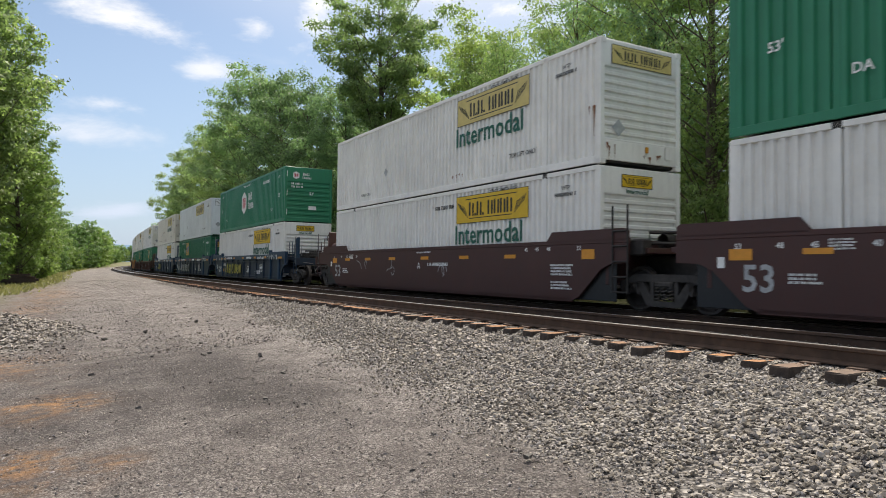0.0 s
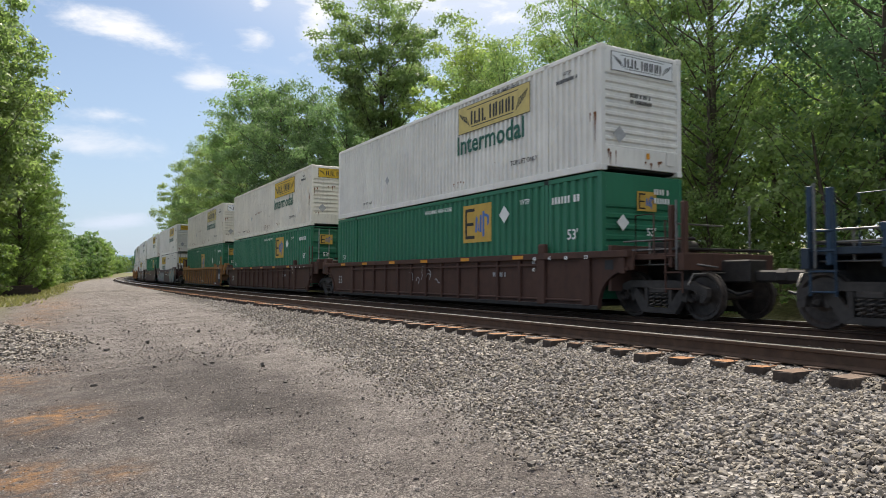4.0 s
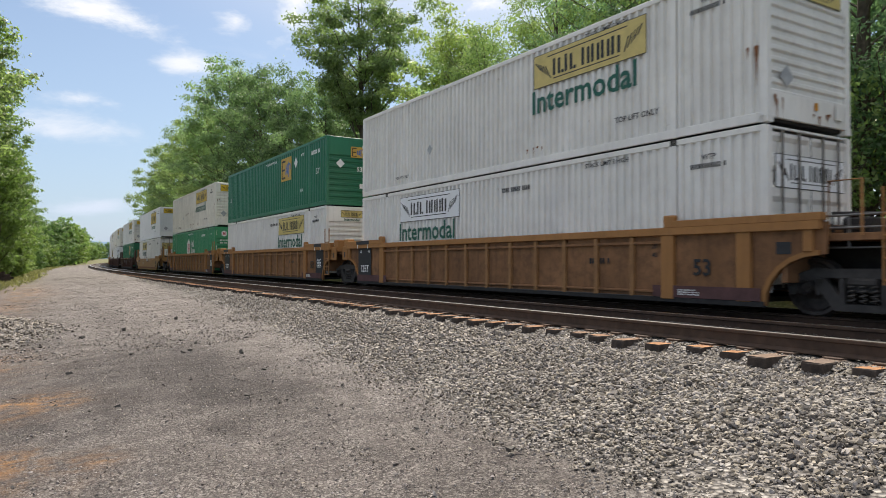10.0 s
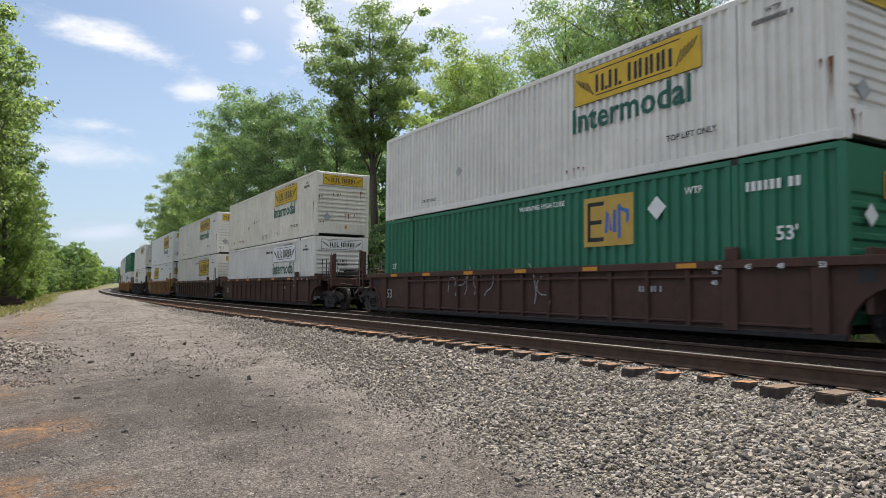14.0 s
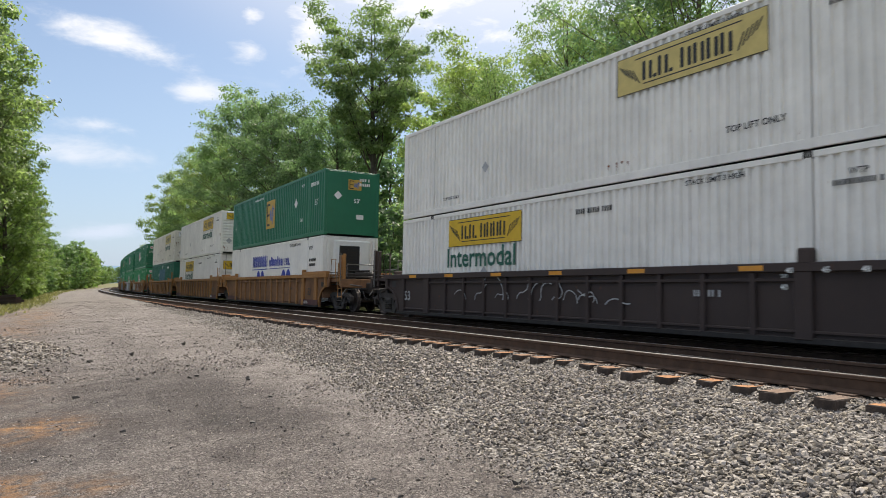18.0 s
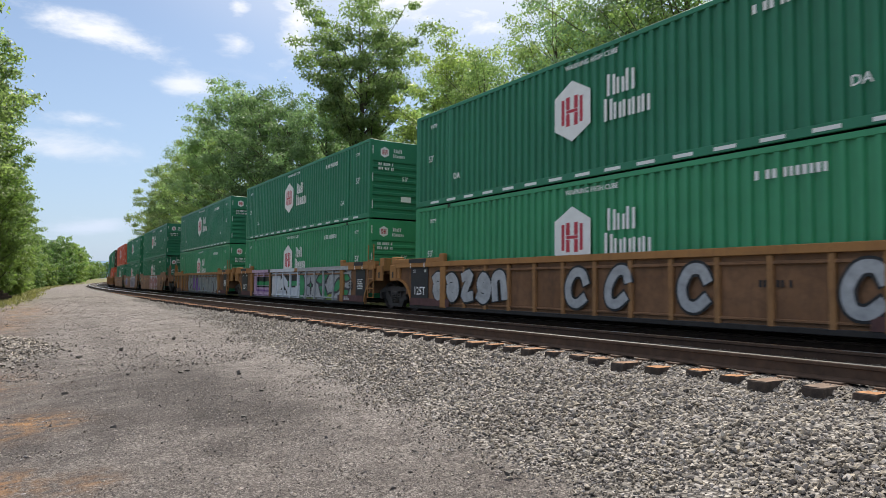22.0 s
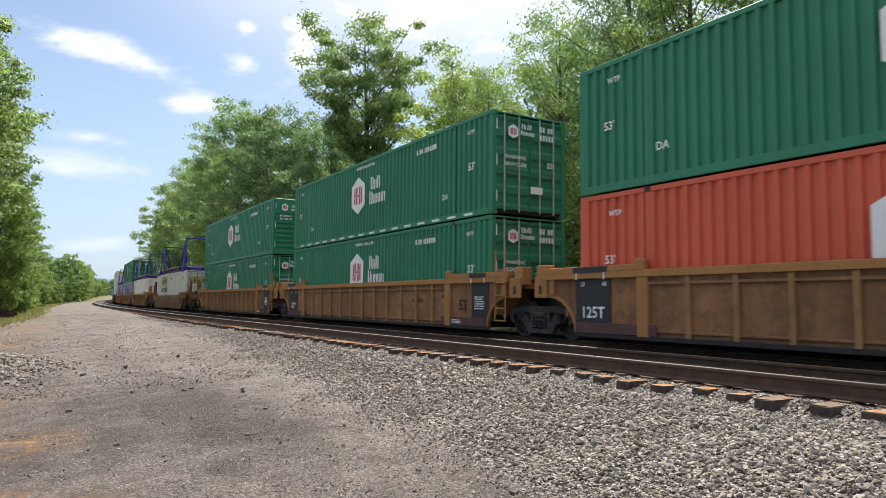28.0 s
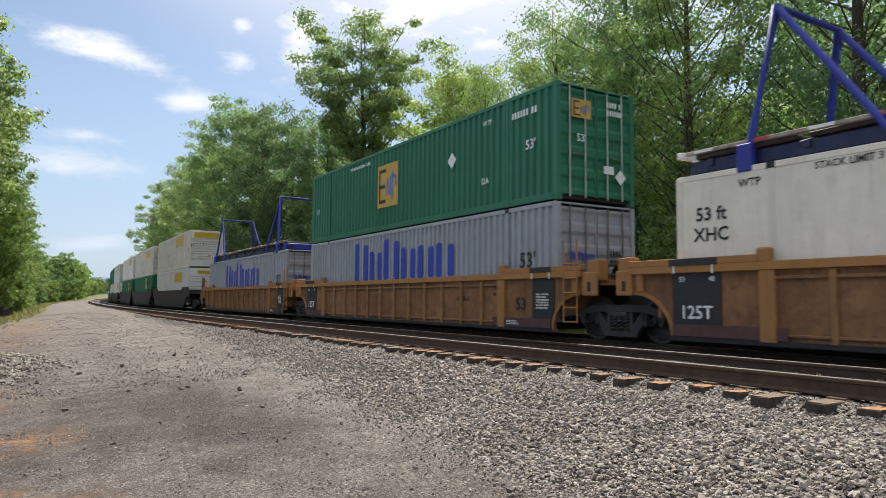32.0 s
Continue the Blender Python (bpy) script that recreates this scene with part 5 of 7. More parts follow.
        blocks(c, "wordmark", LOGO_WHITE, -0.12, CH - 0.62, "tllll", 0.14, 0.48, yy, lead=True)
        words(c, "53'", LOGO_WHITE, 0.15 if end == "front" else 0.7, 1.5, 0.22, yy, True)
        plate(c, "notice", LOGO_WHITE, 0.2, 0.75, 0.42, 0.20, yy, lead=True)
        if end != "door":
            bars(c, LOGO_WHITE, -0.6, 1.95, 0.7, 2, 0.10, yy, True)
        if end == "door":
            bars(c, LOGO_WHITE, 0.62, CH - 0.45, 0.62, 2, 0.15, yy, True)
            words(c, "WARNING", LOGO_WHITE, -0.55, 1.62, 0.15, yy, True)
            words(c, "HIGH CUBE", LOGO_WHITE, -0.55, 1.42, 0.15, yy, True)
        for z in (0.5, 1.5, 2.5):
            plate(c, "reflector", LOGO_WHITE, -1.18, z, 0.03, 0.3, yy, lead=True)
    elif logo == "matson":
        blocks(c, "wordmark", LOGO_BLUE, x, 1.22, "tl" + "tlll", 1.38, 7.1, FACE)
        words(c, "53'", BLACK, 6.95, 1.50, 0.55, FACE)
        blocks(c, "wordmark", LOGO_BLUE, -0.55, 1.5, "tltlll", 0.22, 0.75, hx + 0.045, lead=True)
        bars(c, BLACK, 0.65, 1.62, 0.55, 2, 0.14, hx + 0.045, True)
    elif logo == "blue_arcs":
        blocks(c, "wordmark", LOGO_BLUE, x - 1.7, 1.72, "ttttttt", 0.62, 2.9, FACE)
        blocks(c, "wordmark", LOGO_BLUE, x + 1.8, 1.72, "ltlltll_ll.", 0.50, 3.5, FACE)
        plate(c, "logo_line", LOGO_BLUE, x - 1.7, 1.60, 3.0, 0.05, FACE)
        plate(c, "logo_line", LOGO_BLUE, x + 1.8, 1.60, 3.5, 0.03, FACE)
        for a in (-1.9, 2.6):
            for dx in (0, 0.75):
                fan = [(0.34 * math.cos(k * math.pi / 8), 0.40 * math.sin(k * math.pi / 8)) for k in range(9)]
                part("logo_arc", poly_mesh("fan", [fan], LOGO_BLUE, -0.003, 0), c, pose(x + a + dx, FACE, 1.12))
        words(c, "WTP", BLACK, 6.5, CH - 0.5, 0.24, FACE)
        bars(c, BLACK, 6.8, CH - 1.1, 0.9, 2, 0.13, FACE)
        words(c, "STACK LIMIT 3 HIGH", BLACK, 4.3, CH - 0.25, 0.18, FACE)
    elif logo == "xhc":
        words(c, "53 ft", BLACK, -7.3, 2.12, 0.35, FACE)
        words(c, "XHC", BLACK, -7.3, 1.74, 0.35, FACE)
        words(c, "WTP", BLACK, -6.5, CH - 0.3, 0.2, FACE)
        words(c, "STACK LIMIT 3 HIGH", BLACK, -4.6, CH - 0.2, 0.16, FACE)
        bars(c, BLACK, 6.8, CH - 0.6, 0.8, 3, 0.13, FACE)
    if mat is CREAM and not low:
        rust_runs(c, [(-6.6, 0.45, 3, 0.25), (-4.6, 0.42, 6, 0.22), (-0.4, 0.46, 9, 0.3), (-2.4, 1.35, 10, 0.14), (2.2, 0.44, 4, 0.22), (7.75, 1.5, 2, 1.0), (-4.2, 1.15, 1, 0.3)])
        if end == "front":
            rust_runs(c, [(-1.22, 1.75, 2, 0.5), (0.85, 2.05, 2, 0.4), (-0.5, 1.9, 3, 0.3), (0.2, 1.0, 3, 0.35), (-1.1, 0.6, 2, 0.4)], lead=True)
    elif mat is WHITE and not low:
        rust_runs(c, [(1.6, 0.38, 4, 0.16), (7.78, 1.35, 2, 0.9)])
        if end == "front":
            rust_runs(c, [(-1.15, 0.42, 3, 0.35), (0.1, 0.26, 4, 0.15)], lead=True)
    return c


# ---- well cars ----
SIDE_TOP, SIDE_LOW = 1.52, 0.16
WHEEL_R = 0.4826


def wheelset_mesh():
    bm = bmesh.new()
    for sy in (-1, 1):
        prof = [(0.06, -0.07), (0.20, -0.05), (0.38, -0.02), (0.42, -0.065), (WHEEL_R + 0.025, -0.065), (WHEEL_R + 0.025, -0.035), (WHEEL_R, -0.028), (WHEEL_R - 0.006, 0.07), (0.42, 0.07), (0.38, 0.02), (0.20, 0.03), (0.10, 0.07), (0.06, 0.07)]
        n = 16
        rings = []
        for rad, off in prof:
            rings.append([bm.verts.new((rad * math.cos(2 * math.pi * k / n), sy * (0.7535 + off), rad * math.sin(2 * math.pi * k / n))) for k in range(n)])
        for a, b in zip(rings, rings[1:]):
            for k in range(n):
                bm.faces.new((a[k], a[(k + 1) % n], b[(k + 1) % n], b[k]))
        # bolts of the axle cap, which show the turning
        for k in range(3):
            a = 2 * math.pi * k / 3
            bmesh.ops.create_cube(bm, size=0.05, matrix=Matrix.Translation((0.05 * math.cos(a), sy * 1.02, 0.05 * math.sin(a))))
    bmesh.ops.create_cone(bm, cap_ends=True, segments=12, radius1=0.085, radius2=0.085, depth=2.02, matrix=Matrix.Rotation(math.pi / 2, 4, "X"))
    bmesh.ops.recalc_face_normals(bm, faces=bm.faces[:])
    me = bpy.data.meshes.new("wheelset")
    bm.to_mesh(me)
    bm.free()
    me.materials.append(plain("wheel_steel", (0.075, 0.062, 0.055), 0.55, 0.6, 0.4))
    return me


WHEELSET = wheelset_mesh()
SPINS = []


def truck(car, x):
    """A four-wheeled truck: cast side frames with springs, a bolster, two wheelsets that turn."""
    t = part("truck", poly_mesh("bolster", [[(-0.22, 0.42), (0.22, 0.42), (0.22, 0.72), (-0.22, 0.72)]], STEEL_DARK, -1.05, 1.05), car, pose(x, 0, 0))
    half = [[(-1.22, 0.47), (-1.22, 0.63), (-0.78, 0.79), (0.0, 0.79), (0.0, 0.64), (-0.70, 0.64)], [(-1.20, 0.47), (-1.14, 0.36), (-1.06, 0.36), (-1.04, 0.53)], [(-0.76, 0.62), (-0.72, 0.36), (-0.66, 0.36), (-0.60, 0.63)],
            [(-0.80, 0.63), (-0.58, 0.63), (-0.26, 0.24), (-0.44, 0.12)], [(-0.44, 0.12), (0.0, 0.12), (0.0, 0.235), (-0.26, 0.235)], [(-0.36, 0.36), (-0.27, 0.25), (-0.27, 0.635), (-0.36, 0.635)]]
    frame_loops = half + [[(-a, b) for a, b in loop[::-1]] for loop in half]
    for sy in (-1, 1):
        part("side_frame", poly_mesh("sideframe", frame_loops, TRUCK_STEEL, -0.07, 0.07), t, pose(0, sy * 1.0, 0))
        if sy > 0 or FAR_OFF[0]:
            continue
        coils = [[(x0 + 0.05 * math.cos(k * 1.05), -0.05 + 0.05 * math.sin(k * 1.05), 0.24 + 0.012 * k) for k in range(25)] for x0 in (-0.17, 0.0, 0.17)]
        part("spring_nest", tube_mesh("springs", coils, 0.017, SPRING_STEEL, 5), t, pose(0, sy * 1.0, 0))
        part("bolster_end", box_mesh(0.46, 0.20, 0.12, TRUCK_STEEL, 0.03), t, pose(0, sy * 1.02, 0.58))
        for ax in (-0.9, 0.9):
            part("bearing", tube_mesh("bearing", [[(0, -0.12, 0), (0, -0.10, 0), (0, 0.1, 0)]], 0.12, TRUCK_STEEL, 12), t, pose(ax, sy * 1.0, WHEEL_R))
    for ax in (-0.9, 0.9):
        w = part("wheelset", WHEELSET, t, pose(ax, 0, WHEEL_R))
        SPINS.append((w, ax, car, x))
    return t


# strokes of sprayed shapes, in a unit square
SHAPES = [[(0, 0), (0.08, 1), (0.85, 0.05), (0.95, 1)], [(1, 0.88), (0.5, 1), (0.05, 0.75), (0.5, 0.52), (0.95, 0.28), (0.5, 0), (0, 0.14)], [(0.1, 0.5), (0.9, 0.56), (0.6, 1), (0.1, 0.72), (0.1, 0.25), (0.5, 0), (1, 0.15)],
          [(0.05, 0), (0.1, 1), (0.85, 0.9), (0.78, 0.55), (0.2, 0.5), (0.95, 0)], [(0, 0), (0.35, 1), (0.6, 0.95), (0.95, 0)], [(0.1, 0.95), (0.9, 1), (0.1, 0.08), (0.95, 0.02)], [(0.9, 0.85), (0.4, 1), (0.02, 0.5), (0.4, 0), (0.95, 0.2), (0.9, 0.5), (0.5, 0.5)],
          [(0.05, 1), (0.1, 0.15), (0.5, 0), (0.9, 0.2), (0.95, 1)]]


def strip(path, w, y0, y1):
    """A flat ribbon along a bent line, rising a little as it goes."""
    pts = []
    n = len(path)
    for i in range(n - 1):
        p0, p1, p2, p3 = [Vector(path[min(max(j, 0), n - 1)]) for j in (i - 1, i, i + 1, i + 2)]
        for k in range(4):
            s = k / 4
            pts.append(0.5 * ((2 * p1) + (p2 - p0) * s + (2 * p0 - 5 * p1 + 4 * p2 - p3) * s * s + (3 * p1 - p0 - 3 * p2 + p3) * s ** 3))
    pts.append(Vector(path[-1]))
    v = []
    m = len(pts)
    for i, p in enumerate(pts):
        d = (pts[min(i + 1, m - 1)] - pts[max(i - 1, 0)]).normalized()
        e = p + d * (w * 0.5 if i == m - 1 else -w * 0.5 if i == 0 else 0)
        y = y0 + (y1 - y0) * i / (m - 1)
        v += [(e.x - d.y * w, y, e.y + d.x * w), (e.x + d.y * w, y, e.y - d.x * w)]
    return v, [(2 * i, 2 * i + 1, 2 * i + 3, 2 * i + 2) for i in range(m - 1)]


def tag_blobs(car, key, mat, x0, x1, z0, z1, seed, outline=None, y=None, rough=0.25):
    """A sprayed piece: fat bent strokes with a rim, over a ragged field where it has one."""
    r = random.Random(seed)
    hh = z1 - z0
    n = max(1, round((x1 - x0) / (0.78 * hh)))
    step = (x1 - x0) / n
    y = CAR_FACE if y is None else y
    field = {TAG_TEAL: TAG_TEAL, LOGO_WHITE: None, BLACK: None, TAG_SILVER: None}.get(outline)
    rim = BLACK if outline in (TAG_TEAL, None) else outline
    if field:
        top = [(x0 + (x1 - x0) * k / 14, z1 - hh * r.uniform(0.0, 0.22)) for k in range(15)]
        low = [(x0 + (x1 - x0) * k / 14, z0 + hh * r.uniform(0.0, 0.18)) for k in range(15)]
        part("graffiti_field", poly_mesh((key, seed), [low + top[::-1]], field, -0.002, 0), car, pose(0, y - 0.001, 0))
    fat = (0.115 if outline in (TAG_TEAL, None) else 0.155) * min(hh, 1.1 * step)
    for k in range(n):
        single = isinstance(key, tuple)
        shape, flip, over = r.choice(SHAPES), r.random() < 0.5, r.random() < 0.5
        if single:
            shape, flip, over, fat = [(0.95, 0.66), (0.75, 0.95), (0.32, 0.95), (0.02, 0.55), (0.12, 0.12), (0.5, 0.0), (0.9, 0.2)], False, False, 0.10
        lean, tilt = r.uniform(-0.10, 0.16) * step, r.uniform(-0.06, 0.06) * hh
        ww, h0 = step * r.uniform(0.62, 0.74), hh - 2.4 * fat
        path = [(x0 + k * step + 1.1 * fat + a * ww * 0.9 + lean * b_, z0 + 1.2 * fat + b_ * h0 + tilt * a) for a, b_ in [((1 - a if flip else a), (1 - b_ if over else b_)) for a, b_ in shape]]
        va, fa = strip(path, fat + 0.05, -0.004, -0.009)
        vb, fb = strip(path, fat, -0.011, -0.017)
        me = arrays_mesh("spray", va + vb, fa + [tuple(i + len(va) for i in f) for f in fb], [rim, mat], False, [0] * len(fa) + [1] * len(fb))
        part("graffiti", me, car, pose(0, y, 0), "sprayed graffiti")


def lens(cx, cz, w, h, turn=0.0):
    """A pointed leaf outline."""
    c, s_ = math.cos(radians(turn)), math.sin(radians(turn))
    pts = [(-w / 2 + w * k / 8, h / 2 * math.sin(math.pi * k / 8)) for k in range(9)] + [(w / 2 - w * k / 8, -h / 2 * math.sin(math.pi * k / 8)) for k in range(1, 8)]
    return [(cx + a * c - b * s_, cz + a * s_ + b * c) for a, b in pts]


def swollen(loop, cx, cz, d):
    """The same outline, pushed outwards."""
    out = []
    for a, b in loop:
        n = math.hypot(a - cx, b - cz) or 1.0
        out.append((a + (a - cx) / n * d, b + (b - cz) / n * d))
    return out


def fat_shapes(car, fills, rim, x0, x1, z0, z1, n, seed, y=None, accent=None):
    """A sprayed row of fat, swelling shapes that press against each other, each with a dark rim, an eye and a pale edge line."""
    r = random.Random(seed)
    y = CAR_FACE if y is None else y
    step, hh = (x1 - x0) / n, z1 - z0
    for k in range(n):
        cx, cz = x0 + (k + 0.5) * step, (z0 + z1) / 2 + r.uniform(-0.03, 0.03) * hh
        lean, pinch = r.uniform(-0.55, 0.55) * step, r.uniform(0.45, 0.8)
        loop = []
        for i in range(16):
            a = 2 * math.pi * i / 16
            rx = 0.66 * step * (abs(math.cos(a)) ** 0.55) * (1 if math.cos(a) > 0 else -1) * (pinch if math.sin(a) * (1 if k % 2 else -1) > 0.3 else 1.0)
            rz = 0.50 * hh * (abs(math.sin(a)) ** 0.6) * (1 if math.sin(a) > 0 else -1)
            loop.append((cx + rx * r.uniform(0.78, 1.08) + lean * rz / hh, cz + rz * r.uniform(0.86, 1.06)))
        mat = fills[k % len(fills)]
        d = 0.0045 * k
        part("graffiti_rim", poly_mesh(("rim", seed, k, x0), [swollen(loop, cx, cz, 0.05)], rim, -0.001, 0), car, pose(0, y - d, 0))
        g = part("graffiti", poly_mesh(("fat", seed, k, x0), [loop], mat, -0.001, 0), car, pose(0, y - d - 0.0015, 0), "sprayed graffiti")
        eye = lens(cx + r.uniform(-0.12, 0.12) * step, cz + r.choice((-0.14, 0.16)) * hh, r.uniform(0.3, 0.55) * step, r.uniform(0.12, 0.24) * hh, r.uniform(10, 170))
        notch = [(cx - 0.05 * step, z0 - 0.02), (cx + 0.10 * step, z0 - 0.02), (cx + r.uniform(-0.08, 0.12) * step, z0 + r.uniform(0.22, 0.42) * hh)]
        part("graffiti_eye", poly_mesh(("eye", seed, k, x0), [eye], accent or rim, -0.001, 0), g, pose(0, -0.0015, 0))
        cut = [(cx + r.uniform(-0.5, -0.2) * step, z1 + 0.03), (cx + r.uniform(0.0, 0.25) * step, z1 + 0.03), (cx + r.uniform(-0.2, 0.2) * step, z1 - r.uniform(0.15, 0.35) * hh)]
        part("graffiti_notch", poly_mesh(("cut", seed, k, x0), [cut], rim, -0.001, 0), g, pose(0, -0.0015, 0))
        part("graffiti_notch", poly_mesh(("notch", seed, k, x0), [notch], rim, -0.001, 0), g, pose(0, -0.0015, 0))


def sprayed_posts(car, spans):
    """Side posts, rail and chord face under the same spray paint. spans: from, to, paint."""
    y = -(CAR_W - 0.03)
    for a, b, mat in spans:
        for k in range(-5, 6):
            x = 0.09 + 1.02 * k
            if a < x < b:
                part("painted_post", box_mesh(0.12, 0.09, SIDE_TOP - SIDE_LOW - 0.17, mat, 0.014), car, pose(x, y + 0.005, (SIDE_TOP - 0.15 + SIDE_LOW) / 2 + 0.04))
        for z, w in ((SIDE_TOP - 0.25, 0.066), (SIDE_LOW + 0.16, 0.056)):
            part("painted_rail", box_mesh(b - a, 0.068, w, mat), car, pose((a + b) / 2, y + 0.016, z))


def scribble(car, mat, x, z, w, h, seed, y=None, thick=0.025):
    """A quick sprayed scrawl: a few curling strokes."""
    r = random.Random(seed)
    y = (CAR_FACE if y is None else y) - 0.003
    n = max(2, round(w / (0.7 * h + 0.1)))
    for k in range(n):
        px, pz, ang = x - w / 2 + (k + r.uniform(0.2, 0.5)) * w / n, z - h * r.uniform(0.25, 0.5), r.uniform(0.6, 1.9)
        turn = r.choice((-1, 1)) * r.uniform(0.15, 0.5)
        pts = []
        for i in range(13):
            pts.append((px, pz, ang))
            px, pz = px + math.cos(ang) * 0.13 * h, pz + math.sin(ang) * 0.13 * h
            ang += turn * r.uniform(0.4, 1.6)
            if r.random() < 0.18:
                turn = -turn
        loop = [(a - math.sin(t) * thick / 2, b + math.cos(t) * thick / 2) for a, b, t in pts] + [(a + math.sin(t) * thick / 2, b - math.cos(t) * thick / 2) for a, b, t in pts[::-1]]
        part("scrawl", poly_mesh(("scrawl", seed, k), [loop], mat, -0.002, 0), car, pose(0, y, 0))


def rust_runs(c, spots, y=None, lead=False):
    """Rust that has run down from dents. spots: x, z, count, length."""
    r = random.Random(round(sum(a for a, *_ in spots) * 100))
    for x, z, n, ln in spots:
        loops = []
        for k in range(n):
            a, l, w = x + 0.16 * k + r.uniform(-0.09, 0.09), ln * r.uniform(0.15, 1.3), r.uniform(0.012, 0.05)
            up = r.uniform(-0.03, 0.06)
            loops.append([(a - w, z + up), (a - w * 0.4, z + up - 0.3 * l), (a - 0.005, z + up - l), (a + w * 0.35, z + up - 0.4 * l), (a + w, z + up), (a, z + up + 0.03)])
        me = poly_mesh(("rust", x, z, n), loops, RUST_RUN, -0.002, 0)
        part("rust_stain", me, c, pose(0, FACE - 0.001, 0) if not lead else pose(CL / 2 + 0.003, 0, 0, 0, 0, 90))


RUST_RUN = plain("rust_run", (0.20, 0.085, 0.038), 0.9, var=0.5, scale=14, bump=0)
CAR_W = 1.48
CAR_FACE = -CAR_W
# worn posts, paler than the panels: light they catch is put into the paint
POST_PAINT = paint("worn_lit_orange_post_paint", (0.36, 0.19, 0.082), dirt=0.55, grime=(0.08, 0.05, 0.035), rough=0.6, rust=0.3)
DARK_CARS = (BROWN, DARKBROWN, NAVY, CHARCOAL)


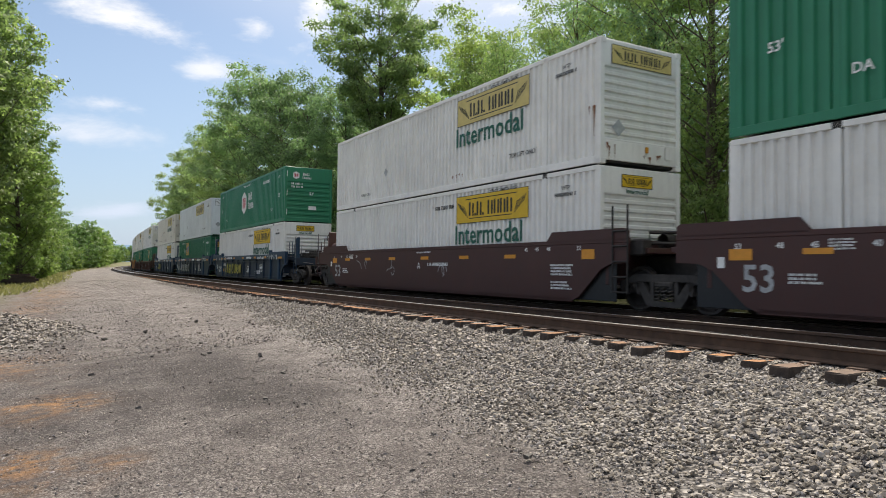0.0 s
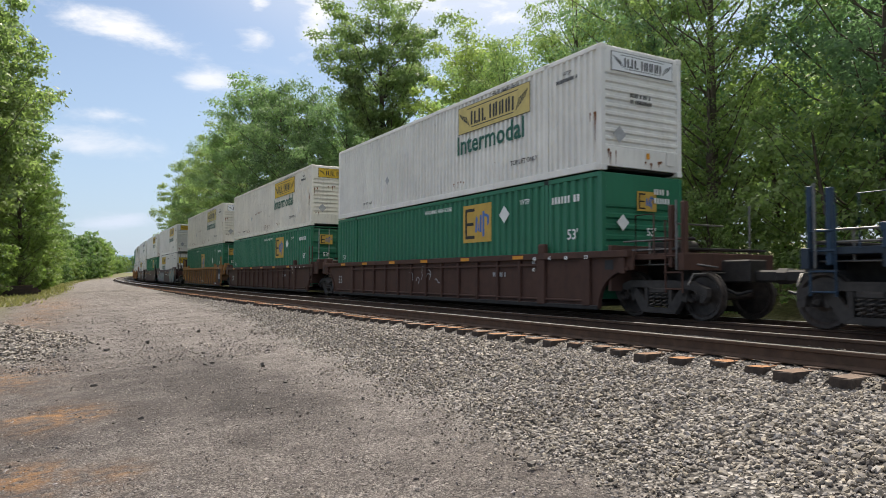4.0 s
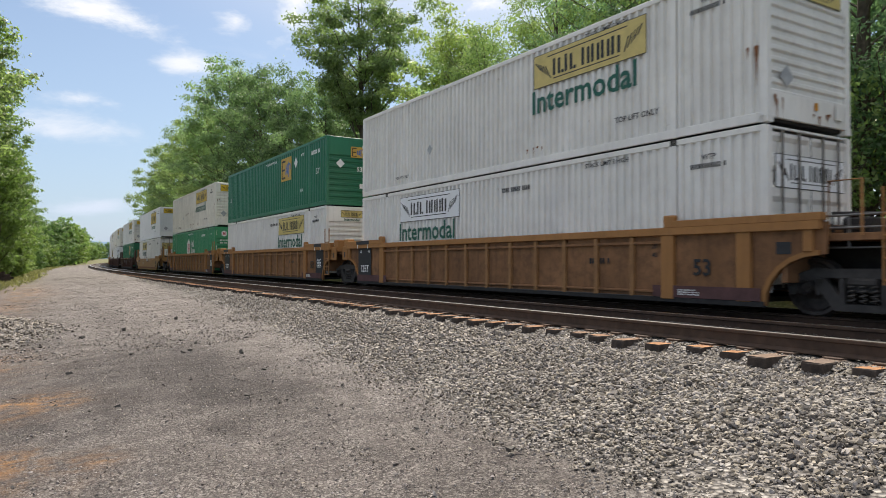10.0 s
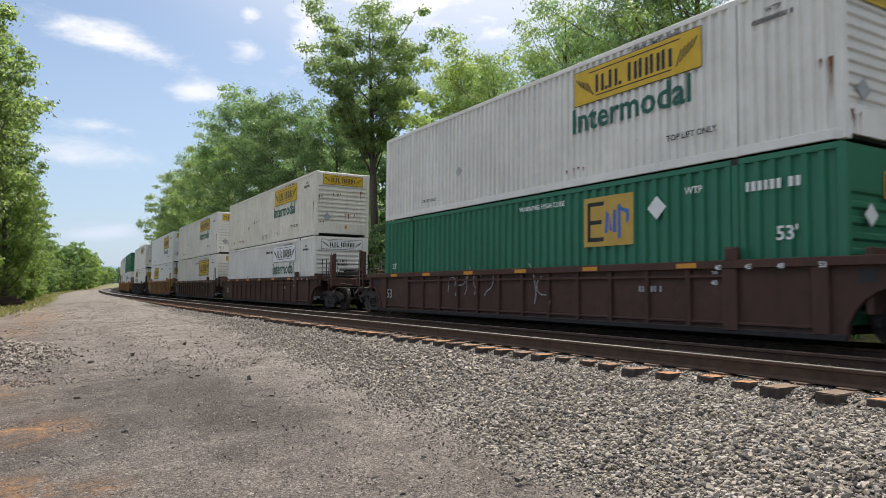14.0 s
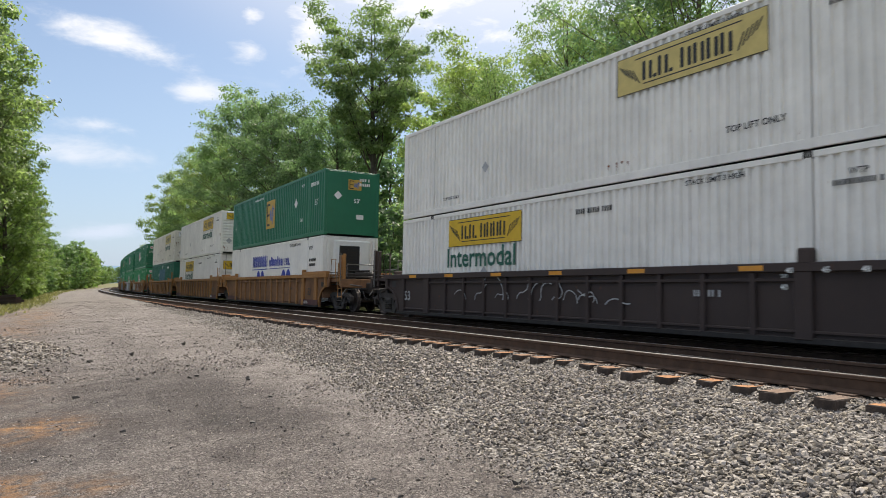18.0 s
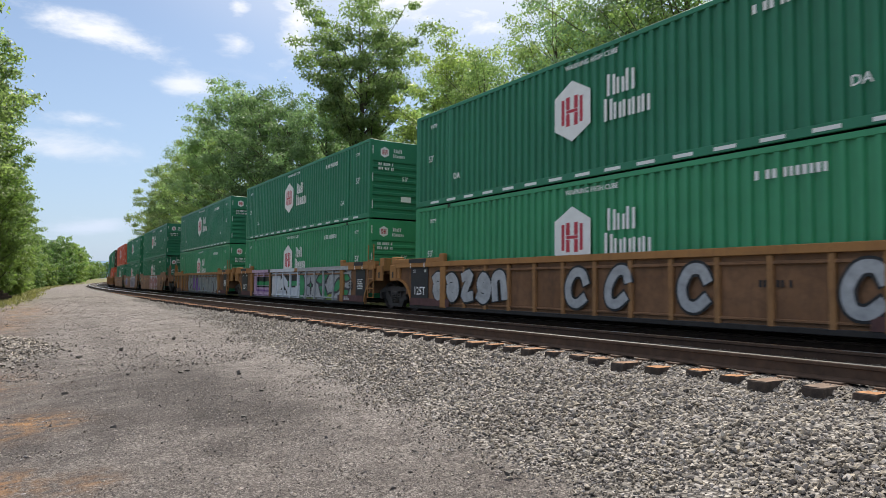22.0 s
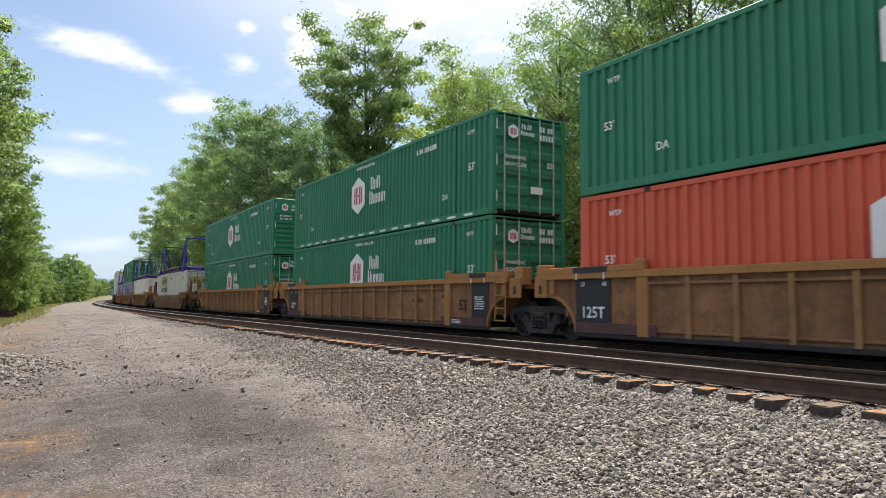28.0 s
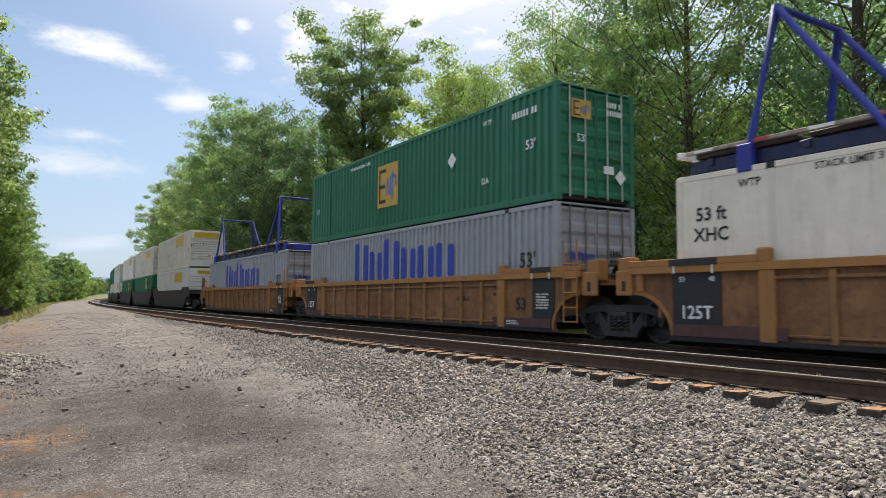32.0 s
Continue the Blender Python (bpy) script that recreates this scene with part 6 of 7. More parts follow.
def well_car(label, style, body, chord, lead_end, trail_end, marks=()):
    """One unit: two side walls, well floor, end platforms, trucks. lead_end, trail_end: True where the unit ends with a coupler, False at a shared joint."""
    car = tagged(empty("well_car"), label, "railway car", "cars of the train")
    dark = STEEL_DARK
    low_side = style == "ribbed" and body in (DARKBROWN, CHARCOAL)
    top = 1.24 if body in (YELLOW_CAR, RUST_ORANGE) else 1.40 if low_side else SIDE_TOP
    arch = [(9.02 - 0.92 * math.cos(k * math.pi / 12), SIDE_LOW + 0.84 * math.sin(k * math.pi / 12)) for k in range(7)]
    if style == "smooth":
        arch = [(7.35, SIDE_LOW), (7.6, SIDE_LOW + 0.10), (8.3, 0.88), (8.6, 1.0)]
    xe = 9.12
    far_end = [9.62 if style == "smooth" and e else xe for e in (lead_end, trail_end)]
    outline = arch + [(far_end[0], 1.02), (far_end[0], top), (-far_end[1], top), (-far_end[1], 1.02)] + [(-a, b) for a, b in arch[::-1]]
    for sy in (-1, 1):
        y = sy * (CAR_W - 0.03)
        part("side_wall", poly_mesh(("side", style, top, *far_end), [outline], body, -0.03, 0.03), car, pose(0, y - (0.0 if style == "smooth" else sy * 0.07), 0))
        part("side_sill", box_mesh(2 * arch[0][0], 0.10, 0.10, body if style == "smooth" else dark), car, pose(0, y - sy * 0.02, SIDE_LOW + 0.02))
        if style == "smooth":
            if sy < 0 and not FAR_OFF[0]:
                for e in (-1, 1):
                    # black sheet set behind the wheel arch opening
                    part("end_lining", box_mesh(1.5, 0.03, 0.86, BLACK), car, pose(e * 7.95, y + 0.075, 0.62))
            if sy < 0 and not lead_end and not FAR_OFF[0]:
                lad = [[(0, 0, 0.38), (0, 0, 2.25)], [(0.44, 0, 0.38), (0.44, 0, 2.25)]] + [[(0, 0, z), (0.44, 0, z)] for z in (0.40, 0.72, 1.05, 1.38, 1.70)]
                part("ladder", tube_mesh("joint_ladder", lad, 0.022, dark, 6), car, pose(8.7, y - 0.06, 0))
                part("valve_box", box_mesh(0.40, 0.30, 0.34, dark, 0.03), car, pose(9.2, -1.2, 1.35))
            part("top_chord", box_mesh(2 * xe, 0.10, 0.10, chord), car, pose(0, y - sy * 0.01, top - 0.02))
            for x in (-7.75, 7.75):
                rise = [(-1.30, 0), (1.35, 0), (1.35, 0.20), (1.25, 0.25), (-1.12, 0.25), (-1.30, 0.06)]
                part("corner_guide", poly_mesh(("guide", x > 0), [[(a if x > 0 else -a, b) for a, b in rise]], body, -0.04, 0.04), car, pose(x, y, top - 0.01))
        else:
            tall = 0.26 if style == "tall" else 0.15
            part("top_chord", box_mesh(2 * xe - 0.1, 0.16, tall, chord), car, pose(0, y - sy * 0.01, top - tall / 2 + 0.03))
            if sy < 0 and not FAR_OFF[0]:
                xs = [0.09 + 1.02 * k for k in range(-5, 6)] if style == "ribbed" else [-6.1, -4.7, -3.1, -1.55, 0, 1.55, 3.1, 4.7, 6.1]
                for x in xs:
                    part("side_post", box_mesh(0.11 if style == "ribbed" else 0.13, 0.085, top - SIDE_LOW - tall - 0.02, body if body in DARK_CARS else POST_PAINT, 0.014), car, pose(x, y + 0.005, (top - tall + SIDE_LOW) / 2 + 0.04))
                for x in (-6.1, 6.1):
                    part("splice_post", box_mesh(0.30, 0.10, top - SIDE_LOW - 0.06, chord, 0.014), car, pose(x, y, (top + SIDE_LOW) / 2))
                part("inner_rail", box_mesh(12.0, 0.05, 0.06, body), car, pose(0, y + 0.0, top - tall - 0.10))
            if sy < 0 and not FAR_OFF[0]:
                rim = arch + [(9.02 - 1.0 * math.cos(k * math.pi / 12), SIDE_LOW + 0.92 * math.sin(k * math.pi / 12)) for k in range(6, -1, -1)]
                for e in (-1, 1):
                    part("arch_flange", poly_mesh(("rim", e), [[(e * a, b) for a, b in rim]], chord, -0.05, 0.0), car, pose(0, y + 0.045, 0))
                    part("end_stake", box_mesh(0.16, 0.09, 0.46, chord, 0.014), car, pose(e * 8.86, y + 0.005, top - 0.24))
                for e, shut in ((1, lead_end), (-1, trail_end)):
                    if not shut:
                        # the shared joint: box ends, side plates and a ladder
                        part("corner_box", box_mesh(0.34, 0.30, 0.46, chord, 0.02), car, pose(e * 9.36, -1.24, top + 0.02))
                        part("joint_plate", box_mesh(0.46, 0.07, 0.52, chord, 0.02), car, pose(e * 9.30, y + 0.03, 1.24))
                        # black plate paints the dark inside of a hole that is not cut
                        plate(car, "lightening_hole", BLACK, e * 9.30, 1.18, 0.10, 0.20, y - 0.009)
                        if style == "tall":
                            if e < 0:
                                w, z0, z1 = 0.36, 1.35, 2.85
                                lat = [[(0, 0, z0), (0, 0, z1)], [(w, 0, z0), (w, 0, z1)]] + [[(0 if k % 2 else w, 0, z0 + 0.3 * k), (w if k % 2 else 0, 0, z0 + 0.3 * k + 0.3)] for k in range(5)] + [[(0, 0, z1), (0.1, 1.0, z1)], [(w, 0, z1), (w, 1.0, z1)], [(0, 0.9, z1 - 1.0), (0, 0.1, z1)]]
                                part("end_tower", tube_mesh("tower", lat, 0.035, chord, 6), car, pose(-9.5, -1.25, 0), "blue lattice end tower")
                        elif e > 0:
                            lad = [[(0, 0, 0.38), (0, 0, 2.25)], [(0.44, 0, 0.38), (0.44, 0, 2.25)]] + [[(0, 0, z), (0.44, 0, z)] for z in (0.40, 0.72, 1.05, 1.38, 1.70)]
                            part("ladder", tube_mesh("joint_ladder", lad, 0.022, chord, 6), car, pose(8.55, y - 0.07, 0))
                    if style == "ribbed" and body not in DARK_CARS:
                        plate(car, "primer_patch", PRIMER, e * 6.9, 0.34, 2.3, 0.22, CAR_FACE - 0.008)
                        if e > 0:
                            bars(car, LOGO_WHITE, e * 6.6, 0.36, 0.5, 3, 0.025, CAR_FACE - 0.013)
                    if shut:
                        part("end_stake", box_mesh(0.28, 0.09, top - SIDE_LOW - 0.10, chord, 0.014), car, pose(e * 7.72, y + 0.006, (top + SIDE_LOW) / 2))
                        plate(car, "tack_board", PANEL_BLACK, e * 8.42, 1.12, 0.26, 0.20, CAR_FACE + 0.066)
                part("lower_rail", box_mesh(15.6, 0.06, 0.05, body), car, pose(0, y + 0.02, SIDE_LOW + 0.16))
            for x in () if low_side or (sy > 0 and FAR_OFF[0]) else (-7.65, 7.65):
                part("end_chord", box_mesh(2.9, 0.17, 0.13, chord), car, pose(x, y - sy * 0.01, top + 0.085))
            for x in () if sy > 0 else (6.15,) if low_side else (-6.15, 6.15):
                part("guide_block", box_mesh(0.26, 0.15, 0.26, chord, 0.03), car, pose(x, y, top + 0.13))
    part("well_floor", box_mesh(15.6, 2.5, 0.10, dark), car, pose(0, 0, SIDE_LOW + 0.09))
    for x, open_end in ((9.0, lead_end), (-9.0, trail_end)):
        s = 1 if x > 0 else -1
        part("bulkhead", box_mesh(0.10, 2.8, 1.0, body), car, pose(s * 8.42, 0, 1.05))
        reach = 1.35 if open_end else 0.45
        part("end_deck", box_mesh(0.6 + reach, 2.5, 0.12, body), car, pose(s * (8.4 + (0.6 + reach) / 2), 0, 1.28))
        part("end_beam", box_mesh(1.4 + reach, 0.55, 0.45, dark, 0.03), car, pose(s * (8.4 + (1.2 + reach) / 2), 0, 0.98))
        if open_end and not FAR_OFF[0]:
            part("end_sill", box_mesh(0.14, 2.75, 0.34, body), car, pose(s * 10.35, 0, 1.16))
            part("coupler", box_mesh(1.2, 0.20, 0.24, dark, 0.04), car, pose(s * 11.0, 0, 0.88))
            part("coupler_knuckle", box_mesh(0.32, 0.30, 0.30, dark, 0.08), car, pose(s * 11.62, 0.03, 0.88))
            part("brake_hose", tube_mesh("hose", [[(0, 0, 0), (0.15, 0, -0.22), (0.4, 0.02, -0.33), (0.7, 0.04, -0.25)]], 0.03, BLACK), car, pose(s * 10.5, -0.45, 0.85, 0, 0, 0 if s > 0 else 180))
            for yy in (-1.30,):
                lad = [[(0, 0, 0.55), (0, 0, 2.0)], [(0.42, 0, 0.55), (0.42, 0, 2.0)]] + [[(0, 0, z), (0.42, 0, z)] for z in (0.62, 0.95, 1.28, 1.6)]
                part("ladder", tube_mesh("ladder", lad, 0.02, chord, 6), car, pose(s * 10.1 - 0.2, yy, 0))
                part("grab_rail", tube_mesh("grab", [[(0, 0, 1.3), (0, 0, 2.15), (0.5, 0, 2.15), (0.5, 0, 1.3)]], 0.02, chord, 6), car, pose(s * 9.3 - 0.2, yy, 0))
            if body is BROWN:
                part("cushion_housing", box_mesh(0.9, 0.7, 0.30, body, 0.03), car, pose(s * 9.6, 0, 1.48))
                part("air_tank", tube_mesh("bigtank", [[(-0.38, 0, 0), (-0.33, 0, 0), (0.33, 0, 0), (0.38, 0, 0)]], 0.20, body, 14), car, pose(s * 9.1, -0.75, 1.78), "painted steel air tank")
                for dx in (-0.3, 0.3):
                    part("tank_strap", box_mesh(0.06, 0.46, 0.30, dark), car, pose(s * 9.1 + dx, -0.75, 1.46))
                stand = part("brake_stand", box_mesh(0.12, 0.50, 1.15, body, 0.02), car, pose(s * 10.0, -0.65, 1.90))
                part("brake_wheel", tube_mesh("handwheel", [[(0, 0.27 * math.cos(k * math.pi / 8), 0.27 * math.sin(k * math.pi / 8)) for k in range(17)], [(0, -0.27, 0), (0, 0.27, 0)], [(0, 0, -0.27), (0, 0, 0.27)]], 0.018, dark, 6), stand, pose(s * 0.14, 0, 0.30))
            else:
                for dx, hh in ((1.0, 1.25), (1.32, 1.30)):
                    part("end_post", box_mesh(0.10, 0.12, hh, chord, 0.012), car, pose(s * (9.0 + dx), -1.22, 1.05 + hh / 2))
                part("valve_box", box_mesh(0.45, 0.40, 0.28, dark, 0.03), car, pose(s * 9.2, -0.5, 1.47))
            for dy in (-1.32, 0.9):
                part("hand_post", tube_mesh("handpost", [[(0, 0, 1.0), (0, 0, 2.38)]], 0.022, STEEL, 6), car, pose(s * 10.2, dy, 0))
            part("crossover_board", box_mesh(0.32, 2.55, 0.05, dark), car, pose(s * 10.18, 0, 1.42))
            part("pipe_run", tube_mesh("piperun", [[(-0.9, -1.15, 1.62), (0.75, -1.15, 1.62)], [(-0.9, -1.05, 1.12), (0.9, -1.05, 1.12), (1.0, -0.5, 1.05)], [(-0.7, -1.22, 1.42), (0.8, -1.22, 1.42)], [(-0.2, -1.1, 1.62), (-0.2, -1.1, 1.12)], [(0.35, -0.9, 1.4), (0.35, -0.9, 1.95), (0.35, 0.5, 1.95)]], 0.022, STEEL, 6), car, pose(s * 9.5, 0, 0))
            part("uncoupling_lever", tube_mesh("lever", [[(0, -1.35, 0.70), (0, -1.2, 0.92), (0, -0.2, 0.95)]], 0.016, STEEL, 6), car, pose(s * 10.5, 0, 0))
            truck(car, s * 9.48)
        elif open_end:
            truck(car, s * 9.48)
        elif s < 0:
            truck(car, s * 9.79)
        if not FAR_OFF[0] and (open_end or s > 0):
            part("brake_pipe", tube_mesh("pipework", [[(-0.5, -0.8, 1.45), (0.3, -0.8, 1.45), (0.35, 0.6, 1.45)], [(-0.4, -0.3, 1.40), (-0.4, -0.3, 1.72), (0.2, 0.4, 1.72)]], 0.035, dark), car, pose(s * 9.0, 0, 0))
            part("reservoir", tube_mesh("tank", [[(0, -0.45, 0), (0, -0.4, 0), (0, 0.4, 0), (0, 0.45, 0)]], 0.17, dark, 14), car, pose(s * 8.85, 0.3, 1.52))
    for mark in marks:
        mark(car)
    return car


PANELLED = {6, 10, 11, 12, 22, 23, 24, 28, 29, 30, 32, 33, 34}


def common_marks(style, dark, seed, joints):
    def go(car):
        f = CAR_FACE - 0.004 if style == "smooth" else CAR_FACE + 0.046
        ink = LOGO_WHITE if dark else BLACK
        if style == "smooth":
            for k, x in enumerate((-6.3, -4.3, -2.2, 0.2, 2.6, 4.9)):
                plate(car, "reflector", REFLECT, x, 1.20, 0.50, 0.10, f)
            plate(car, "reflector", REFLECT, 7.9, 1.22, 0.42, 0.22, f)
            words(car, "53", TAG_SILVER if dark else ink, -7.35, 0.72, 0.66, f)
            for x, t in ((5.6, "40"), (6.05, "45"), (6.5, "48"), (7.6, "53")):
                words(car, t, ink, x, 1.36, 0.14, f)
            bars(car, ink, 7.0, 0.95, 0.85, 4, 0.045, f)
            bars(car, ink, 7.0, 0.55, 0.8, 3, 0.045, f)
            words(car, "A", ink, -0.2, 0.95, 0.28, f)
            for x, t in ((-7.75, "53"), (-6.95, "48"), (-6.35, "45"), (-5.4, "40")):
                words(car, t, ink, x, 1.30, 0.14, f)
            plate(car, "reflector", REFLECT, -7.7, 1.16, 0.46, 0.20, f)
            plate(car, "sticker", LOGO_WHITE, -8.1, 1.02, 0.15, 0.20, f)
            bars(car, ink, -5.9, 1.36, 0.45, 4, 0.03, f)
            bars(car, ink, -6.5, 0.80, 0.6, 3, 0.04, f)
            bars(car, ink, 1.2, 0.95, 1.6, 1, 0.10, f)
            bars(car, ink, 0.2, 1.36, 1.1, 1, 0.05, f)
            if seed in (25, 26, 27):
                plate(car, "stencil_panel", PANEL_BLACK, -8.68, 1.12, 0.86, 0.56, f)
                words(car, "125T", LOGO_WHITE, -8.72, 1.28, 0.26, f - 0.005)
                plate(car, "reflector", REFLECT, -8.5, 1.08, 0.5, 0.09, f - 0.005)
        elif style == "tall":
            for x in (-5.9, -5.0, -2.2, 0.2, 3.1, 5.4):
                plate(car, "reflector", REFLECT, x, 1.40, 0.42, 0.10, CAR_FACE - 0.06)
            blocks(car, "wordmark", LOGO_WHITE, -3.6, 1.36, "ttttttt_tttt_ttttt", 0.12, 1.6, CAR_FACE - 0.06)
            blocks(car, "wordmark", LOGO_WHITE, 1.67, 1.34, "ttttttttttt", 0.13, 1.2, CAR_FACE - 0.06)
            blocks(car, "wordmark", LOGO_WHITE, 4.35, 1.30, "lllltl.lll", 0.20, 1.5, CAR_FACE - 0.06)
            words(car, "125T", LOGO_WHITE, -6.95, 0.66, 0.50, f)
            for x in (-5.75, -5.3):
                ring = [(0.11 * math.cos(k * math.pi / 6), 0.11 * math.sin(k * math.pi / 6)) for k in range(12)]
                part("marker_disc", poly_mesh("disc", [ring], LOGO_YELLOW, -0.003, 0), car, pose(x, f, 0.62))
            bars(car, LOGO_WHITE, -7.9, 0.95, 0.5, 5, 0.04, f)
            bars(car, LOGO_WHITE, -5.4, 1.05, 0.8, 3, 0.04, f)
            for x, t in ((-7.97, "53"), (-6.85, "48"), (-6.2, "45"), (-5.05, "40"), (-4.62, "20")):
                words(car, t, LOGO_WHITE, x, 1.38, 0.20, CAR_FACE - 0.06)
            for x in (-7.75, -6.65, -6.02, -4.85, 6.15, 6.65, 7.1, 7.6):
                plate(car, "tick", LOGO_WHITE, x, 1.40, 0.06, 0.26, CAR_FACE - 0.048)
            for x in (-8.55, 8.2):
                plate(car, "reflector", REFLECT, x, 1.36, 0.8, 0.10, CAR_FACE - 0.048)
            words(car, "53", LOGO_WHITE, 1.06 if seed == 1 else 2.4, 0.70, 0.55, f)
            bars(car, LOGO_WHITE, 3.55 if seed == 1 else 4.6, 0.46, 1.5, 1, 0.20, f)
            bars(car, LOGO_WHITE, 4.2, 0.95, 0.8, 6, 0.045, f)
            for x, t in ((5.5, "40"), (5.9, "20"), (6.4, "45"), (6.85, "48"), (7.4, "53")):
                words(car, t, LOGO_WHITE, x, 1.45, 0.14, CAR_FACE - 0.06)
        else:
            if seed in PANELLED:
                if joints[0]:
                    plate(car, "stencil_panel", PANEL_BLACK, -7.55, 0.86, 1.06, 1.30, f)
                    words(car, "125T", LOGO_WHITE, -7.55, 0.66, 0.34, f - 0.006)
                    words(car, "53", LOGO_WHITE, -7.85, 1.28, 0.13, f - 0.006)
                    words(car, "48", LOGO_WHITE, -7.2, 1.28, 0.13, f - 0.006)
                    bars(car, LOGO_WHITE, -7.55, 0.40, 0.5, 2, 0.04, f - 0.006)
                if joints[1]:
                    plate(car, "stencil_panel", PANEL_BLACK, 7.72, 0.86, 0.80, 1.30, f)
                    bars(car, LOGO_WHITE, 7.72, 1.0, 0.5, 6, 0.04, f - 0.006)
                for here, x, w in ((joints[0], -7.55, 1.06), (joints[1], 7.72, 0.80)):
                    if not here:
                        continue
                    plate(car, "stencil_band", PANEL_BLACK, x, SIDE_TOP + 0.075, w, 0.13, CAR_FACE - 0.048)
                    for dx in (-0.4, 0.4):
                        plate(car, "tick", LOGO_WHITE, x + dx * w, SIDE_TOP - 0.04, 0.035, 0.20, CAR_FACE - 0.044)
            elif dark:
                words(car, "53", TAG_SILVER, -7.4, 0.72, 0.42, f)
                for k, x in enumerate((-6.9, -4.7, -2.3, 0.1, 2.6, 5.2)):
                    plate(car, "reflector", REFLECT, x, 1.35, 0.46, 0.09, CAR_FACE - 0.044)
                for x, t in ((5.9, "40"), (6.5, "45"), (7.1, "48"), (7.8, "53")):
                    words(car, t, LOGO_WHITE, x, 1.30, 0.13, CAR_FACE - 0.044)
            if not dark:
                words(car, "53", BLACK, 6.85, 0.78, 0.42, f)
            words(car, "20", ink, 5.75, 1.2, 0.13, f)
            words(car, "40", ink, 5.75, 1.03, 0.13, f)
            bars(car, TAG_SILVER if dark else BLACK, 4.3, 0.86, 0.7, 1, 0.12, f - 0.006)
    return go


# ---- the train ----
# Trailing end of each box along the line at the start; three units share trucks, a longer step lies between coupled cars.
SPEED, GAIN = 21.4786, 0.025567
PACKS = [(-2, -1, 0), (1, 2, 3), (4, 5, 6), (7, 8, 9), (10, 11, 12), (13,), (14,), (15, 16, 17), (18,), (19, 20, 21), (22, 23, 24), (25, 26, 27), (28, 29, 30), (31,), (32, 33, 34),
         (35, 36, 37), (38, 39, 40), (41, 42, 43)]
TAIL = {-1: 8.2, 0: 27.7, 1: 51.4, 2: 71.0, 3: 90.6, 4: 113.8, 5: 133.5, 6: 153.2, 7: 176.7, 8: 196.1, 9: 215.6, 10: 239.2, 11: 258.9, 12: 278.5, 13: 302.1, 14: 325.2, 15: 348.5, 16: 368.2, 17: 387.9,
        18: 411.4, 19: 435.0, 20: 454.6, 21: 474.2, 22: 497.8, 23: 517.4, 24: 537.1, 25: 560.4, 26: 580.0, 27: 599.6, 28: 623.1, 29: 642.7, 30: 662.2, 31: 685.7, 32: 709.3, 33: 728.9, 34: 748.4,
        35: 772.0, 36: 791.6, 37: 811.2, 38: 834.7, 39: 854.3, 40: 873.9, 41: 897.4, 42: 917.0, 43: 936.6}
MOVERS = []


def travelled(t):
    return SPEED * t + 0.5 * GAIN * t * t


def on_train(ob, n, z):
    MOVERS.append((ob, TAIL[n] - CL / 2, z))


FLOOR_Z = 0.35

J, JP, JW, JN = "jb y", "jb p", "jb w", "jb n"
LABEL = {
    "white": "white corrugated container with a yellow panel and green lettering", "cream": "aged cream-white container streaked with rust", "new": "clean white container with a black-edged yellow panel",
    "smooth": "smooth white sheet-sided container with a yellow panel", "emp": "dark green corrugated container with a gold board", "hub": "green corrugated container with a white six-sided badge",
    "red": "red corrugated container with a white badge", "grey": "light grey corrugated container with big blue blocks", "reefer": "white refrigerated container with a dark cooling unit"}


FORE, BACK = 3.65, -3.29


def W_(kind=J, u=3.65, end="front", low=False, mat=None):
    lab = "cream" if mat is CREAM else "new" if kind == JN else "white"
    return lambda: container(LABEL[lab], mat or (WHITE_NEW if kind == JN else WHITE), kind, u, end, 0.215, 0.060, low)


def E_(u=2.93, end="front", mat=None, low=False):
    return lambda: container(LABEL["emp"], mat or GREEN, "emp", u, end, 0.29, 0.062, low)


def H_(u=-0.8, end="front", mat=None, dash=False, low=False, end_mat=None):
    return lambda: container(LABEL["red"] if mat is RED else LABEL["hub"], mat or HUB_GREEN, "hub" + ("d" if dash else ""), u, end, 0.27, 0.062, low, end_mat)


def S_():
    return lambda: container(LABEL["smooth"], SMOOTH_WHITE, "jb s", 3.04, "smooth", 1.3, 0.006)


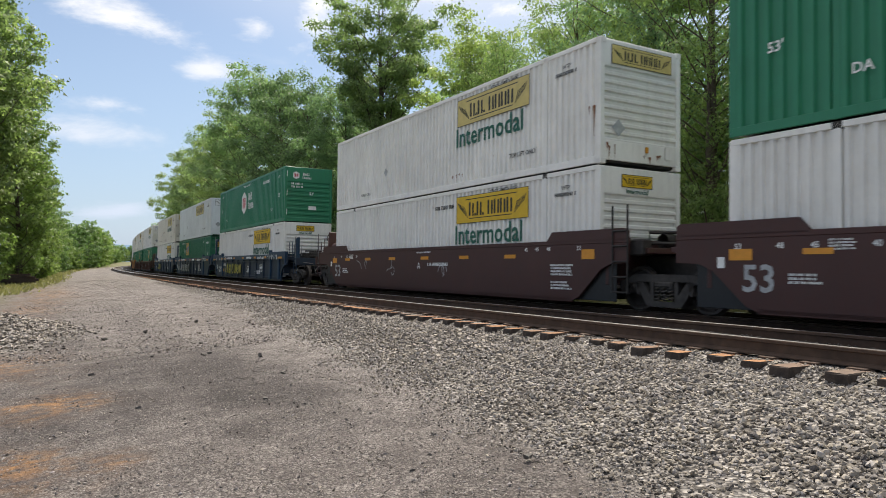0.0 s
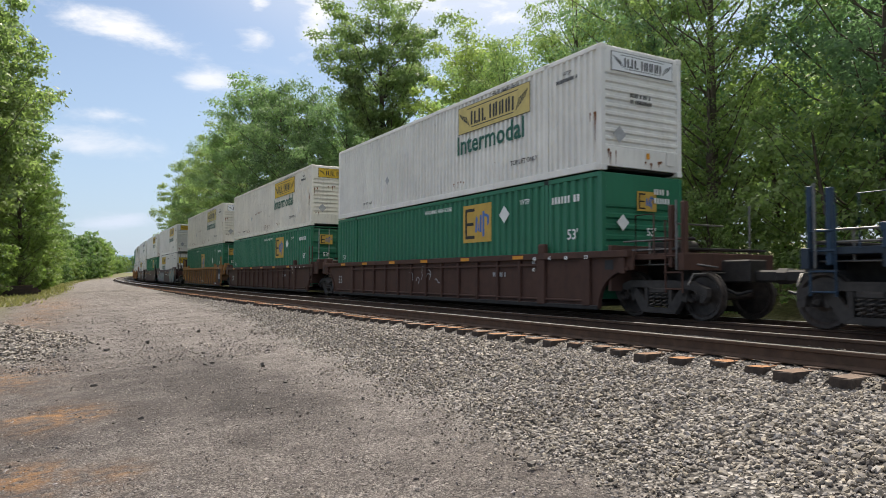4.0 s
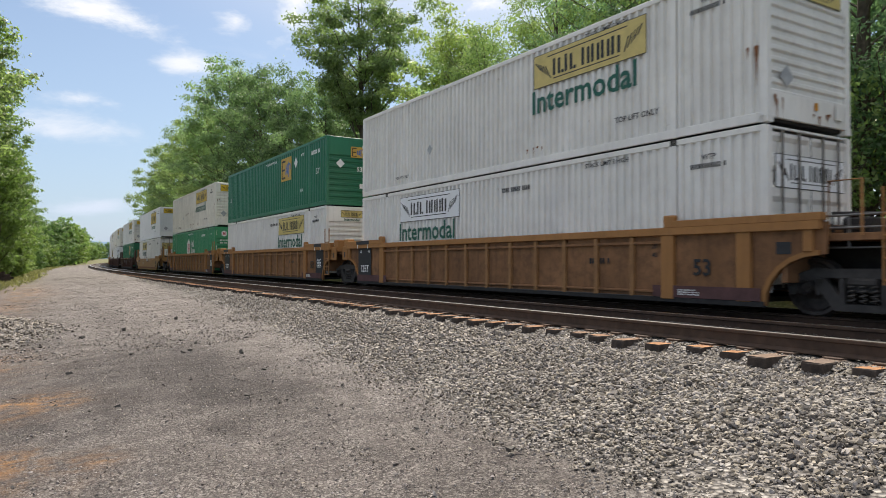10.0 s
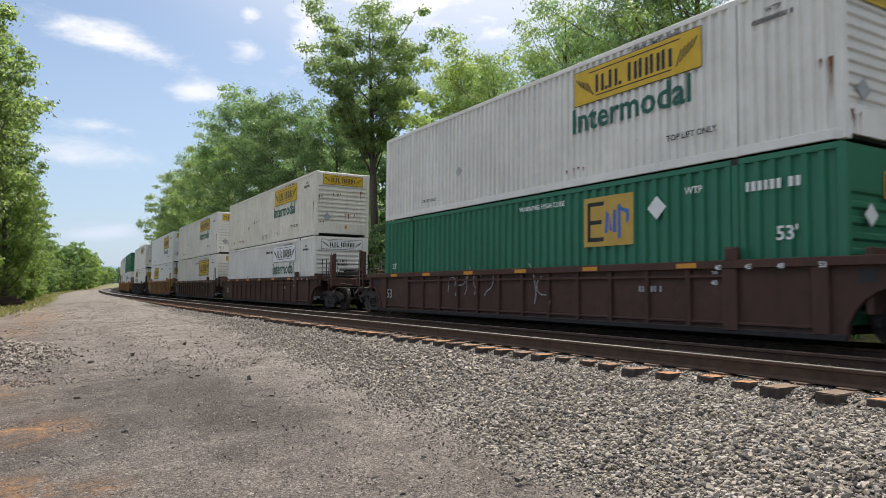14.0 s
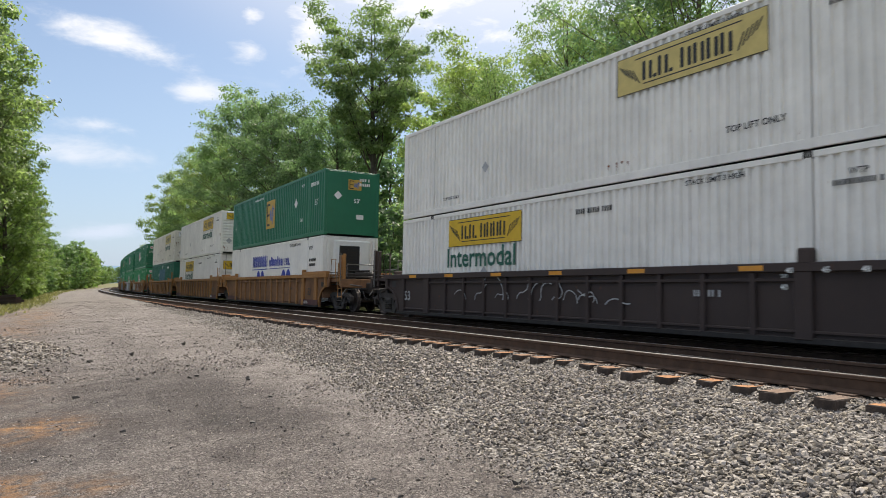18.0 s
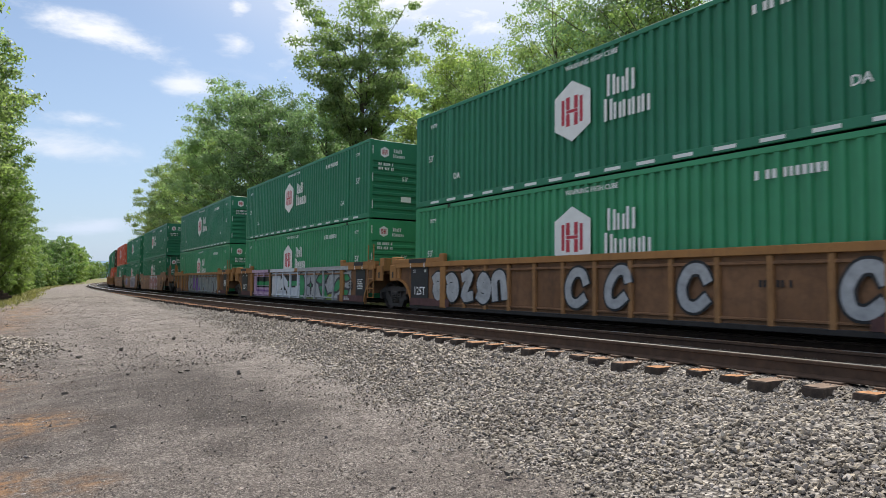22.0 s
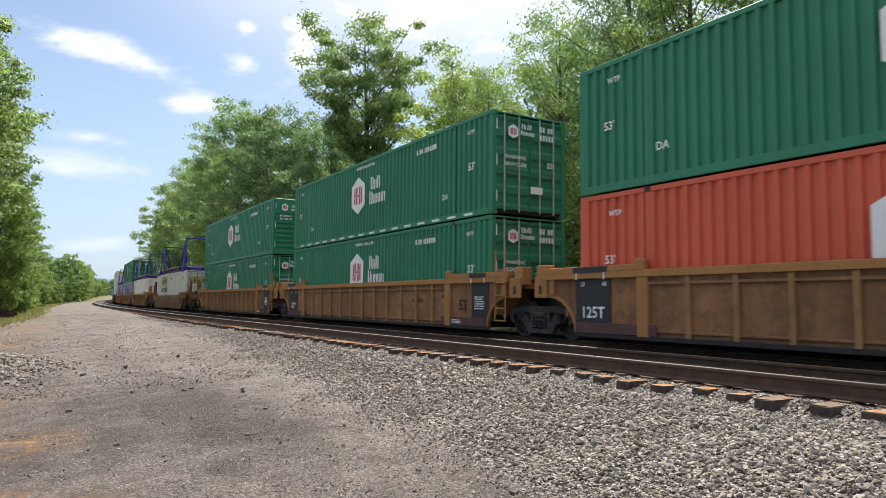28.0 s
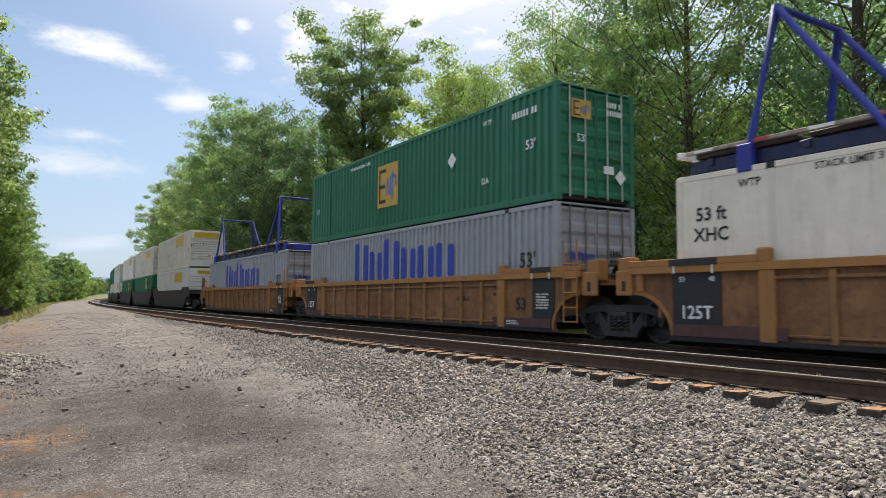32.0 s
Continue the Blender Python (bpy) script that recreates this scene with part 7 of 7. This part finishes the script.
LOADS = {
    -1: (H_(), W_(low=True)), 0: (W_(JP), W_(low=True)), 1: (H_(), W_(low=True)), 2: (S_(), E_(-3.0, "door", low=True)), 3: (W_(JP, mat=CREAM), W_(low=True)),
    4: (W_("jb pW"), E_(2.9, low=True)), 5: (W_(mat=CREAM), E_(2.9, "door", low=True)), 6: (W_("jb pW", mat=CREAM), E_(0.12, "door", low=True)),
    7: (W_(), W_(J, BACK, "door", True)), 8: (W_(), E_(2.93, low=True)), 9: (W_("jb wW"), W_(J, BACK, "door", True)),
    10: (W_(JP), W_(JW, BACK, "door", True)), 11: (E_(2.93), W_(JP, FORE, "front", True)), 12: (W_(J, mat=CREAM), H_(low=True, mat=GREEN_LIGHT)),
    13: (W_(JN), W_(JP, BACK, "door", True)), 14: (W_(J), E_(2.93, low=True)), 15: (W_(J, mat=CREAM), W_("jb wW", FORE, "front", True)), 16: (W_(J), W_("jb n-", FORE, "front", True)),
    17: (W_(JN), W_(JN, BACK, "door", True)), 18: (W_("jb sW"), W_(J, BACK, "door", True)), 19: (E_(0.05, "smooth"), None), 20: (W_(J), W_(J, BACK, "door", True)),
    21: (W_("jb pW", mat=CREAM), "old"), 22: (H_(dash=True), H_(end="front", low=True, mat=GREEN_LIGHT)), 23: (H_(dash=True), H_(low=True, mat=GREEN_LIGHT)),
    24: (H_(dash=True), H_(low=True, mat=GREEN_LIGHT)), 25: (H_(), H_(end="door", low=True)), 26: (H_(), H_(end="door", low=True)), 27: (H_(mat=RED), H_(low=True)),
    28: (H_(-0.96, "door", end_mat=RUSTY), H_(-1.2, "door", RED, low=True)), 29: (H_(end="door", dash=True), H_(end="door", low=True)), 30: (H_(), H_(end="door", low=True)),
    31: ("frames", W_(JP, BACK, "door", True, CREAM)), 32: ("frames", "reefer"), 33: (E_(-0.81, "door"), "grey"), 34: ("frames", "grey"),
    35: (W_(mat=CREAM), W_(low=True)), 36: (W_(mat=CREAM), E_(low=True)), 37: (W_(), E_(low=True)), 38: (W_(), W_(low=True)), 39: (H_(), W_(low=True)), 40: (H_(), H_(low=True)), 41: (W_(), W_(low=True)), 42: (H_(), W_(low=True)), 43: (W_(), W_(low=True))}

STYLES = {}
for n in range(-1, 44):
    st = ("ribbed", ORANGE, ORANGE_EDGE, "faded orange-brown ribbed well car with dark end panels")
    if n in (10, 11, 12, 28, 29, 30, 32, 33, 34):
        st = ("ribbed", AMBER, AMBER_EDGE, "worn amber ribbed well car with dark stencil panels")
    if n in (-1, 0, 7, 8, 9):
        st = ("smooth", BROWN, BROWN, "maroon-brown smooth-sided well car with white stencils")
    if n in (1, 2, 3):
        st = ("tall", NAVY, NAVY_EDGE, "navy blue ribbed well car with white stencils")
    if n in (4, 5):
        st = ("ribbed", DARKBROWN, DARKBROWN, "dark brown ribbed well car")
    if n == 13:
        st = ("smooth", YELLOW_CAR, YELLOW_CAR, "amber smooth-sided well car with faded lettering")
    if n in (14, 15, 16):
        st = ("ribbed", DARKBROWN, DARKBROWN, "dark brown ribbed well car with amber reflectors")
    if n == 18:
        st = ("ribbed", CHARCOAL, CHARCOAL, "charcoal ribbed well car with amber reflectors")
    if n == 31:
        st = ("smooth", RUST_ORANGE, RUST_ORANGE, "rusted orange smooth-sided well car")
    if n in (25, 26, 27):
        st = ("smooth", TAN, TAN, "faded tan smooth-sided well car")
    if n in (35, 36, 37, 38, 39, 40):
        st = ("smooth", CHARCOAL, CHARCOAL, "dark grey smooth-sided well car")
    STYLES[n] = st



def painted_side(c):
    """One car sprayed from end to end: a lilac frame, a white field with a hooked band, a grey field with a star and leaves."""
    y = CAR_FACE + 0.064
    for x, z, w, h, mat, d in ((-4.45, 0.78, 2.9, 1.20, TAG_LILAC, 0.0), (-4.1, 1.06, 2.2, 0.28, BLACK, 0.002), (-4.05, 0.86, 2.1, 0.20, TAG_GREEN, 0.004), (-4.15, 0.70, 2.3, 0.08, BLACK, 0.003), (-4.1, 0.50, 2.3, 0.10, TAG_PURPLE, 0.003), (-4.3, 0.30, 2.7, 0.08, TAG_PURPLE, 0.003), (-5.3, 0.86, 0.16, 0.80, TAG_PURPLE, 0.003), (-5.85, 0.78, 0.12, 1.2, BLACK, 0.003),
                               (-2.86, 0.78, 0.32, 1.20, BLACK, 0.006), (-0.7, 0.78, 4.1, 1.20, SPRAY_WHITE, 0.001), (4.05, 0.78, 5.6, 1.20, TAG_SILVER, 0.0), (-0.15, 1.14, 2.5, 0.30, BLACK, 0.004),
                               (0.35, 0.86, 1.5, 0.34, BLACK, 0.004), (0.42, 0.88, 1.45, 0.22, TAG_GREEN, 0.006), (0.95, 0.66, 0.5, 0.40, BLACK, 0.0035), (0.98, 0.56, 0.55, 0.42, SPRAY_WHITE, 0.0055)):
        plate(c, "paint_field", mat, x, z, w, h, y - d, t=0.001)
    for x, w, mat in ((-4.5, 2.8, TAG_LILAC), (-2.9, 0.4, BLACK), (-0.95, 3.5, SPRAY_WHITE), (4.0, 5.6, TAG_SILVER)):
        plate(c, "paint_field", mat, x, SIDE_TOP - 0.045, w, 0.148, CAR_FACE - 0.043, t=0.001)
    sprayed_posts(c, ((-5.9, -3.05, TAG_LILAC), (-2.7, 1.3, SPRAY_WHITE), (1.35, 6.85, TAG_SILVER)))
    for x in (-5.01, -3.99):
        for z, h, mat in ((1.06, 0.28, BLACK), (0.86, 0.20, TAG_GREEN), (0.70, 0.08, BLACK), (0.50, 0.10, TAG_PURPLE)):
            part("painted_band", box_mesh(0.125, 0.096, h, mat, 0.004), c, pose(x, -(CAR_W - 0.03) + 0.004, z))
    house = [(-1.55, 0.42), (-1.55, 0.92), (-0.95, 1.26), (-0.35, 0.95), (-0.35, 0.40), (-0.60, 0.62), (-1.2, 0.62)]
    part("graffiti", poly_mesh("house", [house], SPRAY_WHITE, -0.001, 0), c, pose(0, y - 0.008, 0))
    arrow = [(-1.45, 0.52), (-0.95, 0.82), (-0.42, 0.50), (-0.45, 0.30), (-0.62, 0.55), (-1.2, 0.58)]
    part("graffiti", poly_mesh("arrow", [arrow], BLACK, -0.001, 0), c, pose(0, y - 0.010, 0))
    bow = [(1.28, 0.22), (1.28, 1.30), (1.55, 1.28), (1.80, 1.08), (1.88, 0.75), (1.78, 0.42), (1.55, 0.22)]
    part("graffiti_rim", poly_mesh("bow_rim", [swollen(bow, 1.55, 0.75, 0.09)], CHARCOAL_SPRAY, -0.001, 0), c, pose(0, y - 0.003, 0))
    part("graffiti", poly_mesh("bow", [bow], TAG_GREEN, -0.001, 0), c, pose(0, y - 0.005, 0), "sprayed green bow")
    star = [(2.62, 1.28), (2.72, 0.90), (3.08, 0.80), (2.72, 0.70), (2.62, 0.34), (2.52, 0.70), (2.16, 0.80), (2.52, 0.90)]
    part("graffiti", poly_mesh("star", [star], CHARCOAL_SPRAY, -0.001, 0), c, pose(0, y - 0.008, 0))
    part("graffiti", poly_mesh("star_eye", [lens(2.62, 0.80, 0.22, 0.16, 70)], TAG_GREEN, -0.001, 0), c, pose(0, y - 0.010, 0))
    for k, (x, z, w, h, turn) in enumerate(((3.95, 1.10, 1.25, 0.42, 10), (4.1, 0.55, 1.0, 0.40, -22), (4.75, 0.30, 0.9, 0.30, 15), (5.6, 0.82, 1.0, 0.36, 30), (2.3, 0.24, 0.6, 0.20, 0), (3.0, 0.25, 0.6, 0.20, 0), (6.3, 1.15, 0.9, 0.30, -12), (6.2, 0.45, 0.9, 0.36, 20))):
        leaf = lens(x, z, w, h, turn)
        part("graffiti_rim", poly_mesh(("leaf_rim", k), [lens(x, z, w * 1.3, h * 1.55, turn)], CHARCOAL_SPRAY, -0.001, 0), c, pose(0, y - 0.004 - 0.0005 * k, 0))
        part("graffiti", poly_mesh(("leaf", k), [leaf], (TAG_GREEN, TAG_LIME)[k in (4, 5, 2)], -0.001, 0), c, pose(0, y - 0.010, 0), "sprayed leaf shape")


TAG_LILAC = plain("lilac_spray_paint", (0.46, 0.32, 0.45), 0.5, var=0.25, scale=3, bump=0)
TAG_LIME = plain("lime_spray_paint", (0.22, 0.30, 0.03), 0.5, var=0.25, scale=3, bump=0)
CHARCOAL_SPRAY = plain("charcoal_spray_paint", (0.055, 0.055, 0.065), 0.55, var=0.3, scale=3, bump=0)
TAG_VIOLET = plain("violet_spray_paint", (0.20, 0.07, 0.34), 0.5, var=0.25, scale=3, bump=0)
TAG_GREY = plain("grey_spray_paint", (0.25, 0.265, 0.26), 0.5, var=0.2, scale=2, bump=0)
TAG_WINE = plain("faded_red_spray_paint", (0.30, 0.085, 0.075), 0.55, var=0.3, scale=3, bump=0)
TAG_MAUVE = plain("mauve_spray_paint", (0.20, 0.17, 0.24), 0.5, var=0.3, scale=3, bump=0)
SPRAY_WHITE = plain("white_spray_paint", (0.55, 0.58, 0.62), 0.5, var=0.15, scale=2, bump=0)
# sprayed lettering and scrawls, car by car
TAGS = {
    0: [lambda c: scribble(c, TAG_SILVER, -4.6, 1.0, 0.8, 0.4, 1), lambda c: scribble(c, TAG_SILVER, -2.4, 1.0, 0.9, 0.5, 2), lambda c: scribble(c, TAG_SILVER, 1.4, 0.95, 0.9, 0.5, 3)],
    1: [lambda c: tag_blobs(c, "t1", TAG_YELLOW, -5.0, -0.6, 0.40, 1.05, 4, None, CAR_FACE + 0.018)],
    2: [lambda c: tag_blobs(c, "t2", TAG_SILVER, -5.8, -0.8, 0.40, 1.05, 5, None, CAR_FACE + 0.018)],
    3: [lambda c: tag_blobs(c, "t3", TAG_YELLOW, -5.0, -2.6, 0.45, 1.05, 6, None, CAR_FACE + 0.018)],
    7: [lambda c: fat_shapes(c, (TAG_GREY, TAG_MAUVE), CHARCOAL_SPRAY, -6.77, -0.9, 0.22, 1.25, 7, 7), lambda c: scribble(c, TAG_GREEN, -3.8, 0.75, 5.0, 0.5, 77, CAR_FACE - 0.035, 0.05), lambda c: plate(c, "graffiti_field", TAG_TEAL, 7.1, 0.95, 1.7, 1.2, CAR_FACE - 0.0005, t=0.001), lambda c: fat_shapes(c, (TAG_GREY,), BLACK, 3.9, 7.7, 0.22, 1.62, 5, 8, None, TAG_TEAL), lambda c: scribble(c, TAG_SILVER, 3.1, 1.2, 0.7, 0.4, 78), lambda c: bars(c, TAG_SILVER, 2.9, 0.85, 1.0, 1, 0.26, CAR_FACE - 0.004)],
    8: [lambda c: scribble(c, LOGO_SKY, -6.2, 1.0, 1.0, 0.5, 9), lambda c: scribble(c, TAG_SILVER, -0.6, 1.25, 2.2, 0.12, 10)],
    9: [lambda c: fat_shapes(c, (TAG_SILVER, TAG_GREY), CHARCOAL_SPRAY, -5.8, -3.0, 0.40, 1.30, 5, 11), lambda c: fat_shapes(c, (TAG_MAUVE, TAG_SILVER), BLACK, 3.5, 6.8, 0.30, 1.50, 5, 12), lambda c: scribble(c, TAG_SILVER, 7.4, 1.50, 1.6, 0.30, 13), lambda c: scribble(c, TAG_SILVER, -1.0, 0.75, 1.6, 0.5, 79)],
    # the amber car also has a darker brown band low along its side
    13: [lambda c: scribble(c, TAG_SILVER, -3.2, 0.8, 2.0, 0.7, 14, None, 0.05), lambda c: plate(c, "paint_patch", TAG_SILVER, 0.6, 1.12, 1.5, 0.16, CAR_FACE - 0.006), lambda c: plate(c, "scraped_band", RUST_RUN, 0.0, 0.34, 14.0, 0.16, CAR_FACE - 0.003, t=0.001), lambda c: plate(c, "stencil_panel", PANEL_BLACK, -6.3, 1.05, 1.3, 0.2, CAR_FACE - 0.006), lambda c: scribble(c, TAG_SILVER, 2.6, 1.05, 1.8, 0.4, 82)],
    14: [lambda c: scribble(c, TAG_SILVER, -2.5, 0.95, 2.4, 0.6, 15, CAR_FACE + 0.018), lambda c: scribble(c, TAG_SILVER, 1.0, 0.8, 1.2, 0.7, 16, CAR_FACE + 0.018)],
    18: [lambda c: scribble(c, TAG_SILVER, -1.0, 0.9, 6.0, 0.5, 17, CAR_FACE + 0.018)],
    22: [lambda c: tag_blobs(c, "t22", TAG_SILVER, -6.7, -2.9, 0.35, 1.25, 18, BLACK, CAR_FACE - 0.002), lambda c: [tag_blobs(c, ("c22", k), TAG_SILVER, x, x + 0.9, 0.35, 1.30, 19 + k, BLACK, CAR_FACE - 0.002, 0.5) for k, x in enumerate((-0.85, 0.35, 2.3, 5.3))]],
    23: [lambda c: painted_side(c)],
    24: [lambda c: sprayed_posts(c, ((-3.3, 5.3, TAG_GREY),)), lambda c: fat_shapes(c, (TAG_GREY, TAG_VIOLET, TAG_GREY, TAG_GREY, TAG_GREY), CHARCOAL_SPRAY, -3.6, 5.6, 0.20, 1.42, 5, 34, CAR_FACE + 0.064)],
    25: [lambda c: fat_shapes(c, (TAG_WINE, TAG_PINK), SPRAY_WHITE, -0.9, 4.6, 0.22, 1.45, 5, 36), lambda c: scribble(c, BLACK, -2.9, 0.9, 2.6, 0.9, 37), lambda c: scribble(c, TAG_TEAL, -5.2, 1.1, 1.4, 0.4, 38)],
    26: [lambda c: fat_shapes(c, (TAG_MAUVE,), SPRAY_WHITE, 0.0, 5.6, 0.25, 1.48, 5, 39, None, BLACK), lambda c: scribble(c, BLACK, 6.6, 1.0, 1.0, 0.8, 80), lambda c: fat_shapes(c, (LOGO_BLUE, TAG_MAUVE), TAG_SILVER, -6.4, -3.6, 0.45, 1.35, 4, 40), lambda c: scribble(c, TAG_TEAL, -2.0, 1.0, 1.2, 0.6, 81)],
    27: [lambda c: scribble(c, TAG_SILVER, 0, 0.9, 6.0, 0.4, 41)],
    31: [lambda c: scribble(c, TAG_SILVER, 4.0, 0.95, 4.0, 0.7, 42, None, 0.05), lambda c: scribble(c, TAG_SILVER, -2.0, 0.95, 3.0, 0.5, 43)],
    4: [lambda c: scribble(c, TAG_SILVER, 0, 0.85, 1.8, 0.3, 44, CAR_FACE + 0.018)], 6: [lambda c: scribble(c, LOGO_WHITE, 0.6, 0.55, 2.0, 0.25, 45, CAR_FACE + 0.018)]}


DECK_WOOD = plain("weathered_deck_timber", (0.33, 0.29, 0.25), 0.9, var=0.35, scale=5)


def frame_load(n):
    """A deck of steel chassis laid on the box, with blue lifting hoops standing on it."""
    d = tagged(empty("chassis_stack"), "blue steel chassis with two lifting hoops lying on a container", "chassis frame", "chassis on containers")
    for sy in (-1, 1):
        part("side_beam", box_mesh(15.8, 0.18, 0.26, DEEP_BLUE, 0.02), d, pose(0, sy * 1.0, 0.15))
    for k in range(9):
        part("cross_beam", box_mesh(0.12, 2.3, 0.14, DEEP_BLUE), d, pose(-7.4 + 1.85 * k, 0, 0.20))
    r = random.Random(n)
    for k in range(7):
        part("tarp_roll", box_mesh(2.0, 2.2, 0.10, CHARCOAL, 0.03), d, pose(-6.75 + 2.2 * k, r.uniform(-0.05, 0.05), 0.34 + r.uniform(0, 0.05), 0, r.uniform(-1.5, 1.5), r.uniform(-1, 1)))
    for sy in (-1, 1):
        part("deck_edge", box_mesh(15.6, 0.10, 0.07, DECK_WOOD, 0.01), d, pose(-0.1, sy * 1.16, 0.42), "weathered timber deck edge")
    for k in range(14):
        part("reflective_tape", box_mesh(0.42, 0.006, 0.055, LOGO_RED if k % 2 else LOGO_WHITE, 0), d, pose(-7.5 + 1.12 * k, -1.216, 0.42))
    part("head_beam", box_mesh(0.30, 2.5, 0.30, BLUE_STEEL, 0.03), d, pose(7.6, 0, 0.16), "bright blue end beam")
    part("tail_bar", box_mesh(0.16, 2.5, 0.12, LOGO_WHITE), d, pose(-8.0, 0, 0.40))
    for k in range(6):
        part("reflector", box_mesh(0.02, 0.2, 0.10, LOGO_RED, 0), d, pose(-8.06, -1.1 + 0.44 * k, 0.40))
    for x0, x1, x2 in ((6.6, 6.05, 4.7), (-6.59, -6.1, -4.2)):
        h = 2.75
        hoop = part("lifting_hoop", tube_mesh(("hoop", x0), [[(x0, -1.24, 0.0), (x1, -0.98, h), (x1, 0.98, h), (x0, 1.24, 0.0)]], 0.085, BLUE_STEEL), d, None, "bright blue lifting hoop")
        for sy in (-1, 1):
            part("brace", tube_mesh(("brace", x0, sy), [[(x1, sy * 0.98, h), (x2, sy * 1.24, 0.1)]], 0.065, BLUE_STEEL), hoop)
            part("foot", box_mesh(0.30, 0.16, 0.5, BLUE_STEEL, 0.02), hoop, pose(x0, sy * 1.24, 0.12))
    return d


def old_box():
    c = container("faded green panelled container with a blue repainted patch", GREEN_OLD, "emp old", -9.0, "smooth", 0.62, 0.05, True)
    p = (CL - 0.32) / round((CL - 0.32) / 0.62)
    x0 = -CL / 2 + 0.16 + 10 * p
    part("paint_patch", wall_mesh(TAG_TEAL_DULL, p, 0.05, x0, x0 + 7 * p, 0.85, 2.34, "patch"), c, pose(0, -HALF + 0.002, 0), "dull blue repainted patch")
    return c


TAG_TEAL_DULL = paint("dull_blue_paint", (0.060, 0.150, 0.210), dirt=0.3, grime=(0.02, 0.06, 0.08), fade=0.3)

for pack in PACKS:
    for k, n in enumerate(pack):
        if n < -1:
            continue
        style, body, chord, lab = STYLES[n]
        FAR_OFF[0] = n >= 35
        car = well_car(lab, style, body, chord, k == 0, k == len(pack) - 1, [] if n >= 35 else [common_marks(style, body in DARK_CARS, n, (k < len(pack) - 1, k > 0))] + (TAGS.get(n, [])))
        on_train(car, n, 0.0)
        top, low = LOADS[n]
        if low is None:
            low = lambda: container(LABEL["reefer"], WHITE, "blue_arcs", 0.0, "reefer", 1.3, 0.006, True)
        elif low == "reefer":
            low = lambda: container("cream-white refrigerated container with a white cooling unit", REEFER_CREAM, "xhc", 0.0, "reefer", 1.3, 0.006, True)
        elif low == "old":
            low = old_box
        elif low == "grey":
            low = lambda: container(LABEL["grey"], GREY, "matson", 0.04, "door", 0.27, 0.062, True)
        box = low()
        on_train(box, n, FLOOR_Z)
        if top == "frames":
            on_train(frame_load(n), n, FLOOR_Z + CH + 0.03)
        else:
            on_train(top(), n, FLOOR_Z + CH + 0.025)

# ---- what moves ----


def motions():
    for ob, s0, z in MOVERS:
        rows = []
        for k in range(33):
            rows.append((float(k), line_pose(s0 - travelled(k)) @ pose(0, 0, z)))
        walk(ob, rows)
    middle = {ob: s0 for ob, s0, _ in MOVERS}
    for w, ax, car, x in SPINS:
        s0 = middle[car] - x
        # turning while the truck is near; a wheel far off is a speck in the dark under its car
        spin = [k / 30 for k in range(961) if -14 < s0 - travelled(k / 30) < 46]
        times = sorted({0.0, 32.0, *spin})
        rows, first = [], travelled(spin[0]) if spin else 0.0
        last = travelled(spin[-1]) if spin else 0.0
        for t in times:
            a = (min(max(travelled(t), first), last) - first) / WHEEL_R
            rows.append((t, pose(ax, 0, WHEEL_R) @ Matrix.Rotation(a, 4, "Y")))
        walk(w, rows)


motions()
